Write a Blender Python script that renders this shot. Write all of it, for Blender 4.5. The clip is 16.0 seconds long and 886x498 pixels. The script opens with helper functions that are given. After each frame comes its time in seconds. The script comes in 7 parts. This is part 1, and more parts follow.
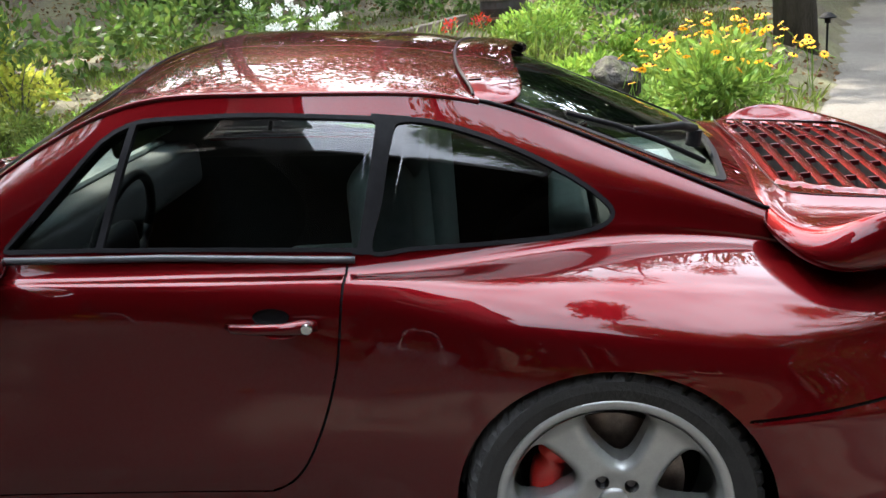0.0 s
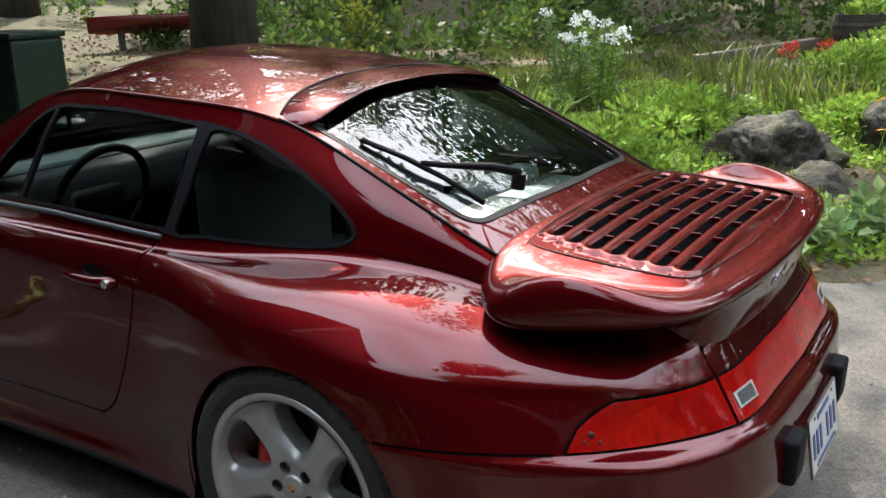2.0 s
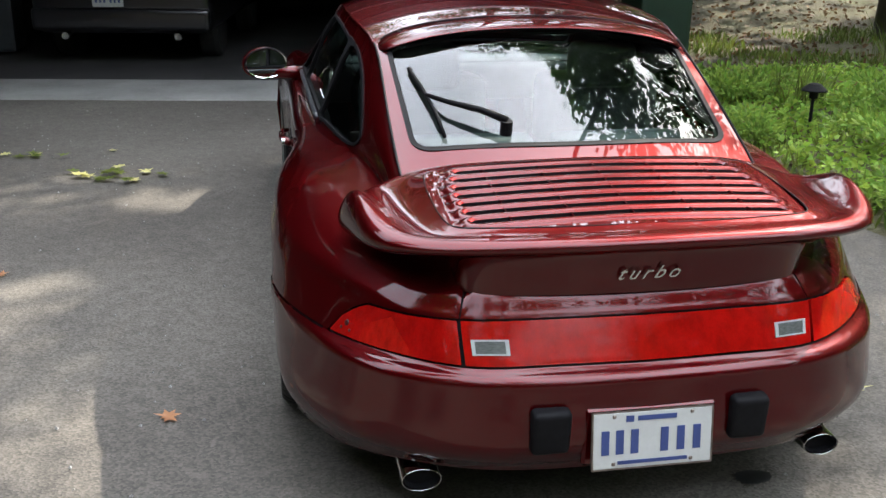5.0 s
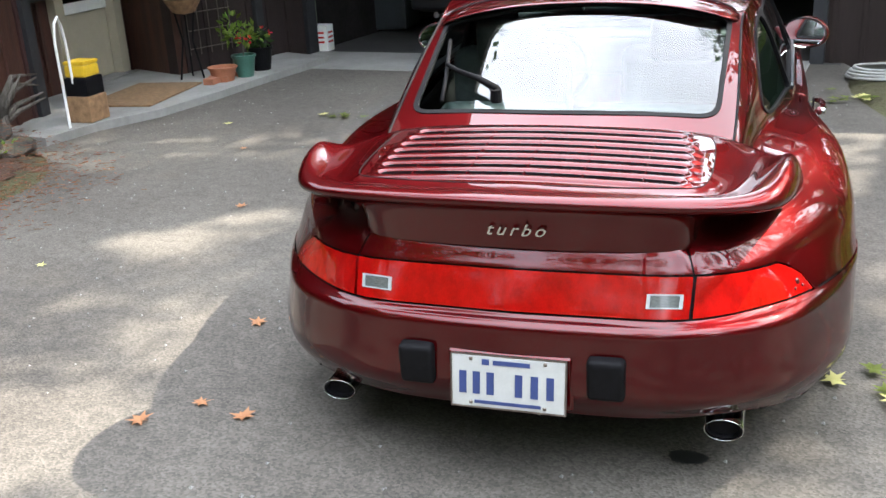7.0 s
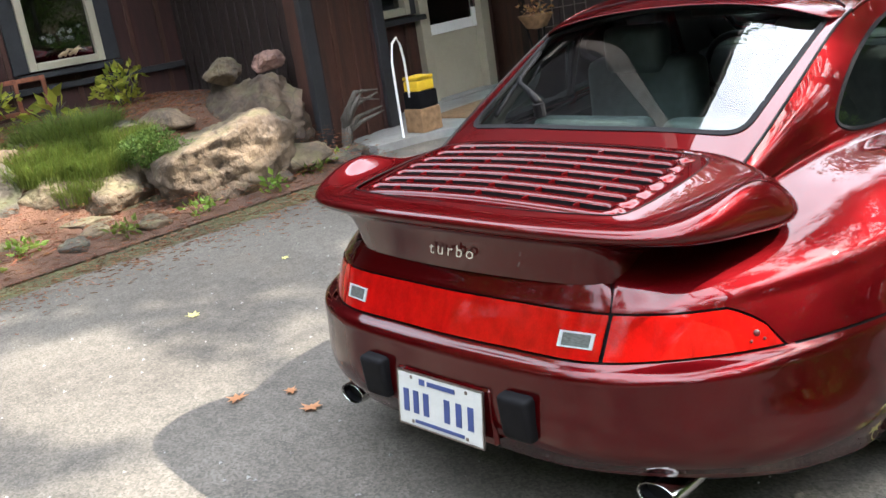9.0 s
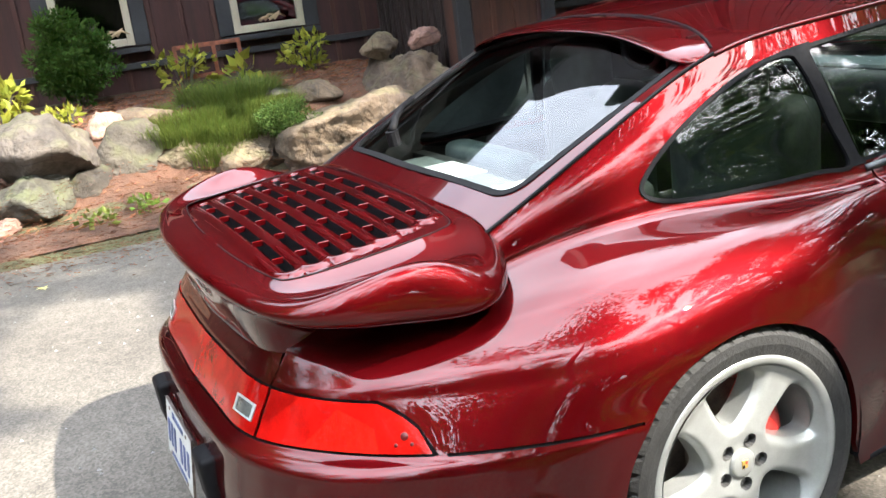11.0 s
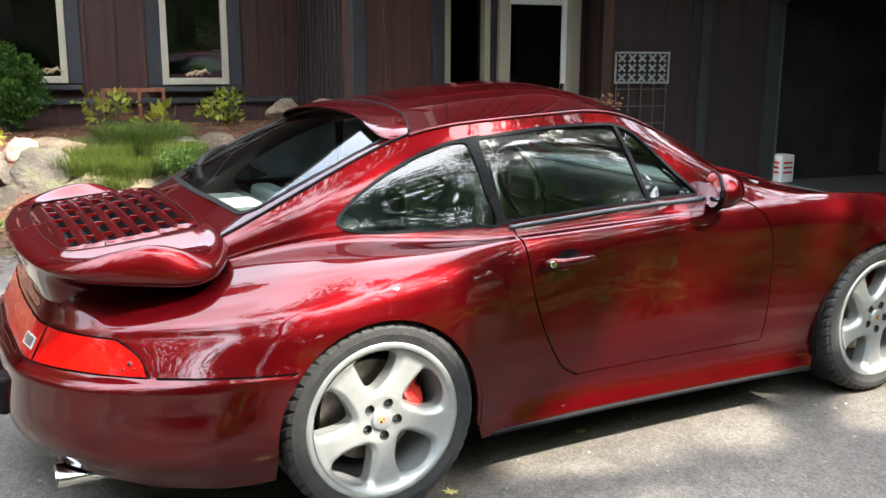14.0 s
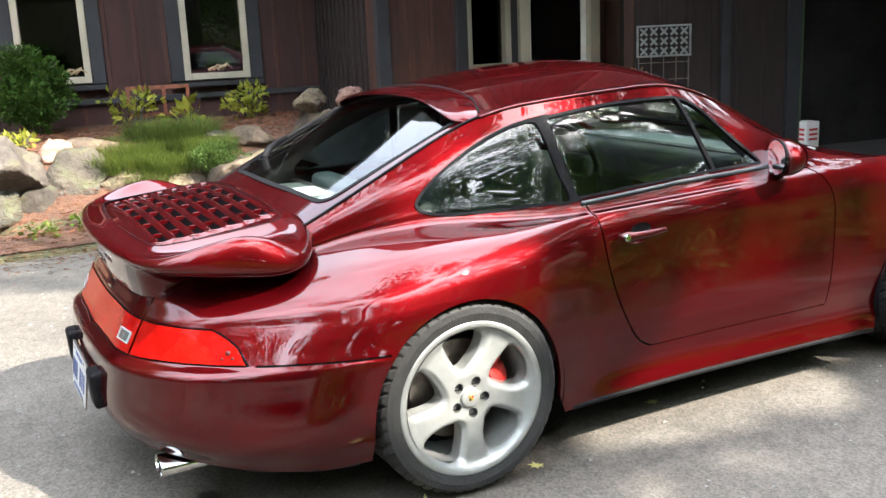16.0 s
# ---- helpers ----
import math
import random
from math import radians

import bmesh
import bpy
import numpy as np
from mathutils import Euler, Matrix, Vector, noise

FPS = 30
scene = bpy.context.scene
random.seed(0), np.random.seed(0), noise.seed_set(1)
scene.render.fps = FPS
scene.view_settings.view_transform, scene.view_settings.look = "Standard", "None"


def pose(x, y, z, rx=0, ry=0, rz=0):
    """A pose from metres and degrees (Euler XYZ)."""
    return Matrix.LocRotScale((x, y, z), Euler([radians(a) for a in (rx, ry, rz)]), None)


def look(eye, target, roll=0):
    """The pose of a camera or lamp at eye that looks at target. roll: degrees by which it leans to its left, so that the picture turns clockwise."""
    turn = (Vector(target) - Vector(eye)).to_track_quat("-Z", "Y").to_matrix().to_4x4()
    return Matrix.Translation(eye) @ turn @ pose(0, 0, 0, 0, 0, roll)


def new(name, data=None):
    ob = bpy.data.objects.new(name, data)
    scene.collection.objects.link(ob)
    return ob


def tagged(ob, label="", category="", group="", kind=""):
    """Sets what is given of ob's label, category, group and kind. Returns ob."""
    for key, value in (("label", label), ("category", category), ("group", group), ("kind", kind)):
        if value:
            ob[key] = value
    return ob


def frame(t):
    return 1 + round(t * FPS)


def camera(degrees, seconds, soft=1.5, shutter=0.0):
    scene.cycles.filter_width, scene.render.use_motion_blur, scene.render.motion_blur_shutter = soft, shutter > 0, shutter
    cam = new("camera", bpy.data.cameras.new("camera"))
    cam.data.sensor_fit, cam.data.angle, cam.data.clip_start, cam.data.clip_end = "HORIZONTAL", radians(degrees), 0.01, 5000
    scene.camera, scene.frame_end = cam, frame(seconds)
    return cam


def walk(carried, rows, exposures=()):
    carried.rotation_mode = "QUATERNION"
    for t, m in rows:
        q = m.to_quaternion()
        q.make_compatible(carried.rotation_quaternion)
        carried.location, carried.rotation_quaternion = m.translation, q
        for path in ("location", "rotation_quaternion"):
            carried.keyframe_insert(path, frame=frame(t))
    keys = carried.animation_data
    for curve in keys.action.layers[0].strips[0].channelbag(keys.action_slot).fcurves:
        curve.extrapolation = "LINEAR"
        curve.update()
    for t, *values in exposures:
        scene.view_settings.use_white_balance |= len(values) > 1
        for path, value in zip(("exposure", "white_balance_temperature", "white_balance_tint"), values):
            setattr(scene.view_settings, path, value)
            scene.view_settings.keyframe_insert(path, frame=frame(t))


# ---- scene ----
cam = camera(49.06, 16.0)
# camera path: seconds, eye, target, roll
PATH = [
    (0.0, (-2.681, 0.095, 1.460), (0.164, 0.443, 0.574), -4.83),
    (0.5, (-2.619, -0.287, 1.475), (0.206, 0.296, 0.653), -3.97),
    (1.0, (-2.528, -0.658, 1.481), (0.250, 0.084, 0.624), -5.23),
    (1.5, (-2.521, -1.060, 1.503), (0.036, 0.257, 0.650), -3.57),
    (2.0, (-2.405, -1.417, 1.469), (0.036, 0.127, 0.659), -1.78),
    (2.5, (-2.269, -1.740, 1.517), (-0.012, 0.043, 0.664), -0.60),
    (3.0, (-2.097, -2.142, 1.532), (-0.207, 0.015, 0.652), 1.24),
    (3.5, (-1.806, -2.404, 1.491), (-0.231, -0.021, 0.574), 0.99),
    (4.0, (-1.541, -2.631, 1.514), (-0.301, -0.059, 0.593), 0.28),
    (4.5, (-1.184, -2.863, 1.573), (-0.384, -0.151, 0.570), 0.69),
    (4.7, (-1.066, -2.915, 1.561), (-0.392, -0.166, 0.566), 0.91),
    (6.8, (0.390, -3.226, 1.570), (-0.256, -0.512, 0.550), -3.31),
    (7.0, (0.565, -3.234, 1.562), (-0.303, -0.583, 0.542), -3.07),
    (7.5, (0.860, -3.175, 1.552), (-0.283, -0.621, 0.556), -4.26),
    (8.0, (1.141, -3.025, 1.550), (-0.222, -0.587, 0.540), -5.37),
    (8.2, (1.268, -2.933, 1.520), (-0.280, -0.593, 0.546), -6.71),
    (10.3, (2.180, -1.681, 1.402), (-0.381, -0.390, 0.522), -5.22),
    (10.5, (2.216, -1.548, 1.395), (-0.386, -0.348, 0.508), -5.18),
    (11.0, (2.295, -1.270, 1.410), (-0.332, -0.098, 0.559), -7.22),
    (11.5, (2.508, -1.117, 1.397), (-0.152, -0.001, 0.572), -6.12),
    (12.0, (2.731, -1.078, 1.399), (0.110, 0.121, 0.569), -5.24),
    (12.5, (2.941, -1.142, 1.377), (0.340, 0.077, 0.513), -4.84),
    (13.0, (3.166, -1.146, 1.395), (0.551, 0.098, 0.608), -2.93),
    (13.5, (3.320, -1.128, 1.415), (0.674, 0.074, 0.670), -1.12),
    (14.0, (3.378, -1.115, 1.429), (0.780, 0.248, 0.800), 0.20),
    (14.5, (3.396, -1.107, 1.430), (0.777, 0.236, 0.845), 0.80),
    (15.0, (3.404, -1.113, 1.430), (0.765, 0.179, 0.824), 0.60),
    (15.5, (3.390, -1.168, 1.433), (0.782, 0.161, 0.777), 0.39),
    (16.0, (3.321, -1.333, 1.433), (0.720, -0.000, 0.756), -2.52),
]
walk(cam, [(t, look(e, g, r)) for t, e, g, r in PATH], [(0.0, 2.1), (1.0, 1.78), (1.5, 1.5), (2.0, 1.36), (3.0, 1.32), (4.0, 1.4), (4.5, 1.4), (7.0, 2.05), (8.2, 2.02), (10.5, 2.2), (12.0, 2.18), (13.5, 2.3), (16.0, 2.3)])

# ---------------------------------------------------------------- light
SUN_DIR = Vector((0.574, 0.363, 0.736)).normalized()
world = bpy.data.worlds.new("sky")
scene.world = world
world.use_nodes = True
wn = world.node_tree.nodes
sky = wn.new("ShaderNodeTexSky")
sky.sky_type, sky.sun_disc = "NISHITA", False
sky.sun_elevation = math.asin(SUN_DIR.z)
sky.sun_rotation = math.atan2(SUN_DIR.x, SUN_DIR.y)
sky.air_density, sky.dust_density, sky.ozone_density = 1.0, 4.0, 1.0
haze = wn.new("ShaderNodeMix")
haze.data_type = "RGBA"
haze.inputs["B"].default_value = (20.5, 22.0, 24.8, 1)
# broken cloud over a hazy blue sky
cloud, cover, way = wn.new("ShaderNodeTexNoise"), wn.new("ShaderNodeMapRange"), wn.new("ShaderNodeTexCoord")
cloud.inputs["Scale"].default_value, cloud.inputs["Detail"].default_value, cloud.inputs["Roughness"].default_value = 2.6, 7, 0.55
cover.inputs["From Min"].default_value, cover.inputs["From Max"].default_value = 0.38, 0.62
cover.inputs["To Min"].default_value, cover.inputs["To Max"].default_value = 0.52, 0.92
world.node_tree.links.new(way.outputs["Generated"], cloud.inputs["Vector"])
world.node_tree.links.new(cloud.outputs[0], cover.inputs[0])
# the haze thins out away from the sun
toward, thin, both = wn.new("ShaderNodeVectorMath"), wn.new("ShaderNodeMapRange"), wn.new("ShaderNodeMath")
toward.operation, both.operation = "DOT_PRODUCT", "MULTIPLY"
toward.inputs[1].default_value = SUN_DIR
thin.inputs["From Min"].default_value, thin.inputs["From Max"].default_value = -0.2, 0.6
thin.inputs["To Min"].default_value, thin.inputs["To Max"].default_value = 0.3, 1.0
world.node_tree.links.new(way.outputs["Generated"], toward.inputs[0])
world.node_tree.links.new(toward.outputs["Value"], thin.inputs[0])
world.node_tree.links.new(cover.outputs[0], both.inputs[0])
world.node_tree.links.new(thin.outputs[0], both.inputs[1])
world.node_tree.links.new(both.outputs[0], haze.inputs["Factor"])
world.node_tree.links.new(sky.outputs[0], haze.inputs["A"])
world.node_tree.links.new(haze.outputs["Result"], wn["Background"].inputs[0])
wn["Background"].inputs[1].default_value = 0.15
sun = new("sun", bpy.data.lights.new("sun", "SUN"))
sun.data.energy, sun.data.angle, sun.data.color = 5.0, radians(0.6), (1.0, 0.93, 0.82)
sun.matrix_basis = look(SUN_DIR * 40, (0, 0, 0))

# ---------------------------------------------------------------- materials


def material(name, color, rough=0.6, metal=0.0, spread=0.0, scale=8.0, bump=0.0, bump_scale=40.0, coat=0.0, spec=0.5, color2=None, per_object=0.0, per_island=0.0, stretch=None, detail=6.0, coat_rough=0.03, trans=0.0, dist=0.01, coat_ior=1.5):
    """A procedural principled surface: two colours mixed by noise at two scales, bump, and variation from piece to piece."""
    m = bpy.data.materials.new(name)
    m.use_nodes = True
    n, lk = m.node_tree.nodes, m.node_tree.links
    p = n["Principled BSDF"]
    p.inputs["Roughness"].default_value, p.inputs["Metallic"].default_value = rough, metal
    p.inputs["Specular IOR Level"].default_value = spec
    p.inputs["Coat Weight"].default_value, p.inputs["Coat Roughness"].default_value = coat, coat_rough
    p.inputs["Transmission Weight"].default_value = trans
    p.inputs["Coat IOR"].default_value = coat_ior
    p.inputs["Base Color"].default_value = (*color, 1)
    tc = n.new("ShaderNodeTexCoord")
    src = tc.outputs["Object"]
    if stretch:
        mp = n.new("ShaderNodeMapping")
        mp.inputs["Scale"].default_value = stretch
        lk.new(src, mp.inputs[0])
        src = mp.outputs[0]
    if spread or color2:
        a, b = n.new("ShaderNodeTexNoise"), n.new("ShaderNodeTexNoise")
        a.inputs["Scale"].default_value, b.inputs["Scale"].default_value = scale, scale * 9
        a.inputs["Detail"].default_value = b.inputs["Detail"].default_value = detail
        lk.new(src, a.inputs["Vector"]), lk.new(src, b.inputs["Vector"])
        mix = n.new("ShaderNodeMath")
        mix.operation = "MULTIPLY_ADD"
        lk.new(b.outputs[0], mix.inputs[0])
        mix.inputs[1].default_value = 0.45
        lk.new(a.outputs[0], mix.inputs[2])
        ramp = n.new("ShaderNodeValToRGB")
        c2 = color2 or tuple(c * (1 - spread) for c in color)
        c1 = color if color2 else tuple(min(1, c * (1 + spread)) for c in color)
        ramp.color_ramp.elements[0].position, ramp.color_ramp.elements[1].position = 0.52, 0.92
        ramp.color_ramp.elements[0].color, ramp.color_ramp.elements[1].color = (*c2, 1), (*c1, 1)
        lk.new(mix.outputs[0], ramp.inputs[0])
        out = ramp.outputs[0]
        if per_object or per_island:
            hs = n.new("ShaderNodeHueSaturation")
            if per_island:
                rnd = n.new("ShaderNodeNewGeometry").outputs["Random Per Island"]
            else:
                rnd = n.new("ShaderNodeObjectInfo").outputs["Random"]
            mr = n.new("ShaderNodeMapRange")
            amount = per_object or per_island
            mr.inputs["To Min"].default_value, mr.inputs["To Max"].default_value = 1 - amount, 1 + amount
            lk.new(rnd, mr.inputs[0]), lk.new(mr.outputs[0], hs.inputs["Value"])
            mh = n.new("ShaderNodeMapRange")
            mh.inputs["To Min"].default_value, mh.inputs["To Max"].default_value = 0.5 - amount * 0.06, 0.5 + amount * 0.06
            lk.new(rnd, mh.inputs[0]), lk.new(mh.outputs[0], hs.inputs["Hue"])
            lk.new(out, hs.inputs["Color"])
            out = hs.outputs[0]
        lk.new(out, p.inputs["Base Color"])
    if bump:
        bn, bp = n.new("ShaderNodeTexNoise"), n.new("ShaderNodeBump")
        bn.inputs["Scale"].default_value, bn.inputs["Detail"].default_value = bump_scale, 8
        bp.inputs["Strength"].default_value, bp.inputs["Distance"].default_value = bump, dist
        lk.new(src, bn.inputs["Vector"]), lk.new(bn.outputs[0], bp.inputs["Height"]), lk.new(bp.outputs[0], p.inputs["Normal"])
    return m


def glass_material(name, tint, rough=0.0, ior=1.5):
    """Thin pane: tinted see-through, mirror gloss by Fresnel."""
    m = bpy.data.materials.new(name)
    m.use_nodes = True
    n, lk = m.node_tree.nodes, m.node_tree.links
    n.remove(n["Principled BSDF"])
    tr, gl, fr, mx = n.new("ShaderNodeBsdfTransparent"), n.new("ShaderNodeBsdfGlossy"), n.new("ShaderNodeFresnel"), n.new("ShaderNodeMixShader")
    tr.inputs[0].default_value, gl.inputs["Roughness"].default_value, fr.inputs["IOR"].default_value = (*tint, 1), rough, ior
    lk.new(fr.outputs[0], mx.inputs[0]), lk.new(tr.outputs[0], mx.inputs[1]), lk.new(gl.outputs[0], mx.inputs[2])
    lk.new(mx.outputs[0], n["Material Output"].inputs[0])
    return m


PAINT = material("arena_red_paint", (0.080, 0.0015, 0.0028), 0.40, 0.74, 0.10, 900.0, coat=1.0, color2=(0.058, 0.0011, 0.0020), coat_rough=.012, spec=.3, coat_ior=1.43)
PAINT.node_tree.nodes["Principled BSDF"].inputs["Specular Tint"].default_value = (.16, .006, .012, 1)
BLACK = material("black_trim", (0.006, 0.006, 0.007), 0.6, 0, 0.25, 60, spec=.1)
STRIP = material("grey_rubber_strip", (0.035, 0.038, 0.042), 0.32, 0, 0.25, 60, spec=.5)
RUBBER = material("tyre_rubber", (0.014, 0.014, 0.014), 0.75, 0, 0.3, 20, 0.3, 120)
SILVER = material("silver_wheel_paint", (0.30, 0.31, 0.30), 0.36, 0.5, 0.08, 30, coat=0.5, coat_rough=0.1)
CHROME = material("chrome", (0.55, 0.55, 0.54), 0.16, 1.0, 0.06, 30)
STEEL = material("worn_steel", (0.20, 0.17, 0.15), 0.4, 0.9, 0.3, 40)
NUT = material("dull_nut_grey", (0.11, 0.11, 0.11), 0.45, 0.5, 0.2, 60)
CALIPER = material("red_caliper", (0.55, 0.02, 0.015), 0.4, 0, 0.1, 30, coat=0.6)
LEATHER = material("grey_leather", (0.070, 0.082, 0.080), 0.6, 0, 0.2, 30, 0.2, 150)
GREYTRIM = material("grey_green_trim", (0.115, 0.135, 0.130), 0.65, 0, 0.2, 30, 0.2, 150)
DARKIN = material("dark_interior", (0.014, 0.016, 0.017), 0.7, 0, 0.2, 20, 0.2, 150)
GLASS = glass_material("car_glass", (0.76, 0.87, 0.83), 0, 1.8)
DARKGLASS = glass_material("tinted_glass", (0.27, 0.33, 0.31), 0, 1.75)
LENS = material("red_lamp_lens", (0.27, 0.0032, 0.0024), 0.07, 0, 0.22, 30, spec=.5, stretch=(1, 1, .4))
LENS_ORANGE = material("orange_lamp_lens", (0.33, 0.0058, 0.003), 0.10, 0, 0.25, 60, 0.15, 300, spec=.35, stretch=(1, 1, 0.15))
LENS_DARK = material("dark_lamp_lens", (0.05, 0.002, 0.002), 0.4, 0, 0.2, 60, 0.15, 300, spec=.3, stretch=(1, 1, .1))
WHITELENS = material("clear_lamp_lens", (0.085, 0.09, 0.085), 0.15, 0, 0.3, 90, coat=.5, stretch=(1, 1, 6))
LAMPFRAME = material("grey_lamp_frame", (0.33, 0.34, 0.33), 0.35, 0, 0.15, 60)
PLATE = material("plate_white", (0.45, 0.46, 0.44), 0.4, 0, 0.05, 20)
PLATEBLUE = material("plate_blue", (0.03, 0.05, 0.16), 0.5, 0, 0.1, 20)
PAPER = material("paper", (0.6, 0.62, 0.62), 0.7, 0, 0.05, 20)

# ---------------------------------------------------------------- mesh helpers


def thing(name, label, category, group="", at=(0, 0, 0), rz=0.0, kind=""):
    ob = new(name)
    ob.empty_display_size = 0.1
    ob.matrix_basis = pose(*at, 0, 0, rz)
    return tagged(ob, label, category, group, kind)


def link_mesh(name, me, mat, parent=None, label=""):
    for mm in (mat if isinstance(mat, (list, tuple)) else [mat]):
        me.materials.append(mm)
    ob = new(name, me)
    if parent is not None:
        ob.parent = parent
    if label:
        ob["label"] = label
    return ob


def part(name, bm, mat, parent=None, label="", smooth=False):
    me = bpy.data.meshes.new(name)
    bm.to_mesh(me)
    bm.free()
    if smooth:
        for f in me.polygons:
            f.use_smooth = True
    return link_mesh(name, me, mat, parent, label)


def raw(name, verts, faces, mat, parent=None, label="", smooth=False, normals=None):
    me = bpy.data.meshes.new(name)
    me.from_pydata([tuple(v) for v in verts], [], faces)
    me.update()
    if smooth or normals is not None:
        for f in me.polygons:
            f.use_smooth = True
    if normals is not None:
        me.normals_split_custom_set_from_vertices([tuple(v) for v in normals])
    return link_mesh(name, me, mat, parent, label)


def box_bm(size, at=(0, 0, 0), bevel=0.0, seg=1, rot=None):
    bm = bmesh.new()
    bmesh.ops.create_cube(bm, size=1.0)
    bmesh.ops.scale(bm, vec=size, verts=bm.verts)
    if bevel:
        bmesh.ops.bevel(bm, geom=bm.edges[:], offset=bevel, segments=seg, affect="EDGES", profile=0.6)
    if rot is not None:
        bmesh.ops.rotate(bm, cent=(0, 0, 0), matrix=rot, verts=bm.verts)
    bmesh.ops.translate(bm, vec=at, verts=bm.verts)
    return bm


def merge(*bms):
    out = bms[0]
    for b in bms[1:]:
        me = bpy.data.meshes.new("tmp")
        b.to_mesh(me)
        b.free()
        out.from_mesh(me)
        bpy.data.meshes.remove(me)
    return out


def lathe_bm(profile, seg=48, axis="x", closed=False):
    """Turns (r, h) pairs round an axis."""
    bm = bmesh.new()
    rings = []
    for k in range(seg):
        a = 2 * math.pi * k / seg
        ring = []
        for r, h in profile:
            if axis == "x":
                ring.append(bm.verts.new((h, r * math.cos(a), r * math.sin(a))))
            else:
                ring.append(bm.verts.new((r * math.cos(a), r * math.sin(a), h)))
        rings.append(ring)
    n = len(profile)
    for k in range(seg):
        a, b = rings[k], rings[(k + 1) % seg]
        for i in range(n if closed else n - 1):
            j = (i + 1) % n
            bm.faces.new((a[i], a[j], b[j], b[i]))
    bmesh.ops.remove_doubles(bm, verts=bm.verts, dist=1e-5)
    bmesh.ops.recalc_face_normals(bm, faces=bm.faces)
    return bm


def tube_bm(points, r, seg=8, taper=None, close=True):
    """A round tube along points."""
    pts = [Vector(p) for p in points]
    bm = bmesh.new()
    rings = []
    up = Vector((0, 0, 1))
    for i, p in enumerate(pts):
        d = (pts[min(i + 1, len(pts) - 1)] - pts[max(i - 1, 0)]).normalized()
        s = d.cross(up if abs(d.z) < 0.9 else Vector((1, 0, 0))).normalized()
        t = s.cross(d).normalized()
        rr = taper[i] if taper else r
        rings.append([bm.verts.new(p + (s * math.cos(2 * math.pi * k / seg) + t * math.sin(2 * math.pi * k / seg)) * rr) for k in range(seg)])
    for a, b in zip(rings, rings[1:]):
        for k in range(seg):
            bm.faces.new((a[k], a[(k + 1) % seg], b[(k + 1) % seg], b[k]))
    if close:
        bm.faces.new(rings[0][::-1])
        bm.faces.new(rings[-1])
    bmesh.ops.recalc_face_normals(bm, faces=bm.faces)
    return bm


def grid_faces(nu, nv, wrap=False):
    out = []
    for i in range(nu - 1):
        for j in range(nv if wrap else nv - 1):
            k = (j + 1) % nv
            out.append((i * nv + j, (i + 1) * nv + j, (i + 1) * nv + k, i * nv + k))
    return out


class Spline:
    """Natural cubic spline through knots; values may be vectors."""

    def __init__(self, xs, ys):
        self.x, self.y = np.array(xs, float), np.array(ys, float)
        if self.y.ndim == 1:
            self.y = self.y[:, None]
        n, h = len(self.x), np.diff(self.x)
        a, r = np.eye(n), np.zeros_like(self.y)
        for i in range(1, n - 1):
            a[i, i - 1], a[i, i], a[i, i + 1] = h[i - 1], 2 * (h[i - 1] + h[i]), h[i]
            r[i] = 6 * ((self.y[i + 1] - self.y[i]) / h[i] - (self.y[i] - self.y[i - 1]) / h[i - 1])
        self.m, self.h = np.linalg.solve(a, r), h

    def __call__(self, q):
        q = np.atleast_1d(np.asarray(q, float))
        i = np.clip(np.searchsorted(self.x, q) - 1, 0, len(self.h) - 1)
        h, a, b = self.h[i][:, None], (self.x[i + 1] - q)[:, None], (q - self.x[i])[:, None]
        return (self.m[i] * a**3 + self.m[i + 1] * b**3) / (6 * h) + (self.y[i] / h - self.m[i] * h / 6) * a + (self.y[i + 1] / h - self.m[i + 1] * h / 6) * b


def smooth_loop(pts, n=6):
    """A closed outline, rounded through its points (Catmull-Rom)."""
    p = np.array(pts, float)
    k, out = len(p), []
    for i in range(k):
        a, b, c, d = p[i - 1], p[i], p[(i + 1) % k], p[(i + 2) % k]
        for t in np.linspace(0, 1, n, endpoint=False):
            out.append(0.5 * (2 * b + (c - a) * t + (2 * a - 5 * b + 4 * c - d) * t * t + (3 * b - a - 3 * c + d) * t**3))
    return np.array(out)


def round_poly(pts, radii, n=6):
    """A closed outline of straight sides with rounded corners."""
    out, k = [], len(pts)
    for i in range(k):
        p, a, b = np.array(pts[i], float), np.array(pts[i - 1], float), np.array(pts[(i + 1) % k], float)
        r = radii[i] if isinstance(radii, (list, tuple)) else radii
        u, v = (a - p) / np.linalg.norm(a - p), (b - p) / np.linalg.norm(b - p)
        r = min(r, 0.45 * np.linalg.norm(a - p), 0.45 * np.linalg.norm(b - p))
        for t in np.linspace(0, 1, n):
            out.append((1 - t) ** 2 * (p + u * r) + 2 * t * (1 - t) * p + t * t * (p + v * r))
    return np.array(out)


def offset_loop(loop, d):
    """Moves a closed outline inwards by d (outwards if negative)."""
    p = np.array(loop)
    t = np.roll(p, -1, 0) - np.roll(p, 1, 0)
    t /= np.linalg.norm(t, axis=1)[:, None] + 1e-12
    area = 0.5 * np.sum(p[:, 0] * np.roll(p[:, 1], -1) - np.roll(p[:, 0], -1) * p[:, 1])
    n = np.stack([-t[:, 1], t[:, 0]], 1) * (1 if area > 0 else -1)
    return p + n * d


def band_loop(line, w):
    """A thin closed band along an open line."""
    p = np.array(line, float)
    t = np.gradient(p, axis=0)
    t /= np.linalg.norm(t, axis=1)[:, None] + 1e-12
    n = np.stack([-t[:, 1], t[:, 0]], 1) * w / 2
    return np.concatenate([p + n, (p - n)[::-1]])


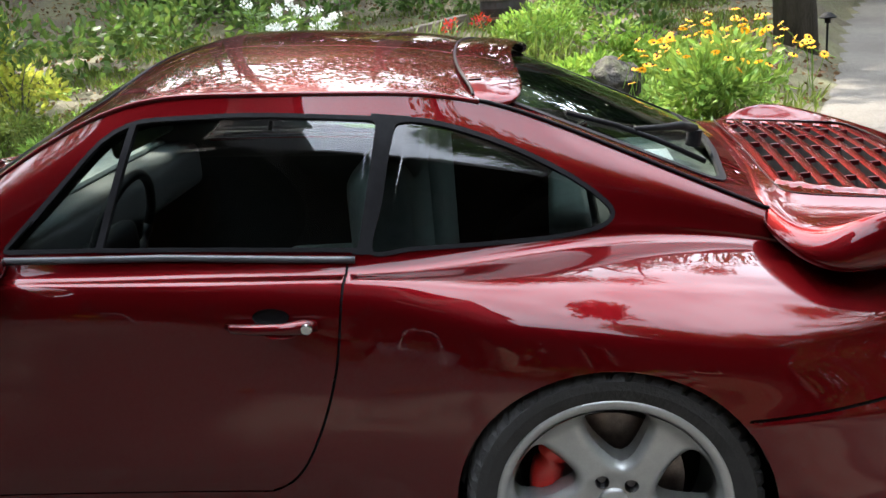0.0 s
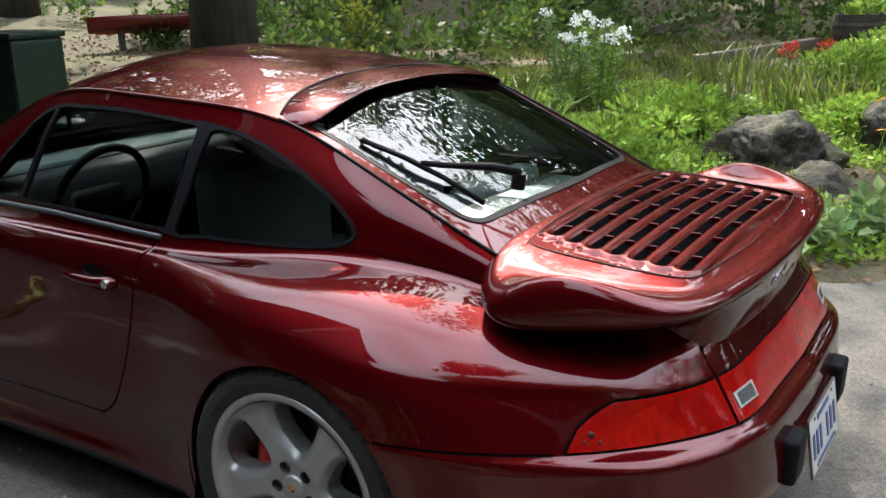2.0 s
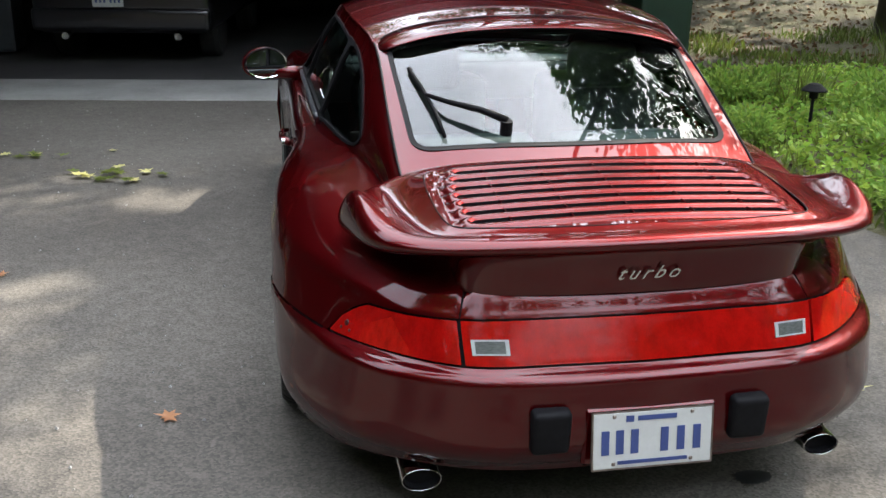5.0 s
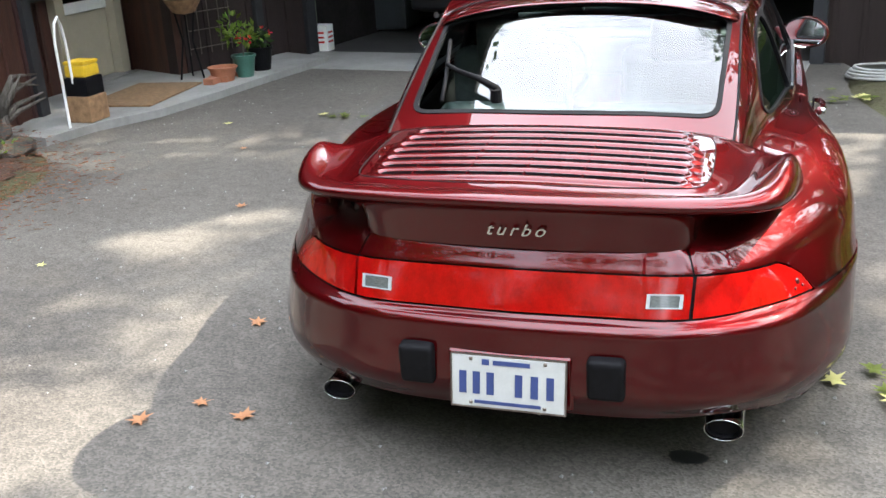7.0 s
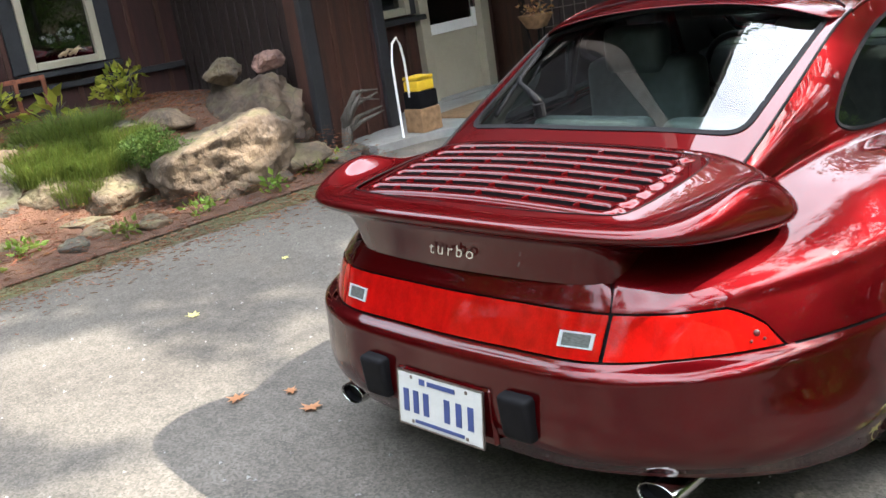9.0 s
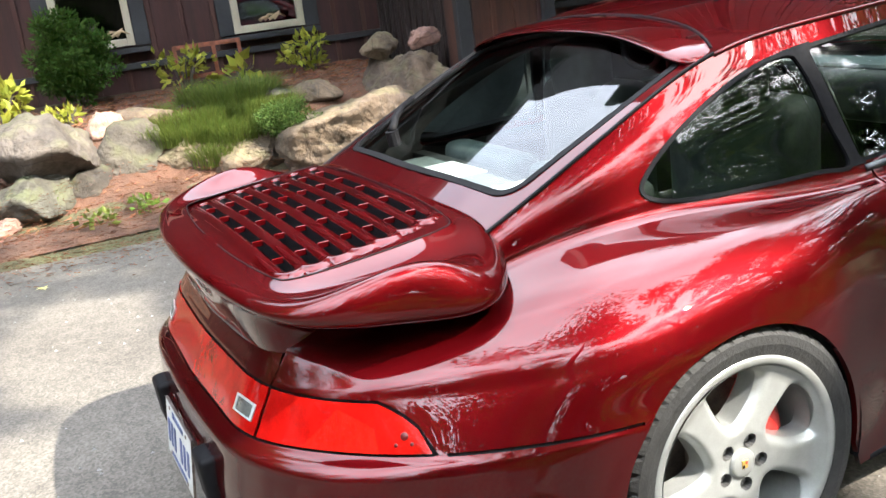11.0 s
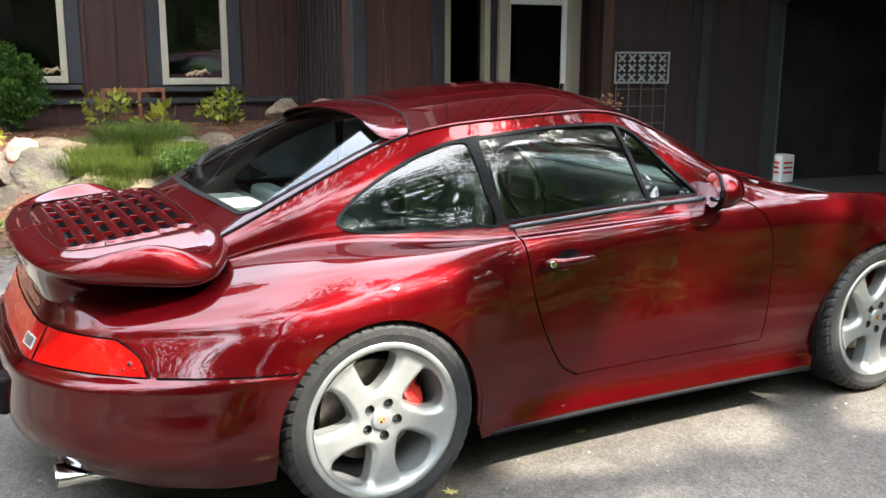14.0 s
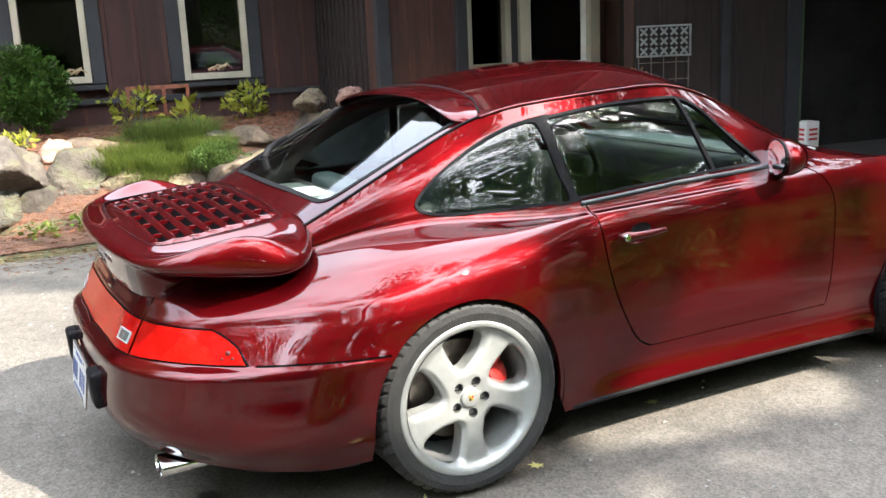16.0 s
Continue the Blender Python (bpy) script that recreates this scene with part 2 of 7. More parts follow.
def curve_line(pts, n=8):
    s = Spline(range(len(pts)), pts)
    return s(np.linspace(0, len(pts) - 1, n * (len(pts) - 1) + 1))


def inside(poly, q):
    """Which points q lie in the closed outline."""
    x, y, r = q[:, 0], q[:, 1], np.zeros(len(q), bool)
    px, py = poly[:, 0], poly[:, 1]
    j = len(poly) - 1
    for i in range(len(poly)):
        hit = (py[i] > y) != (py[j] > y)
        if hit.any():
            xi = (px[j] - px[i]) * (y - py[i]) / (py[j] - py[i] + 1e-15) + px[i]
            r ^= hit & (x < xi)
        j = i
    return r


def seg_distance(p, loop):
    a, b = loop, np.roll(loop, -1, 0)
    d = b - a
    t = np.clip(((p[:, None] - a[None]) * d[None]).sum(-1) / ((d**2).sum(-1)[None] + 1e-12), 0, 1)
    return np.linalg.norm(p[:, None] - a[None] - t[..., None] * d[None], axis=-1).min(1)


from mathutils.geometry import delaunay_2d_cdt


def cut_sheet(extent, steps, loops, aspect):
    """Triangulates a rectangle of parameters so that all the loops are edges. Returns points and triangles."""
    (u0, u1), (v0, v1) = extent
    us, vs = np.linspace(u0, u1, steps[0]), np.linspace(v0, v1, steps[1])
    gu, gv = np.meshgrid(us, vs, indexing="ij")
    pts = [np.stack([gu.ravel(), gv.ravel()], 1)]
    edges, at = [], len(pts[0])
    for lp in loops:
        lp = np.clip(lp, (u0, v0), (u1, v1))
        n = len(lp)
        pts.append(lp)
        edges += [(at + k, at + (k + 1) % n) for k in range(n)]
        at += n
    p = np.concatenate(pts) * (1, aspect)
    vo, _, fo, *_ = delaunay_2d_cdt([Vector(q) for q in p], edges, [], 0, 1e-5)
    return np.array([(q.x, q.y / aspect) for q in vo]), np.array([f for f in fo if len(f) == 3])


class Surface:
    """A smooth parametric surface, with exact normals."""

    def __init__(self, fn, flip=1.0):
        self.fn, self.flip = fn, flip

    def normal(self, q, e=1e-3):
        du = self.fn(q + (e, 0)) - self.fn(q - (e, 0))
        dv = self.fn(q + (0, e * 0.2)) - self.fn(q - (0, e * 0.2))
        n = np.cross(du, dv)
        return self.flip * n / (np.linalg.norm(n, axis=1)[:, None] + 1e-12)

    def piece(self, name, q, tris, mat, parent, depth=0.0, mirror=(1,), label="", rim=0.0):
        """The chosen triangles as a mesh (a pair of meshes where mirror holds two signs), moved out by depth; rim: depth of a folded edge."""
        used = np.unique(tris)
        back = np.full(len(q), -1)
        back[used] = np.arange(len(used))
        f = back[tris]
        p = q[used]
        n = self.normal(p)
        v = self.fn(p) + n * depth
        vn = n
        if rim:
            cnt = {}
            for a, b, c in f:
                for e in ((a, b), (b, c), (c, a)):
                    k = (min(e), max(e))
                    cnt[k] = None if k in cnt else e
            edge = [e for e in cnt.values() if e]
            base = len(v)
            ids = sorted({i for e in edge for i in e})
            top = {i: base + k for k, i in enumerate(ids)}
            low = {i: base + len(ids) + k for k, i in enumerate(ids)}
            v = np.concatenate([v, v[ids], v[ids] - n[ids] * rim])
            vn = None
            quads = [(top[b], top[a], low[a], low[b]) for a, b in edge]
        out = []
        for s in mirror:
            vv = v * (s, 1, 1)
            faces = [tuple(t) for t in f.tolist()]
            if rim:
                faces = faces + quads
            # orient outward
            a, b, c = (vv[f[:, k]] for k in range(3))
            gn = np.cross(b - a, c - a)
            nn = n * (s, 1, 1)
            if (gn * nn[f[:, 0]]).sum() < 0:
                faces = [t[::-1] for t in faces]
            if rim:
                ob = raw(name, vv, faces, mat, parent, label, smooth=True)
                me = ob.data
                ln = np.zeros((len(me.loops), 3), dtype=np.float32)
                vi = np.zeros(len(me.loops), dtype=np.int32)
                me.loops.foreach_get("vertex_index", vi)
                ok = vi < len(n)
                ln[ok] = nn[vi[ok]]
                me.normals_split_custom_set([tuple(x) for x in ln])
            else:
                ob = raw(name, vv, faces, mat, parent, label, normals=nn)
            out.append(ob)
        return out

# ---------------------------------------------------------------- the car
# y runs forward, the rear axle stands at y = 0. Character lines from the tail's middle round the right side to the nose.
car = thing("sports_car", "glossy dark red sports coupe with a tail spoiler, on asphalt", "car")

EDGE_BOTTOM = [(0, -.955, .235), (.25, -.95, .235), (.45, -.92, .24), (.64, -.81, .23), (.755, -.65, .20), (.825, -.49, .188), (.845, -.36, .186), (.86, 0, .18), (.86, .28, .18), (.832, .5, .185),
               (.806, .8, .18), (.794, 1.15, .175), (.789, 1.5, .17), (.790, 1.9, .16), (.80, 2.27, .17), (.79, 2.65, .17), (.72, 2.95, .17), (.45, 3.15, .18), (0, 3.22, .18)]
EDGE_LOW = [(0, -1.0, .33), (.25, -.995, .33), (.455, -.965, .325), (.665, -.85, .32), (.80, -.68, .31), (.875, -.5, .31), (.893, -.3, .31), (.893, 0, .31), (.875, .28, .305), (.815, .5, .285),
            (.783, .8, .272), (.774, 1.15, .266), (.770, 1.5, .262), (.774, 1.9, .258), (.82, 2.27, .3), (.81, 2.65, .3), (.74, 2.95, .3), (.47, 3.18, .3), (0, 3.26, .3)]
EDGE_BUMPER = [(0, -.994, .488), (.25, -.988, .488), (.46, -.958, .489), (.660, -.843, .489), (.780, -.670, .490), (.861, -.475, .489), (.900, -.28, .490), (.908, 0, .43), (.88, .26, .415), (.822, .5, .40),
               (.80, .8, .39), (.79, 1.15, .38), (.787, 1.5, .38), (.79, 1.9, .38), (.83, 2.27, .4), (.815, 2.65, .4), (.745, 2.95, .39), (.47, 3.19, .38), (0, 3.27, .38)]
EDGE_SEAM = [(0, -.955, .517), (.25, -.948, .518), (.45, -.925, .519), (.628, -.806, .519), (.758, -.655, .518), (.852, -.468, .517), (.897, -.275, .515), (.908, 0, .51), (.875, .26, .50), (.82, .5, .48),
             (.80, .8, .47), (.795, 1.15, .47), (.79, 1.5, .47), (.795, 1.9, .48), (.835, 2.27, .5), (.82, 2.65, .49), (.745, 2.95, .47), (.46, 3.17, .46), (0, 3.24, .46)]
EDGE_WAIST = [(0, -.905, .622), (.25, -.898, .622), (.455, -.873, .621), (.613, -.772, .615), (.720, -.622, .612), (.81, -.448, .62), (.870, -.26, .635), (.888, 0, .65), (.865, .26, .645), (.81, .5, .64),
              (.797, .8, .64), (.79, 1.15, .64), (.787, 1.5, .65), (.79, 1.9, .67), (.815, 2.27, .68), (.79, 2.65, .65), (.70, 2.95, .61), (.43, 3.12, .57), (0, 3.18, .57)]
EDGE_CREST = [(0, -.893, .642), (.25, -.886, .642), (.45, -.860, .643), (.600, -.755, .645), (.700, -.606, .656), (.778, -.438, .672), (.830, -.256, .694), (.852, 0, .724), (.838, .26, .737), (.790, .5, .752),
              (.790, .8, .752), (.788, 1.15, .76), (.786, 1.5, .765), (.788, 1.9, .765), (.80, 2.27, .74), (.772, 2.65, .695), (.68, 2.95, .635), (.42, 3.11, .59), (0, 3.168, .588)]
EDGE_SHOULDER = [(0, -.879, .665), (.25, -.872, .665), (.443, -.845, .668), (.576, -.735, .676), (.650, -.586, .697), (.714, -.427, .717), (.760, -.25, .747), (.790, 0, .776), (.787, .26, .785), (.764, .5, .794),
                 (.770, .8, .80), (.773, 1.15, .81), (.773, 1.5, .815), (.768, 1.9, .81), (.770, 2.27, .79), (.742, 2.65, .73), (.65, 2.95, .66), (.41, 3.10, .61), (0, 3.155, .605)]
EDGE_BELT = [(0, -.86, .685), (.25, -.853, .685), (.43, -.825, .69), (.528, -.705, .706), (.555, -.565, .735), (.566, -.42, .768), (.588, -.25, .804), (.638, 0, .827), (.682, .26, .817), (.714, .5, .815),
             (.726, .8, .829), (.738, 1.15, .842), (.742, 1.5, .85), (.73, 1.9, .85), (.72, 2.27, .83), (.67, 2.65, .77), (.58, 2.95, .69), (.38, 3.08, .64), (0, 3.12, .63)]
EDGE_GUTTER = [(0, -.78, .735), (.25, -.775, .737), (.42, -.72, .745), (.48, -.62, .765), (.51, -.50, .80), (.525, -.40, .84), (.53, -.24, .915), (.527, 0, 1.03), (.527, .25, 1.132), (.556, .5, 1.172),
               (.570, .8, 1.19), (.572, 1.08, 1.172), (.61, 1.38, 1.03), (.66, 1.7, .885), (.62, 2.27, .80), (.56, 2.65, .72), (.48, 2.95, .65), (.32, 3.05, .62), (0, 3.08, .61)]
CROWN = [0, 0, .008, .02, .028, .032, .035, .038, .052, .068, .078, .075, .065, .06, -.01, -.01, -.01, 0, 0]

STATIONS = np.arange(19.0)
# the cabin's sides: nearly straight from the belt up, with a slight barrel
BARREL = [0, 0, 0, 0, .2, .5, .8, 1, 1, 1, 1, 1, .8, .3, 0, 0, 0, 0, 0]
EDGE_RISE = [tuple(.86 * a + .14 * b + c for a, b, c in zip(lo, hi, (.0015 * k, 0, 0))) for lo, hi, k in zip(EDGE_BELT, EDGE_GUTTER, BARREL)]
EDGE_PANE = [tuple(.24 * a + .76 * b + c for a, b, c in zip(lo, hi, (.014 * k, 0, 0))) for lo, hi, k in zip(EDGE_BELT, EDGE_GUTTER, BARREL)]
# an upright flank under the bumper's ledge, and a crease above the joint
EDGE_FLANK = [tuple(.3 * a + .7 * b for a, b in zip(lo, hi)) for lo, hi in zip(EDGE_LOW, EDGE_BUMPER)]
EDGE_BEND = [tuple(.10 * a + .90 * b for a, b in zip(lo, hi)) for lo, hi in zip(EDGE_LOW, EDGE_BUMPER)]
EDGE_CREASE = [tuple(.88 * a + .12 * b for a, b in zip(lo, hi)) for lo, hi in zip(EDGE_SEAM, EDGE_WAIST)]
def from_middle(e):
    """A curve that starts square to the middle plane."""
    e = [tuple(p) for p in e]
    return Spline(np.arange(-2.0, len(e)), [(-x, y, z) for x, y, z in (e[2], e[1])] + e)


ROWS = [from_middle(e) for e in (EDGE_BOTTOM, EDGE_LOW, EDGE_FLANK, EDGE_BEND, EDGE_BUMPER, EDGE_SEAM, EDGE_CREASE, EDGE_WAIST, EDGE_CREST, EDGE_SHOULDER, EDGE_BELT, EDGE_RISE, EDGE_PANE, EDGE_GUTTER)]
ROW_V = np.array([0, .14, .235, .278, .292, .34, .356, .47, .555, .61, .70, .742, .925, 1.0])
CROWN_AT = Spline(STATIONS, CROWN)


def catmull_weights(v):
    """Weights of the rows for each v (cubic Hermite with finite-difference slopes)."""
    k = len(ROW_V)
    w = np.zeros((len(v), k))
    i = np.clip(np.searchsorted(ROW_V, v) - 1, 0, k - 2)
    h = ROW_V[i + 1] - ROW_V[i]
    t = (v - ROW_V[i]) / h
    r = np.arange(len(v))
    w[r, i] += 2 * t**3 - 3 * t**2 + 1
    w[r, i + 1] += -2 * t**3 + 3 * t**2
    for end, hw in ((0, (t**3 - 2 * t**2 + t) * h), (1, (t**3 - t**2) * h)):
        a = i + end
        lo, hi = np.maximum(a - 1, 0), np.minimum(a + 1, k - 1)
        d0, d1 = ROW_V[a] - ROW_V[lo], ROW_V[hi] - ROW_V[a]
        # slope as the length-weighted mean of the neighbouring chords
        wl = np.where(d0 > 0, np.where(d1 > 0, d1 / (d0 + d1), 1.0), 0.0)
        wh = 1 - wl
        d0s, d1s = np.where(d0 > 0, d0, 1), np.where(d1 > 0, d1, 1)
        np.add.at(w, (r, a), hw * (wl / d0s - wh / d1s))
        np.add.at(w, (r, lo), -hw * wl / d0s)
        np.add.at(w, (r, hi), hw * wh / d1s)
    return w


def side_point(q):
    q = np.asarray(q, float)
    u, v = np.clip(q[:, 0], 0, 18), np.clip(q[:, 1], 0, 1)
    w = catmull_weights(v)
    return sum(w[:, k : k + 1] * ROWS[k](u) for k in range(len(ROWS)))


def top_point(q):
    u, w = np.clip(q[:, 0], 0, 18), q[:, 1]
    p = ROWS[-1](u)
    return np.stack([w * p[:, 0], p[:, 1], p[:, 2] + CROWN_AT(u)[:, 0] * (1 - np.abs(w) ** 2.3)], 1)


SIDE, TOP = Surface(side_point, 1.0), Surface(top_point, -1.0)
_u, _v = np.meshgrid(np.linspace(0, 18, 361), np.linspace(0, 1, 121), indexing="ij")
_lookup_q = np.stack([_u.ravel(), _v.ravel()], 1)
_lookup_p = side_point(_lookup_q)


def on_side(yz):
    """Parameters of the side's points with these y and z."""
    yz = np.atleast_2d(np.asarray(yz, float))
    out = []
    sel = _lookup_q[:, 0] > 2.2
    lq, lp = _lookup_q[sel], _lookup_p[sel]
    for y, z in yz:
        q = lq[np.argmin((lp[:, 1] - y) ** 2 + (lp[:, 2] - z) ** 2)].copy()
        for _ in range(6):
            p = side_point(q[None])[0]
            ju = (side_point((q + (1e-3, 0))[None])[0] - p) / 1e-3
            jv = (side_point((q + (0, 1e-4))[None])[0] - p) / 1e-4
            m = np.array([[ju[1], jv[1]], [ju[2], jv[2]]])
            if abs(np.linalg.det(m)) < 1e-9:
                break
            q = q + np.clip(np.linalg.solve(m, (y - p[1], z - p[2])), -0.3, 0.3)
            q = np.clip(q, (0, 0), (18, 1))
        out.append(q)
    return np.array(out)


_gut = ROWS[-1](np.linspace(2, 17, 1500))


def on_top(xy):
    xy = np.atleast_2d(np.asarray(xy, float))
    u = np.interp(xy[:, 1], _gut[:, 1], np.linspace(2, 17, 1500))
    return np.stack([u, xy[:, 0] / ROWS[-1](u)[:, 0]], 1)


def arch_loop(cy, cz, r, rear, front):
    a = np.linspace(math.radians(-8), math.radians(188), 40)
    pts = [(cy + r * math.cos(t), cz + r * math.sin(t)) for t in a]
    return np.array([(front, 0.10)] + pts + [(rear, 0.10)])


# openings and joints of the side, in y and z
quarter_out = smooth_loop([(.497, .842), (.474, .95), (.450, 1.07), (.424, 1.110), (.33, 1.095), (.2, 1.045), (.08, .982), (0, .925), (-.035, .882), (-.01, .852), (.08, .838), (.25, .836), (.4, .839)], 5)
door_out = round_poly([(.514, .845), (.462, 1.118), (.75, 1.148), (1.06, 1.15), (1.335, .885), (.95, .872)], [.02, .03, .1, .09, .03, .1], 6)
vent_line = np.array([(1.105, .868), (1.015, 1.155)])
door_rear = curve_line([(.545, .84), (.555, .75), (.58, .60), (.64, .44), (.70, .35), (.76, .315)], 7)
door_front = curve_line([(1.40, .868), (1.52, .855), (1.60, .80), (1.645, .70), (1.65, .55), (1.64, .40), (1.63, .315)], 7)
door_loop = np.concatenate([door_rear, [(.9, .31), (1.1, .308), (1.3, .306), (1.5, .307)], door_front[::-1], [(1.3, .866), (1.1, .85), (.8, .84)]])
seam_line = curve_line([(-.635, .517), (-.5, .517), (-.4, .516), (-.27, .514)], 6)

PAR = {}
PAR["quarter_out"] = on_side(quarter_out)
PAR["quarter_in"] = on_side(offset_loop(quarter_out, .009))
PAR["door_out"] = on_side(door_out)
PAR["door_in"] = on_side(offset_loop(door_out, .009))
PAR["vent"] = on_side(band_loop(np.linspace(vent_line[0], vent_line[1], 8), .015))
PAR["door"] = on_side(door_loop)
PAR["gap_rear"] = on_side(band_loop(door_rear, .006))
PAR["gap_front"] = on_side(band_loop(door_front, .005))
PAR["gap_low"] = on_side(band_loop(np.linspace((.76, .314), (1.63, .308), 16), .004))
PAR["seam"] = on_side(band_loop(seam_line, .006))
PAR["arch_r"] = on_side(arch_loop(0, .298, .333, -.372, .352))
PAR["arch_f"] = on_side(arch_loop(2.272, .305, .348, 1.90, 2.63))
PAR["pillar"] = on_side([(.535, .842), (.485, 1.125), (.40, 1.112), (.47, .838)])
ROW_SEAM, ROW_WAIST = ROW_V[5], ROW_V[7]
_s = np.linspace(0, 1, 14)
# lamp strip: from the tail's middle to a tip on the quarter panel
U_SEAM = 2.02
lamp_low = np.stack([U_SEAM + .03 + (3.98 - U_SEAM - .03) * _s, np.full(14, ROW_SEAM + .004)], 1)
lamp_top = np.stack([3.98 - (3.98 - U_SEAM - .03) * _s, ROW_SEAM + .006 + (ROW_WAIST - .012 - ROW_SEAM) * np.minimum(1, (_s * 3.2)) ** 0.55], 1)
PAR["lamp"] = np.concatenate([lamp_low, lamp_top[1:]])
PAR["lamp_out"] = np.concatenate([lamp_low + (0, -.008), [(4.04, ROW_SEAM)], lamp_top[1:] + (0, .010)])
PAR["strip"] = np.concatenate([np.stack([np.linspace(0, U_SEAM - .02, 12), np.full(12, ROW_SEAM + .004)], 1), np.stack([np.linspace(U_SEAM - .02, 0, 12), np.full(12, ROW_WAIST - .006)], 1)])
PAR["strip_gap"] = np.concatenate([np.stack([np.linspace(0, U_SEAM + .03, 12), np.full(12, ROW_SEAM - .004)], 1), np.stack([np.linspace(U_SEAM + .03, 0, 12), np.full(12, ROW_WAIST + .004)], 1)])
PAR["lid_gap"] = np.array([(U_SEAM - .02, ROW_WAIST - .006), (U_SEAM + .005, ROW_WAIST - .006), (2.005, .80), (1.98, .80)])
PAR["reverse"] = np.array([(1.44, ROW_SEAM + .033), (1.90, ROW_SEAM + .033), (1.90, ROW_SEAM + .071), (1.44, ROW_SEAM + .071)])
PAR["reverse_in"] = np.array([(1.485, ROW_SEAM + .037), (1.855, ROW_SEAM + .037), (1.855, ROW_SEAM + .067), (1.485, ROW_SEAM + .067)])
PAR["orange"] = np.array([(2.62, ROW_SEAM + .004), (3.45, ROW_SEAM + .004), (3.38, ROW_SEAM + .062), (2.95, ROW_SEAM + .105)])
PAR["tip"] = np.array([(3.52, ROW_SEAM), (4.0, ROW_SEAM), (4.0, ROW_WAIST), (3.45, ROW_WAIST)])

loops = [p for p in PAR.values() if p is not None]
Q, T3 = cut_sheet(((0, 18), (0, 1)), (181, 61), loops, 7.0)
mid = Q[T3].mean(1)
IN = {k: inside(p, mid) for k, p in PAR.items() if p is not None}
hole = IN["arch_r"] | IN["arch_f"]
windows = IN["quarter_out"] | IN["door_out"] | IN["pillar"]
gaps = (IN["gap_rear"] | IN["gap_front"] | IN["gap_low"] | IN["seam"] | IN["lid_gap"]) & ~hole & ~windows
lamp_zone = IN["lamp_out"] | IN["strip_gap"]
lamps = IN["lamp"] | IN["strip"]
door = IN["door"] & ~gaps & ~windows
bumper = ((mid[:, 1] < ROW_SEAM) & (mid[:, 0] < 6.6)) & ~gaps & ~hole & ~lamp_zone
shell = ~(hole | windows | gaps | lamp_zone | door | bumper)
BOTH = (1, -1)
SIDE.piece("quarter_panel", Q, T3[shell], PAINT, car, 0, BOTH, rim=.012)
SIDE.piece("door", Q, T3[door], PAINT, car, 0, BOTH, rim=.012)
SIDE.piece("rear_bumper", Q, T3[bumper], PAINT, car, .002, BOTH, rim=.012)
for k in ("seam", "gap_rear", "gap_front", "gap_low", "lid_gap"):
    SIDE.piece("bumper_seam" if k == "seam" else "lid_gap" if k == "lid_gap" else "door_gap", Q, T3[gaps & IN[k]], BLACK, car, -.008, BOTH)
    gaps = gaps & ~IN[k]
SIDE.piece("lamp_housing", Q, T3[lamp_zone], BLACK, car, -.010, BOTH)
glass_q = IN["quarter_in"]
glass_d = IN["door_in"] & ~IN["vent"]
SIDE.piece("window_seal", Q, T3[IN["quarter_out"] & ~glass_q & ~IN["pillar"]], BLACK, car, .004, BOTH, "black rubber window seal", rim=.014)
SIDE.piece("window_seal", Q, T3[IN["door_out"] & ~glass_d & ~IN["pillar"]], BLACK, car, .004, BOTH, "black rubber window seal", rim=.014)
SIDE.piece("door_pillar", Q, T3[IN["pillar"] & ~glass_q & ~glass_d], BLACK, car, .004, BOTH, "black pillar trim", rim=.014)
for ob in SIDE.piece("quarter_window", Q, T3[glass_q], DARKGLASS, car, -.004, BOTH, "tinted glass") + SIDE.piece("door_window", Q, T3[glass_d], GLASS, car, -.004, BOTH):
    ob.visible_shadow = False
rev = IN["reverse"] & IN["strip"]
orange = IN["orange"] & IN["lamp"]
tip = IN["tip"] & IN["lamp"] & ~orange
SIDE.piece("tail_lamp", Q, T3[IN["lamp"] & ~orange & ~tip], LENS, car, .003, BOTH, "red tail lamp lens", rim=.01)
SIDE.piece("tail_lamp_tip", Q, T3[tip], LENS, car, .003, BOTH, rim=.01)
SIDE.piece("turn_signal", Q, T3[orange], LENS_ORANGE, car, .003, BOTH, "orange-red turn signal lens", rim=.01)
for sg in BOTH:
    for u, dv, r in ((3.70, .046, .008), (3.62, .026, .004), (3.78, .028, .004)):
        q = np.array([[u, ROW_SEAM + dv]])
        nn = Vector(SIDE.normal(q)[0] * (sg, 1, 1))
        at = Vector(side_point(q)[0] * (sg, 1, 1)) + nn * .004
        eye = part("lamp_reflector", lathe_bm([(0, .0012), (r * .9, .0010), (r, 0)], 20, "z"), LENS_DARK, car, "dark round reflector in the lamp lens", smooth=True)
        eye.matrix_basis = Matrix.Translation(at) @ nn.to_track_quat("Z", "Y").to_matrix().to_4x4()
inner = IN["strip"] & ~rev & (mid[:, 0] < 1.05)
SIDE.piece("centre_reflector", Q, T3[inner], LENS, car, .003, BOTH, "red reflector strip", rim=.004)
SIDE.piece("fog_lamp", Q, T3[IN["strip"] & ~rev & ~inner], LENS, car, .003, BOTH, "red lamp lens beside the reverse lamp", rim=.004)
SIDE.piece("reverse_frame", Q, T3[rev & ~IN["reverse_in"]], LAMPFRAME, car, .006, BOTH, "pale frame of the reverse lamp", rim=.006)
SIDE.piece("reverse_lamp", Q, T3[rev & IN["reverse_in"]], WHITELENS, car, .004, BOTH, "clear reverse lamp lens")

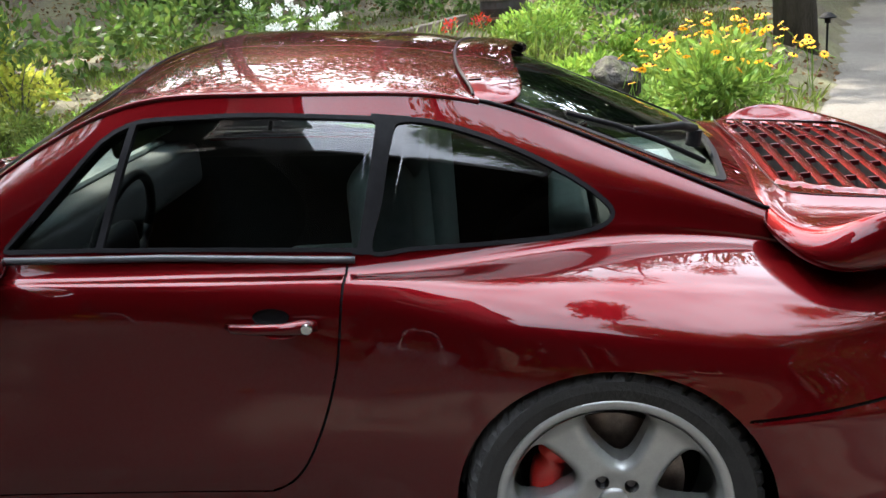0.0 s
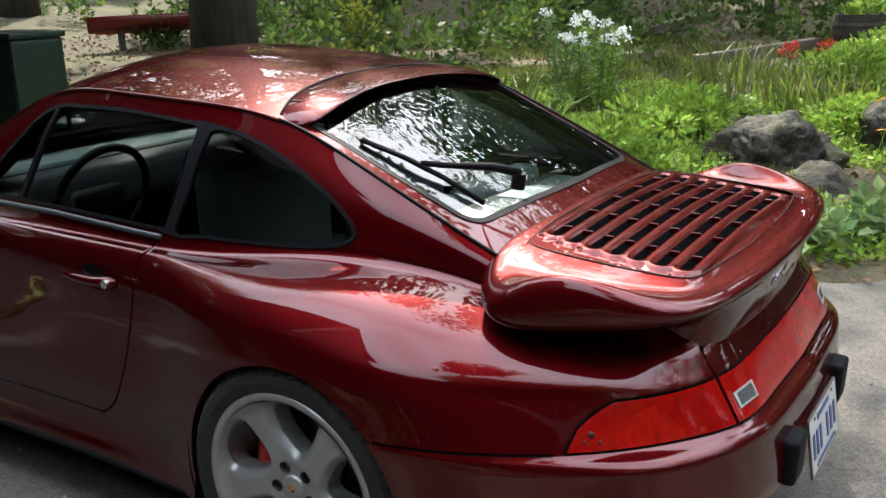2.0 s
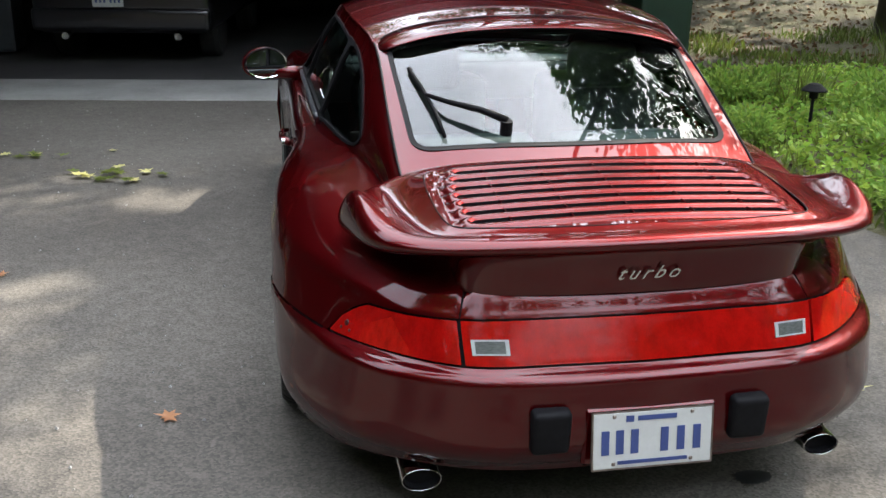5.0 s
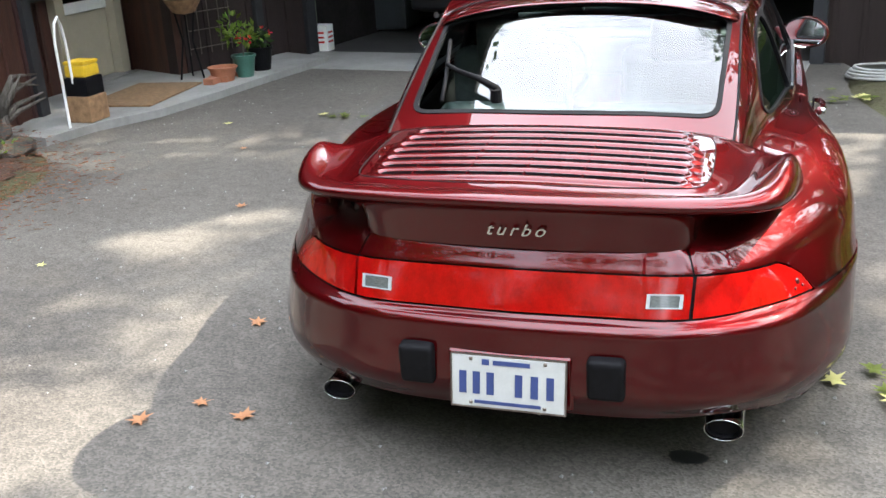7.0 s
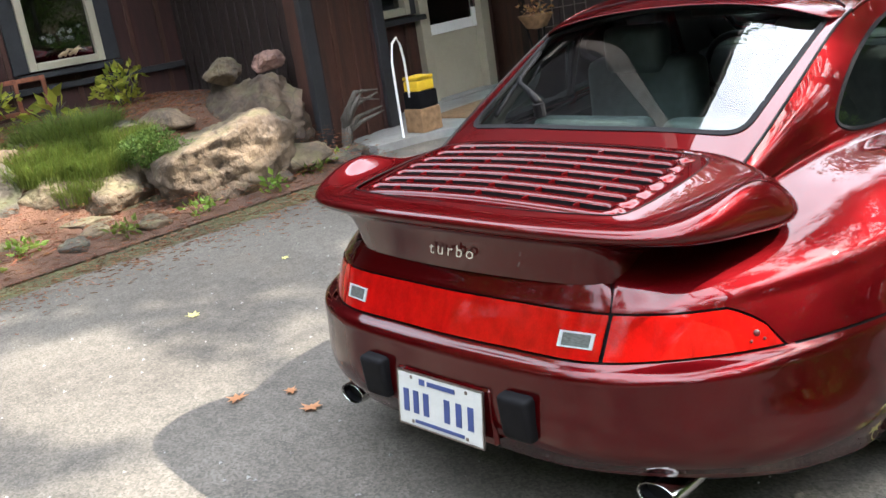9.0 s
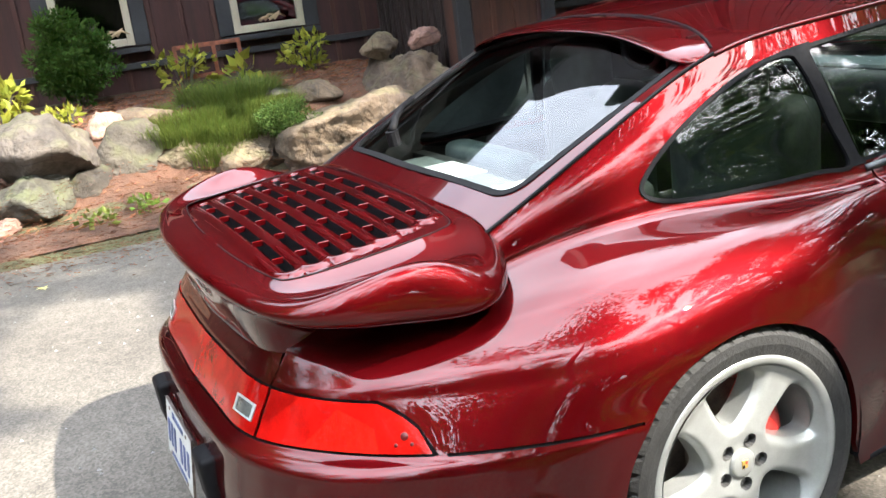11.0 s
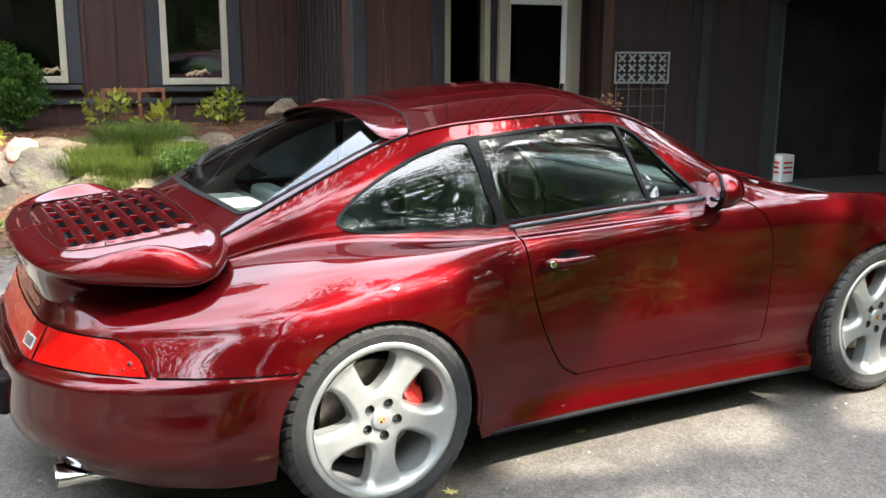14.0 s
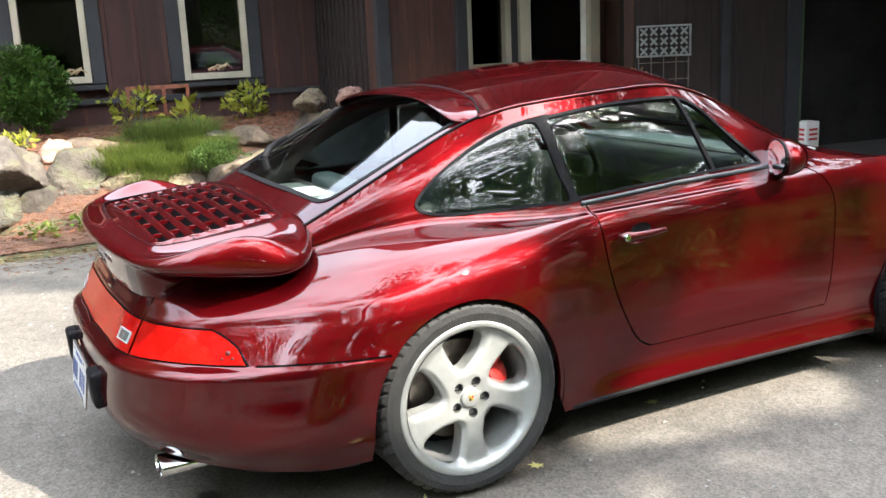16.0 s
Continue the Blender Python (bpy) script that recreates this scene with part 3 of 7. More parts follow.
# roof, rear window, lid, windscreen and bonnet
rw_out = round_poly([(.500, .20), (.486, -.30), (0, -.335), (-.486, -.30), (-.500, .20), (0, .262)], [.05, .07, .3, .07, .05, .3], 8)
ws_out = round_poly([(.50, 1.12), (.56, 1.60), (0, 1.70), (-.56, 1.60), (-.50, 1.12), (0, 1.06)], [.06, .08, .3, .08, .06, .3], 8)
TP = {"rw_out": on_top(rw_out), "rw_in": on_top(offset_loop(rw_out, .016)), "ws_out": on_top(ws_out), "ws_in": on_top(offset_loop(ws_out, .016))}
TP["lid_gap"] = on_top(band_loop([(-.50, -.385), (-.3, -.408), (0, -.415), (.3, -.408), (.50, -.385)], .006))
Q2, T2 = cut_sheet(((0, 18), (-1, 1)), (181, 41), list(TP.values()), 4.0)
mid2 = Q2[T2].mean(1)
IN2 = {k: inside(p, mid2) for k, p in TP.items()}
TOP.piece("roof", Q2, T2[~(IN2["rw_out"] | IN2["ws_out"] | IN2["lid_gap"])], PAINT, car, 0, (1,), rim=.010)
TOP.piece("lid_gap", Q2, T2[IN2["lid_gap"]], BLACK, car, -.006)
for k in ("rw", "ws"):
    TOP.piece("window_seal", Q2, T2[IN2[k + "_out"] & ~IN2[k + "_in"]], BLACK, car, .003, (1,), rim=.012)
for ob in TOP.piece("rear_window", Q2, T2[IN2["rw_in"]], GLASS, car, -.002) + TOP.piece("windscreen", Q2, T2[IN2["ws_in"]], GLASS, car, -.002):
    ob.visible_shadow = False
# dark seam that follows the gutter from roof to lid
for s in (1, -1):
    g = ROWS[-1](np.linspace(3.2, 8.0, 60)) * (s, 1, 1)
    part("roof_seam", tube_bm(g + (0.004 * s, 0, .0005), .0042, 6), BLACK, car, smooth=True)
    g = ROWS[-1](np.linspace(8.0, 13.0, 50)) * (s, 1, 1)
    part("drip_rail", tube_bm(g + (0.004 * s, 0, -.004), .006, 6), PAINT, car, smooth=True)


def loft(name, rings, nu, nv, mat, parent, mirror=(1,), label="", v_knots=None):
    """A smooth sheet through curves; each ring is a list of points of equal number."""
    k = len(rings)
    vk = np.arange(k, dtype=float) if v_knots is None else np.array(v_knots, float)
    curves = []
    for r in rings:
        r = [tuple(p) for p in r]
        head = [(-x, y, z) for x, y, z in (r[2], r[1])] if r[0][0] == 0 else []
        tail_end = [(-x, y, z) for x, y, z in (r[-2], r[-3])] if r[-1][0] == 0 else []
        curves.append(Spline(np.arange(-len(head), len(r) + len(tail_end), dtype=float), head + r + tail_end))
    us = np.linspace(0, len(rings[0]) - 1, nu)
    net = np.stack([c(us) for c in curves])
    sp = Spline(vk, net.reshape(k, -1))
    grid = sp(np.linspace(vk[0], vk[-1], nv)).reshape(nv, nu, 3)
    obs = []
    for s in mirror:
        v = (grid * (s, 1, 1)).reshape(-1, 3)
        faces = grid_faces(nv, nu)
        if s < 0:
            faces = [f[::-1] for f in faces]
        obs.append(raw(name, v, faces, mat, parent, label, smooth=True))
    return obs


# tail spoiler: rings from the grille panel out over the crest and under
TAIL_A = [(0, -.412, .888), (.25, -.41, .884), (.42, -.418, .873), (.478, -.46, .865), (.487, -.62, .85), (.474, -.78, .837), (.40, -.825, .835), (.2, -.845, .836), (0, -.85, .838)]
TAIL_B = [(0, -.40, .889), (.27, -.397, .884), (.47, -.40, .866), (.575, -.455, .836), (.595, -.62, .828), (.545, -.795, .822), (.43, -.85, .826), (.21, -.875, .829), (0, -.882, .831)]
TAIL_C = [(0, -.386, .888), (.29, -.383, .882), (.505, -.375, .858), (.655, -.455, .828), (.675, -.60, .872), (.625, -.79, .838), (.45, -.878, .823), (.22, -.908, .826), (0, -.916, .828)]
TAIL_D = [(0, -.380, .878), (.29, -.376, .872), (.522, -.362, .842), (.698, -.452, .786), (.708, -.62, .80), (.645, -.82, .806), (.46, -.90, .806), (.225, -.928, .810), (0, -.936, .812)]
TAIL_E = [(0, -.385, .862), (.29, -.381, .858), (.515, -.37, .815), (.655, -.46, .748), (.655, -.62, .748), (.60, -.80, .772), (.44, -.89, .788), (.22, -.918, .792), (0, -.926, .794)]
TAIL_F = [(0, -.44, .80), (.25, -.44, .80), (.40, -.46, .77), (.49, -.53, .738), (.49, -.66, .735), (.478, -.80, .752), (.40, -.878, .768), (.21, -.903, .776), (0, -.911, .778)]
TAIL_G = [(0, -.50, .76), (.24, -.50, .755), (.38, -.52, .73), (.455, -.57, .70), (.465, -.68, .69), (.46, -.79, .68), (.39, -.855, .675), (.2, -.878, .672), (0, -.886, .672)]
tail = part("tail_spoiler", box_bm((.9, .3, .02), (0, -.62, .775)), DARKIN, car)
loft("spoiler_skin", [TAIL_A, TAIL_B, TAIL_C, TAIL_D, TAIL_E, TAIL_F, TAIL_G], 90, 60, PAINT, tail, BOTH)


def panel_z(x, y):
    """Height of the grille panel."""
    t = np.clip((-y - .41) / .44, 0, 1)
    return .888 - .050 * t - .06 * np.abs(x) ** 2 - .006 * np.abs(x)


# frame round the slots: seven wide slots with raised rims
SLOT_Y = [-.4435 - .0535 * k for k in range(7)]
SLOT_W, SLOT_D = [.392, .408, .416, .42, .42, .418, .412], .0245
acurve = Spline(range(len(TAIL_A)), TAIL_A)(np.linspace(0, 8, 100))
outline = np.concatenate([acurve, (acurve * (-1, 1, 1))[::-1][1:-1]])
slots = []
for y, w in zip(SLOT_Y, SLOT_W):
    xs = np.linspace(-(w - .02), w - .02, 40)
    ends = np.linspace(math.pi / 2, -math.pi / 2, 11)[1:-1]
    r = SLOT_D / 2
    slots.append(np.array([(x, y) for x in xs] + [(w - .02 + .020 * math.cos(a), y - r + r * math.sin(a)) for a in ends] + [(x, y - SLOT_D) for x in xs[::-1]] + [(-(w - .02) - .020 * math.cos(a), y - r - r * math.sin(a)) for a in ends]))


def grille_height(p):
    """The panel with a rounded ridge along each slot's edge."""
    d = np.min([seg_distance(p, lp) for lp in slots], 0)
    fade = np.clip((.46 - np.abs(p[:, 0])) / .025, 0, 1) * np.clip((p[:, 1] + .842) / .012, 0, 1) * np.clip((-.418 - p[:, 1]) / .012, 0, 1)
    return panel_z(p[:, 0], p[:, 1]) + .0062 * fade * np.sin(np.pi * np.clip(d / .029, 0, 1)) ** .7


allp, edges, at = [], [], 0
for lp in [outline[:, :2]] + slots:
    n = len(lp)
    allp.append(np.asarray(lp))
    edges += [(at + k, at + (k + 1) % n) for k in range(n)]
    at += n
for lp in slots:
    for off in (-.0012, -.0030, -.0058, -.0092, -.0125, -.0145, -.0185, -.0235, -.0285):
        ring = offset_loop(lp, off)
        ring = ring[inside(outline[:, :2], ring)]
        dist = np.min([seg_distance(ring, q) for q in slots], 0)
        allp.append(ring[(dist > -off - .0004) & ~np.any([inside(q, ring) for q in slots], 0)])
gx, gy = np.meshgrid(np.linspace(-.48, .48, 50), np.linspace(-.845, -.415, 30), indexing="ij")
gp = np.stack([gx.ravel(), gy.ravel()], 1)
gp = gp[inside(outline[:, :2], gp)]
gp = gp[(np.min([seg_distance(gp, q) for q in slots], 0) > .030) & ~np.any([inside(q, gp) for q in slots], 0)]
allp.append(gp)
vo, _, fo, *_ = delaunay_2d_cdt([Vector(p) for p in np.concatenate(allp)], edges, [], 0, 1e-6)
vo = np.array([(p.x, p.y) for p in vo])
fo = np.array([f for f in fo if len(f) == 3])
c2 = vo[fo].mean(1)
keep = inside(outline[:, :2], c2)
for lp in slots:
    keep &= ~inside(lp, c2)
fsel = fo[keep]
used = np.unique(fsel)
back = np.full(len(vo), -1)
back[used] = np.arange(len(used))
gpt, e = vo[used], 8e-4
nrm = np.stack([(grille_height(gpt - (e, 0)) - grille_height(gpt + (e, 0))) / (2 * e), (grille_height(gpt - (0, e)) - grille_height(gpt + (0, e))) / (2 * e), np.ones(len(gpt))], 1)
tri_area = vo[fsel]
flip = np.cross(tri_area[:, 1] - tri_area[:, 0], tri_area[:, 2] - tri_area[:, 0]) < 0
gfaces = [tuple(f[::-1]) if fl else tuple(f) for f, fl in zip(back[fsel].tolist(), flip)]
raw("grille_frame", np.stack([gpt[:, 0], gpt[:, 1], grille_height(gpt)], 1), gfaces, PAINT, tail, normals=nrm / np.linalg.norm(nrm, axis=1)[:, None])
gu, gv = np.meshgrid(np.linspace(-.44, .44, 12), np.linspace(-.42, -.815, 8), indexing="ij")
raw("grille_mesh", np.stack([gu.ravel(), gv.ravel(), panel_z(gu.ravel(), gv.ravel()) - .034], 1), grid_faces(12, 8), BLACK, tail, "black grille backing")
for k, (y, w) in enumerate(zip(SLOT_Y, SLOT_W)):
    lp = slots[k]
    n, zt = len(lp), grille_height(slots[k])
    raw("slot_wall", np.concatenate([np.column_stack([lp, zt]), np.column_stack([offset_loop(lp, .001), zt - .030])]), [(i, (i + 1) % n, n + (i + 1) % n, n + i) for i in range(n)], BLACK, tail)
    for j in range(-2, 3):
        x = j * .158
        part("grille_rib", box_bm((.0034, SLOT_D + .002, .014), (x, y - SLOT_D / 2, panel_z(x, y) - .0044), .001), PAINT, tail)
    for j in range(-3, 3):
        x = (j + .5) * .142
        part("grille_bar", box_bm((.125, .0025, .006), (x, y - SLOT_D * .5, panel_z(x, y) - .026)), BLACK, tail)
# panel seam
part("panel_seam", tube_bm(np.concatenate([(acurve * (-1, 1, 1))[::-1], acurve[1:]])[4:-4] + (0, 0, .0006), .0017, 5), BLACK, tail, smooth=True)

# roof spoiler lip above the rear window
LIP_1 = [(0, .335, 1.208), (.2, .325, 1.202), (.38, .30, 1.182), (.475, .272, 1.158), (.507, .262, 1.14)]
LIP_2 = [(0, .27, 1.206), (.2, .262, 1.20), (.38, .238, 1.18), (.485, .222, 1.150), (.522, .24, 1.128)]
LIP_3 = [(0, .20, 1.190), (.2, .193, 1.184), (.38, .17, 1.163), (.488, .17, 1.133), (.526, .215, 1.112)]
LIP_4 = [(0, .196, 1.182), (.2, .19, 1.176), (.378, .168, 1.155), (.482, .17, 1.124), (.516, .212, 1.104)]
LIP_5 = [(0, .25, 1.176), (.2, .24, 1.17), (.37, .215, 1.152), (.465, .205, 1.122), (.50, .22, 1.108)]
lip = part("roof_spoiler", box_bm((.9, .03, .006), (0, .262, 1.166)), BLACK, car)
loft("lip_skin", [LIP_1, LIP_2, LIP_3, LIP_4, LIP_5], 40, 24, PAINT, lip, BOTH)
for s in (1, -1):
    part("lip_joint", tube_bm(Spline(range(5), LIP_1)(np.linspace(0, 4, 40)) * (s, 1, 1) + (0, 0.002, .001), .004, 5), BLACK, lip, smooth=True)

# ---------------------------------------------------------------- wheels


WINDOW = [(-1, .200), (7, .2125), (19, .2165), (31, .2135), (38.5, .200), (39.5, .165), (39, .13), (36, .104), (28, .091), (18, .094), (8, .112), (1, .137), (-2, .168)]


def wheel(name, width, radius, at, side):
    """Directional five-spoke wheel; its axle along x, its face towards +x."""
    w = thing(name, "silver five-spoke alloy wheel with a low-profile black tyre", "wheel")
    w.parent = car
    w.matrix_basis = Matrix.Translation(at) @ Matrix.Diagonal((side, 1, 1, 1))
    # tyre with lateral tread grooves
    prof = [(.232, -.004), (.250, .0), (.272, .006), (.291, .004), (radius - .010, -.008), (radius - .003, -.024), (radius, -.040)]
    prof += [(radius, -width * .30), (radius - .008, -width * .31), (radius - .008, -width * .34), (radius, -width * .35), (radius, -width * .63), (radius - .008, -width * .64), (radius - .008, -width * .67), (radius, -width * .68)]
    prof += [(radius, -width + .02), (radius - .01, -width + .002), (.26, -width), (.232, -width + .01)]
    bm = lathe_bm(prof, 192)
    bm.verts.ensure_lookup_table()
    for v in bm.verts:
        r = math.hypot(v.co.y, v.co.z)
        k = math.atan2(v.co.z, v.co.y) / (2 * math.pi) * 192 + v.co.x * 40
        if r > radius - .0115 and v.co.x < .0 and v.co.x > -width + .01 and int(round(k)) % 4 == 0:
            v.co.y *= 1 - .007 / r
            v.co.z *= 1 - .007 / r
    tyre = part("tyre", bm, RUBBER, w, "black tyre with worn lateral tread", smooth=False)
    rim = part("rim", lathe_bm([(.205, -.20), (.214, -.10), (.222, -.02), (.2235, -.006), (.230, -.0005), (.240, .002), (.2465, .0), (.247, -.008), (.235, -.012)], 96), SILVER, w, smooth=True)
    # spoked face
    wins = [smooth_loop([(r * math.cos(math.radians(a + 75 + 72 * k)), r * math.sin(math.radians(a + 75 + 72 * k))) for a, r in WINDOW], 5) for k in range(5)]
    lugs = [np.array([(.053 * math.cos(b) + .0155 * math.cos(a), .053 * math.sin(b) + .0155 * math.sin(a)) for a in np.linspace(0, 2 * math.pi, 16, endpoint=False)]) for b in [math.radians(64 + 72 * k) for k in range(5)]]
    rimc = np.array([(.2235 * math.cos(a), .2235 * math.sin(a)) for a in np.linspace(0, 2 * math.pi, 120, endpoint=False)])
    pts, ed, n0 = [], [], 0
    for lp in [rimc] + wins + lugs:
        pts.append(lp)
        ed += [(n0 + k, n0 + (k + 1) % len(lp)) for k in range(len(lp))]
        n0 += len(lp)
    g = np.stack(np.meshgrid(np.linspace(-.222, .222, 84), np.linspace(-.222, .222, 84)), -1).reshape(-1, 2)
    pts.append(g[np.hypot(g[:, 0], g[:, 1]) < .220])
    vo, _, fo, *_ = delaunay_2d_cdt([Vector(p) for p in np.concatenate(pts)], ed, [], 0, 1e-6)
    vo = np.array([(p.x, p.y) for p in vo])
    fo = np.array([f for f in fo if len(f) == 3])
    c = vo[fo].mean(1)
    keep = np.hypot(c[:, 0], c[:, 1]) < .2234
    for lp in wins + lugs:
        keep &= ~inside(lp, c)
    r = np.hypot(vo[:, 0], vo[:, 1])
    dw = np.min([seg_distance(vo, lp) for lp in wins], 0)
    x = -.018 + .016 * np.clip((r - .19) / .033, 0, 1) ** 2 - .006 * np.clip((.075 - r) / .03, 0, 1)
    x = x - .020 * (1 - np.clip(dw / .020, 0, 1)) ** 2 * np.clip((.2235 - r) / .012, 0.15, 1)
    fs = fo[keep]
    used = np.unique(fs)
    back = np.full(len(vo), -1)
    back[used] = np.arange(len(used))
    v3 = [(x[i], vo[i, 0], vo[i, 1]) for i in used]
    f3 = [tuple(t) for t in back[fs].tolist()]
    base = len(v3)
    for lp in wins:
        n = len(lp)
        for p in lp:
            v3 += [(-.037, p[0], p[1]), (-.085, p[0] * 1.01, p[1] * 1.01)]
        f3 += [(base + 2 * k, base + 2 * ((k + 1) % n), base + 2 * ((k + 1) % n) + 1, base + 2 * k + 1) for k in range(n)]
        base += 2 * n
    raw("spokes", v3, f3, SILVER, rim, smooth=True)
    for b in [math.radians(64 + 72 * k) for k in range(5)]:
        bm = lathe_bm([(0, -.034), (.0085, -.034), (.0095, -.037), (.0095, -.050), (.0152, -.052), (.0157, -.021)], 14)
        bmesh.ops.translate(bm, vec=(0, .053 * math.cos(b), .053 * math.sin(b)), verts=bm.verts)
        part("wheel_nut", bm, NUT, rim, smooth=False)
    cap = part("centre_cap", lathe_bm([(0, -.014), (.026, -.015), (.032, -.018), (.0335, -.026)], 32), SILVER, rim, smooth=True)
    part("cap_crest", box_bm((.002, .016, .020), (-.0135, 0, .001), .0008), material("crest_gold", (.45, .30, .08), .4, .6, .2, 200), cap)
    part("crest_field", box_bm((.002, .006, .008), (-.0128, .004, .005), .0008), CALIPER, cap)
    part("crest_field", box_bm((.002, .006, .008), (-.0128, -.004, -.004), .0008), BLACK, cap)
    part("brake_disc", lathe_bm([(.05, -.12), (.07, -.10), (.075, -.118), (.16, -.118), (.16, -.146), (.07, -.146)], 64), STEEL, w, smooth=False)
    arc = []
    for a in np.linspace(math.radians(-12), math.radians(62), 10):
        arc.append((-.118, .143 * math.cos(a), .143 * math.sin(a)))
    bm = tube_bm(arc, .036, 10)
    bmesh.ops.scale(bm, vec=(.9, 1, 1), verts=bm.verts)
    part("brake_caliper", bm, CALIPER, w, "red brake caliper", smooth=True)
    part("hub_back", lathe_bm([(0, -.15), (.20, -.19), (.207, -.20)], 32), BLACK, w)
    return w


for s in (1, -1):
    wheel("rear_wheel", .27, .314, (s * .880, 0, .314), s)
    wheel("front_wheel", .22, .318, (s * .805, 2.272, .318), s)
    # wheel housings
    for nm, yc, xo, r in (("rear_wheel_housing", 0, .86, .35), ("front_wheel_housing", 2.272, .80, .365)):
        v, f = [], []
        for k in range(25):
            a = math.radians(-15 + 210 * k / 24)
            v += [(s * xo, yc + r * math.cos(a), .30 + r * math.sin(a)), (s * (xo - .33), yc + r * math.cos(a), .30 + r * math.sin(a))]
        f = [(2 * k, 2 * k + 1, 2 * k + 3, 2 * k + 2) for k in range(24)]
        n = len(v)
        v.append((s * (xo - .33), yc, .25))
        f += [(2 * k + 1, n, 2 * k + 3) for k in range(24)]
        raw(nm, v, f, BLACK, car)

# ---------------------------------------------------------------- fittings of the car
part("underbody", box_bm((1.36, 3.6, .03), (0, 1.1, .22)), BLACK, car)
part("engine_bay_floor", box_bm((.9, .45, .03), (0, -.62, .31)), BLACK, car)
for s in (1, -1):
    part("sill_strip", tube_bm([(s * .84, .39, .186), (s * .816, .6, .180), (s * .799, .9, .175), (s * .788, 1.3, .169), (s * .785, 1.6, .164), (s * .786, 1.89, .158)], .010, 8), BLACK, car, "black rubber sill strip", smooth=True)
    part("bumper_lip", tube_bm([(s * .846, -.37, .184), (s * .824, -.49, .186), (s * .754, -.65, .198), (s * .64, -.81, .228)], .004, 6), BLACK, car, smooth=True)
    bl = on_side([(y, z) for y, z in zip(np.linspace(.53, 1.345, 24), np.interp(np.linspace(.53, 1.345, 24), [.53, .95, 1.345], [.831, .859, .873]))])
    bp = (side_point(bl) + SIDE.normal(bl) * .003) * (s, 1, 1)
    part("belt_strip", tube_bm(bp, .0085, 8), STRIP, car, "grey-black rubber strip under the door window", smooth=True)
    # door handle over a recess, with a lock
    hb = part("door_handle", tube_bm([(s * .812, .605, .722), (s * .823, .63, .724), (s * .836, .67, .726), (s * .838, .73, .728), (s * .830, .78, .729), (s * .812, .80, .728)], .013, 12, taper=[.012, .017, .013, .012, .011, .008]), PAINT, car, smooth=True)
    part("handle_recess", lathe_bm([(0, .0), (.026, .0), (.040, .003), (.043, .006)], 28), BLACK, hb).matrix_basis = Matrix.Translation((s * .7985, .705, .741)) @ Matrix.Diagonal((s * .8, .95, .45, 1))
    scoop = part("handle_scoop", lathe_bm([(0, -.003), (.020, -.001), (.034, .004), (.040, .007), (.043, .005), (.046, -.002)], 32), PAINT, hb, smooth=True)
    scoop.matrix_basis = Matrix.Translation((s * .7985, .690, .705)) @ Matrix.Diagonal((s * .9, .95, .42, 1))
    part("lock", lathe_bm([(0, .006), (.010, .006), (.0125, .004), (.0125, -.01)], 20), CHROME, hb, "chrome lock").matrix_basis = Matrix.Translation((s * .835, .622, .724)) @ Matrix.Diagonal((s, 1, 1, 1))
    # door mirror
    MZ = .912
    mx, my, turn = (.89, 1.315, 20) if s < 0 else (.79, 1.36, -25)
    bm = bmesh.new()
    bmesh.ops.create_uvsphere(bm, u_segments=32, v_segments=20, radius=1)
    for v in bm.verts:
        if v.co.y < -.15:
            v.co.y = -.15 + (v.co.y + .15) * .12
        v.co.x *= 1 - .12 * v.co.z
    bmesh.ops.scale(bm, vec=(.098, .085, .068), verts=bm.verts)
    bmesh.ops.rotate(bm, cent=(0, 0, 0), matrix=Matrix.Rotation(radians(turn), 3, "Z"), verts=bm.verts)
    bmesh.ops.translate(bm, vec=(s * mx, my, MZ), verts=bm.verts)
    mir = part("door_mirror", bm, PAINT, car, smooth=True)
    bm = lathe_bm([(0, 0), (.089, .0), (.094, .003)], 40)
    bmesh.ops.scale(bm, vec=(1, 1, .66), verts=bm.verts)
    g = part("mirror_glass", bm, material("mirror_glass", (.85, .87, .88), .02, 1.0), mir, "mirror glass")
    g.matrix_basis = Matrix.Translation((s * mx, my, MZ)) @ Matrix.Rotation(radians(turn), 4, "Z") @ Matrix.Translation((0, -.0255, 0)) @ Matrix.Rotation(radians(-3), 4, "X") @ Matrix.Rotation(radians(-90), 4, "Z")
    ct, st_ = math.cos(radians(turn)), math.sin(radians(turn))
    rimm = [(s * mx + .092 * math.cos(a) * ct + .020 * st_, my + .092 * math.cos(a) * st_ - .020 * ct, MZ + .063 * math.sin(a)) for a in np.linspace(0, 2 * math.pi, 33)]
    part("mirror_rim", tube_bm(rimm, .005, 6), BLACK, mir, smooth=True)
    part("mirror_foot", tube_bm([(s * (mx - .03), my + .01, MZ - .045), (s * .765, my + .02, .865), (s * .735, my + .03, .86)], .03, 10, taper=[.026, .03, .036]), PAINT, mir, smooth=True)
    # overrider block and exhaust tip
    part("overrider", box_bm((.098, .07, .118), (s * .255, -.988, .372), .018, 4, Matrix.Rotation(radians(4), 3, "X")), BLACK, car, "black rubber overrider", smooth=True)
    bm = lathe_bm([(.0435, .05), (.0465, .002), (.048, .0), (.0495, .003), (.0495, .16)], 36, "z")
    bmesh.ops.scale(bm, vec=(1.05, .64, 1), verts=bm.verts)
    bmesh.ops.rotate(bm, cent=(0, 0, 0), matrix=Matrix.Rotation(radians(-90), 3, "X"), verts=bm.verts)
    bmesh.ops.translate(bm, vec=(s * .55, -.893, .194), verts=bm.verts)
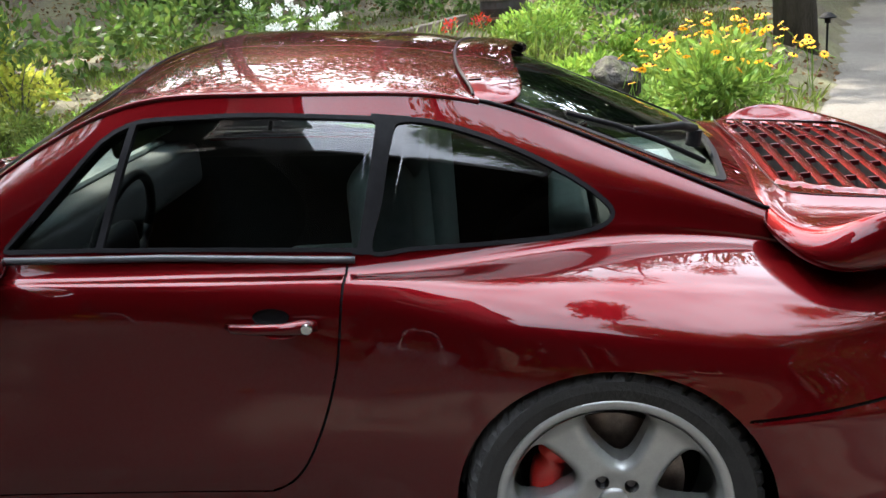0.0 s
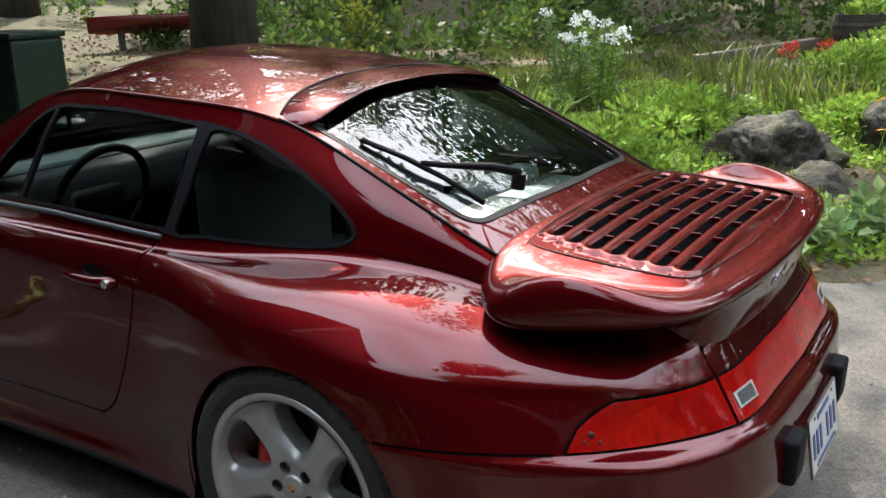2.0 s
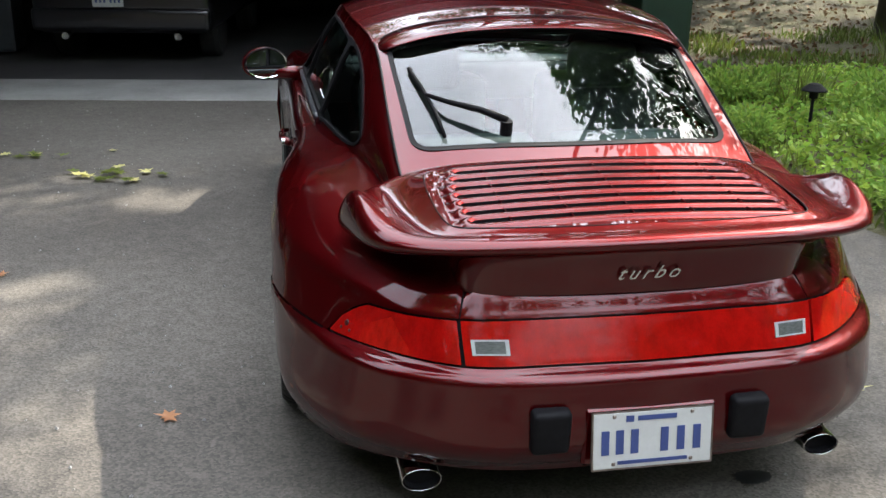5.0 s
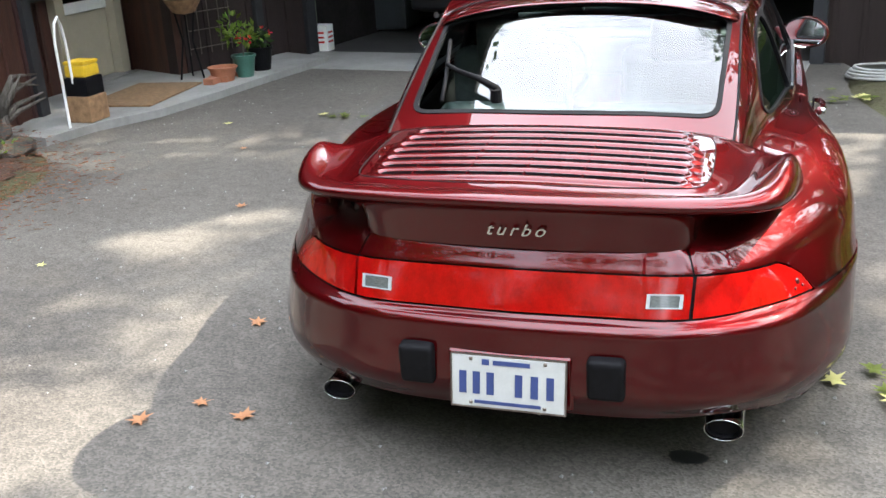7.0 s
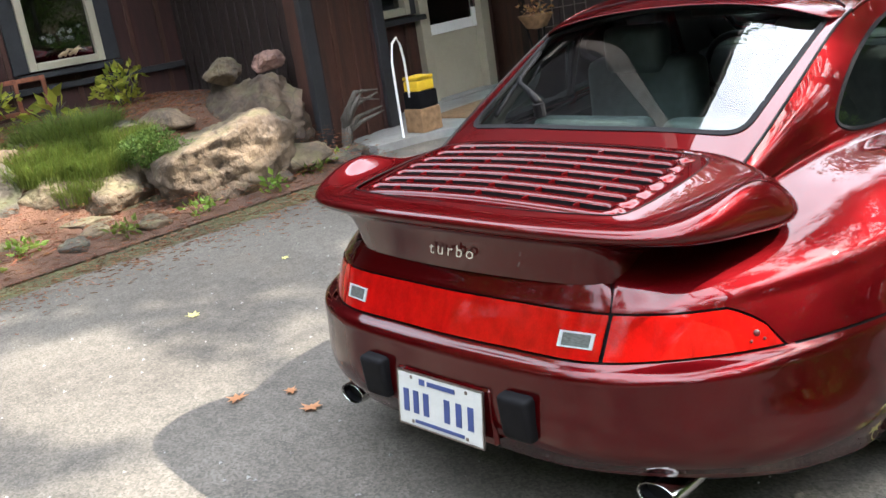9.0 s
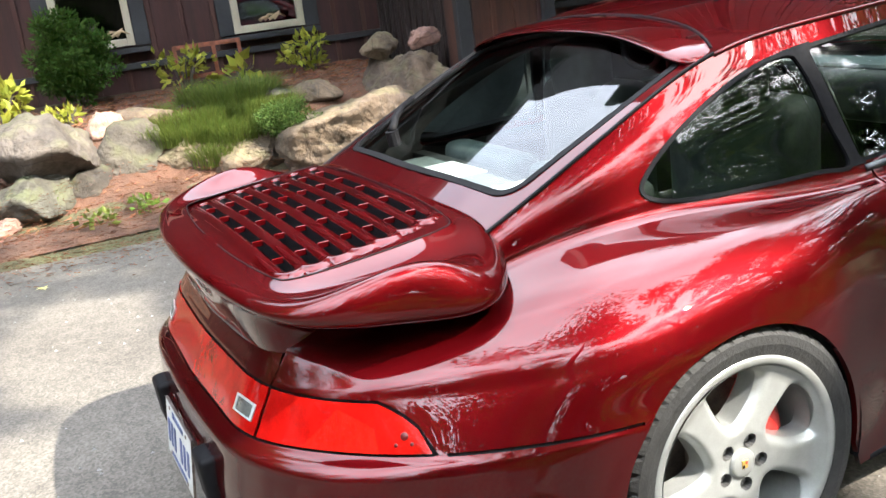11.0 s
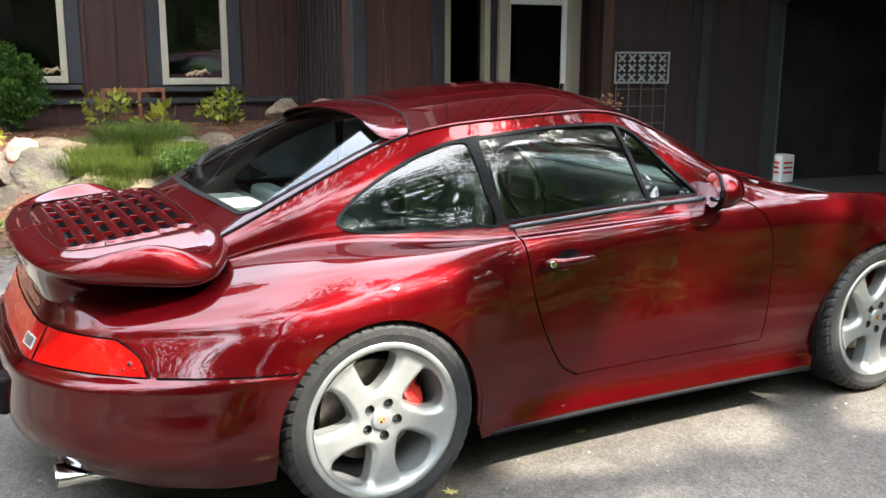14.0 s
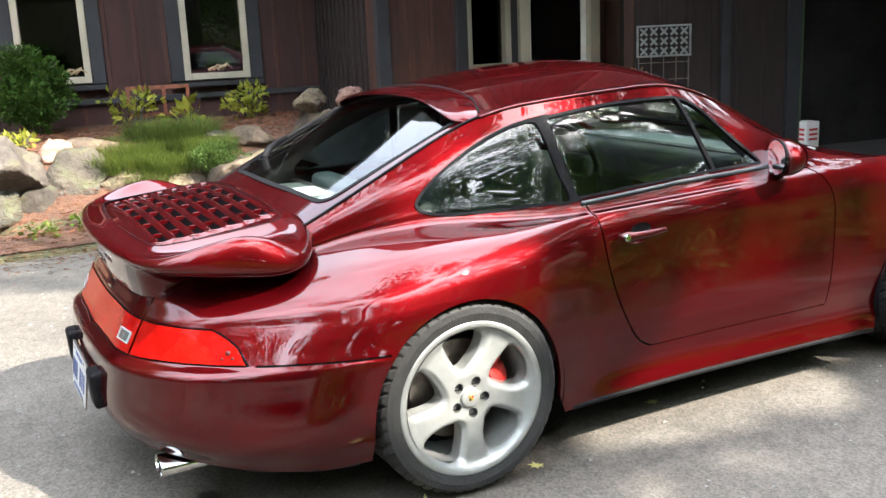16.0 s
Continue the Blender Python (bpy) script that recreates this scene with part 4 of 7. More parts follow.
    ex = part("exhaust_tip", bm, CHROME, car, "chrome oval exhaust tip", smooth=True)
    bm = lathe_bm([(0, .03), (.042, .028), (.0455, .008)], 24, "z")
    bmesh.ops.scale(bm, vec=(1.0, .62, 1), verts=bm.verts)
    bmesh.ops.rotate(bm, cent=(0, 0, 0), matrix=Matrix.Rotation(radians(-90), 3, "X"), verts=bm.verts)
    bmesh.ops.translate(bm, vec=(s * .55, -.893, .194), verts=bm.verts)
    part("exhaust_bore", bm, BLACK, ex)

# number plate with plain bars for its writing
PT = Matrix.Translation((0, -1.0225, .342)) @ Matrix.Rotation(radians(-8), 4, "X")
plate = part("number_plate", box_bm((.305, .004, .143), (0, 0, 0), .0015), PLATE, car, "white number plate with blue writing")
plate.matrix_basis = PT
part("plate_frame", merge(box_bm((.311, .006, .004), (0, .001, .0735)), box_bm((.311, .006, .004), (0, .001, -.0735)), box_bm((.004, .006, .143), (.1545, .001, 0)), box_bm((.004, .006, .143), (-.1545, .001, 0))), STEEL, plate)
for x in (-.122, -.085, -.047, .030, .072, .114):
    part("plate_bar", box_bm((.020, .002, .062), (x, -.0028, -.004)), PLATEBLUE, plate)
part("plate_bar", box_bm((.10, .002, .012), (.01, -.0028, .055)), PLATEBLUE, plate)
part("plate_bar", box_bm((.02, .002, .016), (-.06, -.0028, .055)), PLATEBLUE, plate)
part("plate_bar", box_bm((.18, .002, .009), (0, -.0028, -.057)), PLATEBLUE, plate)
for x in (-.1, .1):
    for z in (.062, -.060):
        part("plate_bolt", box_bm((.010, .004, .010), (x, -.003, z), .002), STEEL, plate)
part("plate_recess", box_bm((.34, .02, .16), (0, -.992, .342), .008), PAINT, car)
# badge
txt = bpy.data.curves.new("badge", "FONT")
txt.body, txt.size, txt.shear, txt.extrude, txt.offset, txt.align_x, txt.space_character = "turbo", .052, .45, .0012, .0003, "CENTER", 1.38
badge = new("badge", txt)
txt.materials.append(CHROME)
badge.parent = car
badge["label"] = "chrome script badge"
badge.matrix_basis = Matrix.Translation((0, -.9035, .715)) @ Matrix.Rotation(radians(90 + 12), 4, "X")

# rear wiper


def on_glass(x, y, up=.012):
    q = on_top([(x, y)])
    return tuple(top_point(q)[0] + np.array((0, -.4, .9)) * up)


wip = part("rear_wiper", tube_bm([on_glass(-.203, -.262, -.004), on_glass(-.203, -.252, .036)], .019, 12), BLACK, car, "black rear wiper")
part("wiper_arm", tube_bm([on_glass(-.200, -.250, .036), on_glass(-.27, -.205, .042), on_glass(-.36, -.145, .034), on_glass(-.412, -.09, .022)], .009, 8, taper=[.013, .011, .008, .007]), BLACK, wip, smooth=True)
part("wiper_blade", tube_bm([on_glass(-.445, .06, .008), on_glass(-.42, -.05, .016), on_glass(-.40, -.15, .016), on_glass(-.385, -.26, .008)], .007, 6), BLACK, wip, smooth=True)

# ---------------------------------------------------------------- cabin
SIDE.piece("side_lining", Q, T3[(mid[:, 1] > .2) & (mid[:, 0] > 5.2) & (mid[:, 0] < 13) & ~windows & ~hole], DARKIN, car, -.045, BOTH)
TOP.piece("headliner", Q2, T2[(mid2[:, 0] > 4.5) & (mid2[:, 0] < 14) & ~(IN2["rw_out"] | IN2["ws_out"])], DARKIN, car, -.022)
part("cabin_floor", box_bm((1.30, 2.3, .03), (0, .85, .27)), DARKIN, car)
part("rear_shelf", box_bm((1.0, .34, .05), (0, -.19, .80), .02, 2), GREYTRIM, car, "grey rear parcel shelf", smooth=True)
part("rear_bulkhead", box_bm((1.2, .04, .55), (0, -.03, .55)), DARKIN, car)
part("rear_seat", merge(box_bm((.46, .10, .40), (.26, .06, .66), .04, 3), box_bm((.46, .10, .40), (-.26, .06, .66), .04, 3)), LEATHER, car, smooth=True)
dash = part("dashboard", box_bm((1.30, .36, .16), (0, 1.52, .80), .05, 4), DARKIN, car, smooth=True)
part("dash_top", box_bm((1.2, .30, .02), (0, 1.60, .885), .008), GREYTRIM, dash)
for s in (1, -1):
    x = .33 * s
    seat = part("front_seat", box_bm((.48, .50, .16), (x, .80, .42), .06, 4), LEATHER, car, "grey leather sports seat", smooth=True)
    part("seat_back", box_bm((.46, .15, .58), (x, .50, .70), .06, 4, Matrix.Rotation(radians(0), 3, "X")), LEATHER, seat, smooth=True)
    part("headrest", box_bm((.25, .10, .17), (x, .455, 1.02), .045, 4), LEATHER, seat, smooth=True)
    part("sun_visor", box_bm((.36, .02, .13), (x, 1.12, 1.11), .008), LEATHER, car)
wheel_ring = [(-.33 + .185 * math.cos(a), 1.23 - .06 * math.sin(a), .79 + .175 * math.sin(a)) for a in np.linspace(0, 2 * math.pi, 41)]
stw = part("steering_wheel", tube_bm(wheel_ring, .014, 10), BLACK, car, "black steering wheel", smooth=True)
part("steering_boss", box_bm((.20, .06, .10), (-.33, 1.25, .78), .03, 3), BLACK, stw, smooth=True)
part("steering_column", tube_bm([(-.33, 1.26, .78), (-.33, 1.5, .72)], .03, 10), BLACK, stw, smooth=True)
part("rear_mirror", box_bm((.20, .02, .055), (0, 1.22, 1.14), .01, 2), BLACK, car)
part("sticker_sheet", box_bm((.16, .22, .002), (.18, -.14, .828), rot=None), PAPER, car, "white paper sheet")
part("sticker_sheet", box_bm((.22, .12, .002), (-.20, -.10, .828)), PAPER, car, "white paper sheet")

# ---------------------------------------------------------------- setting: materials


def asphalt_material():
    """Old asphalt: stone speckle, grey patches, faint stains."""
    m = bpy.data.materials.new("old_asphalt")
    m.use_nodes = True
    n, lk = m.node_tree.nodes, m.node_tree.links
    p = n["Principled BSDF"]
    p.inputs["Roughness"].default_value, p.inputs["Specular IOR Level"].default_value = .9, .3
    tc = n.new("ShaderNodeTexCoord")
    big, midn, vor, ramp, rampb, mul, bump = n.new("ShaderNodeTexNoise"), n.new("ShaderNodeTexNoise"), n.new("ShaderNodeTexVoronoi"), n.new("ShaderNodeValToRGB"), n.new("ShaderNodeValToRGB"), n.new("ShaderNodeMix"), n.new("ShaderNodeBump")
    for t, s, d in ((big, .7, 9), (midn, 14, 6)):
        t.inputs["Scale"].default_value, t.inputs["Detail"].default_value = s, d
        lk.new(tc.outputs["Object"], t.inputs["Vector"])
    vor.inputs["Scale"].default_value = 130
    lk.new(tc.outputs["Object"], vor.inputs["Vector"])
    add = n.new("ShaderNodeMath")
    add.operation = "MULTIPLY_ADD"
    lk.new(midn.outputs[0], add.inputs[0])
    add.inputs[1].default_value = .5
    lk.new(big.outputs[0], add.inputs[2])
    ramp.color_ramp.elements[0].position, ramp.color_ramp.elements[1].position = .55, .95
    ramp.color_ramp.elements[0].color, ramp.color_ramp.elements[1].color = (.061, .055, .048, 1), (.106, .097, .084, 1)
    lk.new(add.outputs[0], ramp.inputs[0])
    sep = n.new("ShaderNodeSeparateColor")
    lk.new(vor.outputs["Color"], sep.inputs[0])
    rampb.color_ramp.elements[0].color, rampb.color_ramp.elements[1].color = (.72, .72, .72, 1), (1.38, 1.36, 1.33, 1)
    lk.new(sep.outputs[0], rampb.inputs[0])
    mul.data_type, mul.blend_type = "RGBA", "MULTIPLY"
    mul.inputs["Factor"].default_value = 1
    lk.new(ramp.outputs[0], mul.inputs["A"]), lk.new(rampb.outputs[0], mul.inputs["B"])
    lk.new(mul.outputs["Result"], p.inputs["Base Color"])
    bump.inputs["Strength"].default_value, bump.inputs["Distance"].default_value = .45, .003
    lk.new(vor.outputs["Distance"], bump.inputs["Height"]), lk.new(bump.outputs[0], p.inputs["Normal"])
    return m


ASPHALT = asphalt_material()
CONCRETE = material("pale_concrete", (.27, .265, .25), .85, 0, 0, 2.5, .4, 120, color2=(.19, .185, .175))
SOIL = material("forest_floor", (.075, .075, .030), .95, 0, 0, .9, 1.0, 30, color2=(.045, .032, .018), detail=12, dist=.03)
MULCH = material("needle_mulch", (.115, .055, .032), .95, 0, 0, 2.5, 1.0, 90, color2=(.055, .028, .018), detail=12, dist=.02)
# shaded copy of the brown boards: deep shade is put into its colour
BOARD_SHADED = material("shaded_brown_board", (.022, .011, .009), .75, 0, 0, 2.0, .35, 40, color2=(.012, .006, .005), stretch=(6, 6, .6))
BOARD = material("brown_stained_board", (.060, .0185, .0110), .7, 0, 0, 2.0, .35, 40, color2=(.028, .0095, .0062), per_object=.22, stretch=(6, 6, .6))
TRIM = material("charcoal_trim", (.018, .019, .022), .65, 0, .3, 4, .2, 60)
CREAM = material("cream_paint", (.40, .36, .27), .5, 0, .06, 3, .1, 60)
WHITE = material("white_paint", (.78, .78, .76), .45, 0, .05, 3)
# near-black: the garage's inner shade is put into the board colour
GARAGE_SHADE = material("garage_shade_board", (.020, .018, .018), .9, 0, .3, 2, .3, 30, spec=.1)
PANE = glass_material("window_pane", (.30, .33, .32), 0, 1.95)
# near-black colour of the sheets that stand in for unlit rooms
ROOM_SHADE = material("room_shade", (.02, .02, .02), .9, 0, .3, 2)
def stone_material(name, light, dark, moss=.35):
    """Weathered stone: mineral patches, dark pits, moss and lichen on what faces up."""
    m = material(name, light, .9, 0, 0, 3.2, 1.0, 16, color2=dark, per_object=.2, detail=12, dist=.035)
    n, lk = m.node_tree.nodes, m.node_tree.links
    p = n["Principled BSDF"]
    old = p.inputs["Base Color"].links[0].from_socket
    tc, vor, nz = n.new("ShaderNodeTexCoord"), n.new("ShaderNodeTexVoronoi"), n.new("ShaderNodeTexNoise")
    vor.feature, vor.inputs["Scale"].default_value = "DISTANCE_TO_EDGE", 5
    nz.inputs["Scale"].default_value, nz.inputs["Detail"].default_value = 7, 10
    geo, sep, mul = n.new("ShaderNodeNewGeometry"), n.new("ShaderNodeSeparateXYZ"), n.new("ShaderNodeMath")
    lk.new(tc.outputs["Object"], vor.inputs["Vector"]), lk.new(tc.outputs["Object"], nz.inputs["Vector"])
    lk.new(geo.outputs["Normal"], sep.inputs[0])
    mul.operation = "MULTIPLY_ADD"
    lk.new(sep.outputs["Z"], mul.inputs[0])
    mul.inputs[1].default_value = .22
    lk.new(nz.outputs[0], mul.inputs[2])
    mr = n.new("ShaderNodeMapRange")
    mr.inputs["From Min"].default_value, mr.inputs["From Max"].default_value, mr.inputs["To Max"].default_value = .62, .80, moss
    lk.new(mul.outputs[0], mr.inputs[0])
    mix, crk, mr2 = n.new("ShaderNodeMix"), n.new("ShaderNodeMix"), n.new("ShaderNodeMapRange")
    mix.data_type = crk.data_type = "RGBA"
    mix.inputs["B"].default_value = (.075, .085, .030, 1)
    lk.new(mr.outputs[0], mix.inputs["Factor"]), lk.new(old, mix.inputs["A"])
    mr2.inputs["From Max"].default_value, mr2.inputs["To Min"].default_value, mr2.inputs["To Max"].default_value = .035, .55, 0
    lk.new(vor.outputs["Distance"], mr2.inputs[0])
    crk.inputs["B"].default_value = (.03, .026, .022, 1)
    lk.new(mr2.outputs[0], crk.inputs["Factor"]), lk.new(mix.outputs["Result"], crk.inputs["A"]), lk.new(crk.outputs["Result"], p.inputs["Base Color"])
    return m


STONE = stone_material("granite_grey", (.125, .106, .086), (.036, .031, .026))
STONE_TAN = stone_material("granite_tan", (.15, .108, .070), (.050, .035, .025))
STONE_DARK = stone_material("dark_mossy_stone", (.036, .027, .019), (.007, .006, .005), .5)
STONE_DARKER = stone_material("brown_grey_stone", (.075, .062, .046), (.026, .022, .017), .45)
STONE_GREEN = stone_material("green_grey_stone", (.082, .078, .056), (.034, .031, .024), .5)
STONE_GREY = stone_material("lichen_grey_stone", (.075, .072, .062), (.018, .017, .015), .5)
STONE_PINK = stone_material("pink_granite", (.34, .20, .15), (.17, .10, .08), .1)
TERRA = material("terracotta", (.33, .13, .07), .8, 0, .2, 6, .2, 60)
GREENPOT = material("green_glazed_pot", (.05, .13, .10), .3, 0, .2, 6)
JUTE = material("brown_mat", (.20, .12, .06), .95, 0, .3, 30, .6, 200)
CARDBOARD = material("wicker_brown", (.24, .14, .07), .9, 0, .3, 20, .5, 90)
YELLOW = material("yellow_plastic", (.70, .45, .03), .4, 0, .1, 10)
BARK = material("grey_brown_bark", (.105, .094, .080), .95, 0, 0, 3, 1.0, 18, color2=(.05, .04, .032), stretch=(4, 4, .7), dist=.03)
WOOD_OLD = material("weathered_timber", (.16, .13, .10), .9, 0, 0, 3, .6, 30, color2=(.07, .055, .045), stretch=(1, 1, 4), dist=.01)
PALEWOOD = material("sawn_wood", (.36, .26, .16), .85, 0, .25, 8, .4, 40)


def leaf_material(name, color, spread=.35, trans=.45):
    m = bpy.data.materials.new(name)
    m.use_nodes = True
    n, lk = m.node_tree.nodes, m.node_tree.links
    p = n["Principled BSDF"]
    p.inputs["Roughness"].default_value, p.inputs["Specular IOR Level"].default_value = .55, .2
    tr, mx = n.new("ShaderNodeBsdfTranslucent"), n.new("ShaderNodeMixShader")
    hs, mr, mh = n.new("ShaderNodeHueSaturation"), n.new("ShaderNodeMapRange"), n.new("ShaderNodeMapRange")
    rnd = n.new("ShaderNodeNewGeometry").outputs["Random Per Island"]
    mr.inputs["To Min"].default_value, mr.inputs["To Max"].default_value = 1 - spread, 1 + spread
    mh.inputs["To Min"].default_value, mh.inputs["To Max"].default_value = .475, .515
    wn = n.new("ShaderNodeTexWhiteNoise")
    wn.noise_dimensions = "1D"
    lk.new(rnd, wn.inputs["W"])
    lk.new(rnd, mr.inputs[0]), lk.new(wn.outputs[0], mh.inputs[0]), lk.new(mr.outputs[0], hs.inputs["Value"]), lk.new(mh.outputs[0], hs.inputs["Hue"])
    hs.inputs["Color"].default_value = (*color, 1)
    lk.new(hs.outputs[0], p.inputs["Base Color"]), lk.new(hs.outputs[0], tr.inputs[0])
    mx.inputs[0].default_value = trans
    lk.new(p.outputs[0], mx.inputs[1]), lk.new(tr.outputs[0], mx.inputs[2]), lk.new(mx.outputs[0], n["Material Output"].inputs[0])
    return m


LEAF_TREE = leaf_material("tree_leaf", (.065, .115, .025))
LEAF_DARK = leaf_material("dark_leaf", (.035, .075, .022))
LEAF_LIGHT = leaf_material("light_leaf", (.17, .28, .05))
LEAF_YELLOW = leaf_material("yellow_green_leaf", (.30, .33, .05))
LEAF_BLUE = leaf_material("blue_green_leaf", (.19, .29, .12))
GRASS = leaf_material("grass_blade", (.105, .145, .030))
FERN = leaf_material("fern_leaf", (.18, .30, .045))
DRYLEAF = leaf_material("dry_leaf", (.34, .19, .08), .3, .2)
LITTER = leaf_material("old_leaf_litter", (.13, .078, .034), .5, .2)
NEEDLE = leaf_material("dry_pine_needle", (.17, .075, .036), .45, .1)
PALELEAF = leaf_material("pale_yellow_leaf", (.45, .45, .16), .25, .2)
PETAL_Y = leaf_material("yellow_petal", (.85, .45, .02), .15, .3)
PETAL_W = leaf_material("white_petal", (.80, .82, .80), .1, .3)
PETAL_R = leaf_material("red_petal", (.65, .06, .03), .2, .2)
BROWNEYE = material("brown_flower_eye", (.05, .025, .012), .9, 0, .2, 60)

# ---------------------------------------------------------------- ground and drive
DRIVE = smooth_loop([(-3.75, -1.6), (-3.65, -.4), (-3.6, .8), (-3.65, 1.6), (-4.05, 2.15), (-4.6, 2.5), (-5.0, 4.0), (-4.6, 6.2), (-1.5, 6.6), (1.15, 6.2), (1.3, 4.6), (1.6, 3.2), (2.05, 1.8), (2.3, .6), (2.25, -.3),
                     (2.5, -.85), (3.2, -1.2), (4.1, -1.55), (5.4, -2.1), (8, -2.95), (11, -3.8), (18, -6), (26, -9), (24, -15), (12, -11), (4, -9.5), (-3, -9.5), (-7, -12), (-9, -8), (-5.5, -4.2), (-4.2, -2.7)], 6)


def signed_drive(p):
    """Distance to the drive's edge; negative on the drive."""
    d = np.concatenate([seg_distance(p[k : k + 2000], DRIVE) for k in range(0, len(p), 2000)])
    return np.where(inside(DRIVE, p), -d, d)


def ground_height(x, y):
    x, y = np.asarray(x, float), np.asarray(y, float)
    p = np.stack([x.ravel(), y.ravel()], 1)
    d = signed_drive(p)
    wob = np.array([noise.noise((a * .35, b * .35, 1.7)) * .10 + noise.noise((a * 1.6, b * 1.6, 4)) * .035 for a, b in p])
    right = .04 + .045 * np.clip(p[:, 0] - 2.4, 0, 12) + .16 * np.clip(p[:, 0] - 12, 0, 60) + .10 * np.clip(p[:, 1] - 9, 0, 60) * (p[:, 0] > 2)
    t = np.clip((-4.25 - .35 * np.clip(-p[:, 1] - .2, 0, 3) * .6 - p[:, 0]) / 1.1, 0, 1)
    left = .03 + .50 * t * t * (3 - 2 * t)
    back = .02 + .05 * np.clip(-p[:, 1] - 9, 0, 30)
    h = np.where(p[:, 0] > 1, right, np.where(p[:, 1] < -9, back, left))
    ramp = np.clip(d / .5, 0, 1)
    h = h * ramp + wob * np.clip(d / 1.2, 0, 1) * np.where(p[:, 0] < -3, .35, 1)
    h = np.where(d < 0, -.06, np.maximum(h, .004))
    inhouse = (p[:, 0] < -4.2) & (p[:, 1] > 2.35) | (p[:, 1] > 5.6) & (p[:, 0] < 1.6) & (p[:, 0] > -5)
    return np.where(inhouse, -.12, h).reshape(x.shape)


k = np.linspace(-1, 1, 221)
axis_pts = np.sinh(k * 5.2) / np.sinh(5.2) * 300
gx, gy = np.meshgrid(axis_pts + .5, axis_pts + 1, indexing="ij")
gz = ground_height(gx, gy)
ground = tagged(raw("ground", np.stack([gx.ravel(), gy.ravel(), gz.ravel()], 1), grid_faces(221, 221), SOIL, smooth=True), "brown leaf-strewn forest ground with patches of green", "ground", kind="structure")

us, vs = np.meshgrid(np.linspace(-9.5, 27, 150), np.linspace(-16, 7, 120), indexing="ij")
gp = np.stack([us.ravel(), vs.ravel()], 1)
gp = gp[inside(DRIVE, gp)]
n = len(DRIVE)
vo, _, fo, *_ = delaunay_2d_cdt([Vector(q) for q in np.concatenate([DRIVE, gp])], [(i, (i + 1) % n) for i in range(n)], [], 0, 1e-5)
vo = np.array([(q.x, q.y) for q in vo])
fo = np.array([f for f in fo if len(f) == 3])
fo = fo[inside(DRIVE, vo[fo].mean(1))]
drive = tagged(raw("road", [(a, b, -.0035 + .003 * noise.noise((a * .8, b * .8, 2))) for a, b in vo], [tuple(f) for f in fo.tolist()], ASPHALT, smooth=True), "worn grey asphalt driveway with fine cracks and grit", "driveway", kind="structure")

# ---------------------------------------------------------------- house
WALL_H, WALL_N = 4.45, 7.0


def wall(name, a, b, lo, hi, label, openings=(), boards=True, step=.30, thick=.14, mat=None):
    """A wall from a to b in plan with openings (from, to, low, high) along it, clad in boards under battens."""
    a, b = Vector((*a, 0)), Vector((*b, 0))
    d = (b - a).normalized()
    length, out = (b - a).length, Vector((d.y, -d.x, 0))
    cuts = sorted({0, length, *[v for o in openings for v in o[:2]]})
    bms = []
    rot = Matrix.Rotation(math.atan2(d.y, d.x), 3, "Z")
    for p, q in zip(cuts, cuts[1:]):
        spans = [(lo, hi)]
        for o in openings:
            if o[0] < (p + q) / 2 < o[1]:
                spans = [s for s in ((lo, o[2]), (o[3], hi)) if s[1] > s[0] + .01]
        for z0, z1 in spans:
            m = a + d * (p + q) / 2 - out * thick / 2
            bms.append(box_bm((q - p, thick, z1 - z0), (m.x, m.y, (z0 + z1) / 2), rot=rot))
    ob = tagged(part(name, merge(*bms), mat or BOARD), label, "wall", kind="structure")
    if boards:
        t = .12
        while t < length - .05:
            spans = [(lo, hi)]
            for o in openings:
                if o[0] - .09 < t < o[1] + .09:
                    spans = [s for s in ((lo, o[2] - .10), (o[3] + .10, hi)) if s[1] > s[0] + .05]
            for z0, z1 in spans:
                m = a + d * t + out * .012
                part("batten", box_bm((.045, .022, z1 - z0), (m.x, m.y, (z0 + z1) / 2), .004, rot=rot), mat or BOARD, ob)
            t += step
    return ob, a, d, out, rot


def slab_along(frame_, s, z, off, size, bevel=.004):
    """A box at s along a wall, off metres in front of it."""
    _, a, d, out, rot = frame_
    m = a + d * s + out * off
    return box_bm(size, (m.x, m.y, z), bevel, rot=rot)


def window(name, fr, s0, s1, z0, z1, label):
    """A framed window set in an opening, with charcoal boards at its sides and a sill."""
    w = thing(name, label, "window", kind="structure")
    c, zc, ww, hh = (s0 + s1) / 2, (z0 + z1) / 2, s1 - s0, z1 - z0
    for nm, s, z, sz in (("window_frame", s0 + .035, zc, (.07, .09, hh)), ("window_frame", s1 - .035, zc, (.07, .09, hh)), ("window_frame", c, z0 + .035, (ww - .142, .09, .07)), ("window_frame", c, z1 - .035, (ww - .142, .09, .07))):
        part(nm, slab_along(fr, s, z, .012, sz), CREAM, w, "cream painted frame")
    pane = part("pane", slab_along(fr, c, zc, -.02, (ww - .14, .006, hh - .14), 0), PANE, w)
    pane.visible_shadow = False
    part("window_sill", slab_along(fr, c, z0 - .045, .05, (ww + .28, .15, .05)), TRIM, w, "charcoal sill")
    for s in (s0 - .075, s1 + .075):
        part("side_board", slab_along(fr, s, zc, .020, (.145, .03, hh + .02)), TRIM, w, "charcoal side board")
    return w


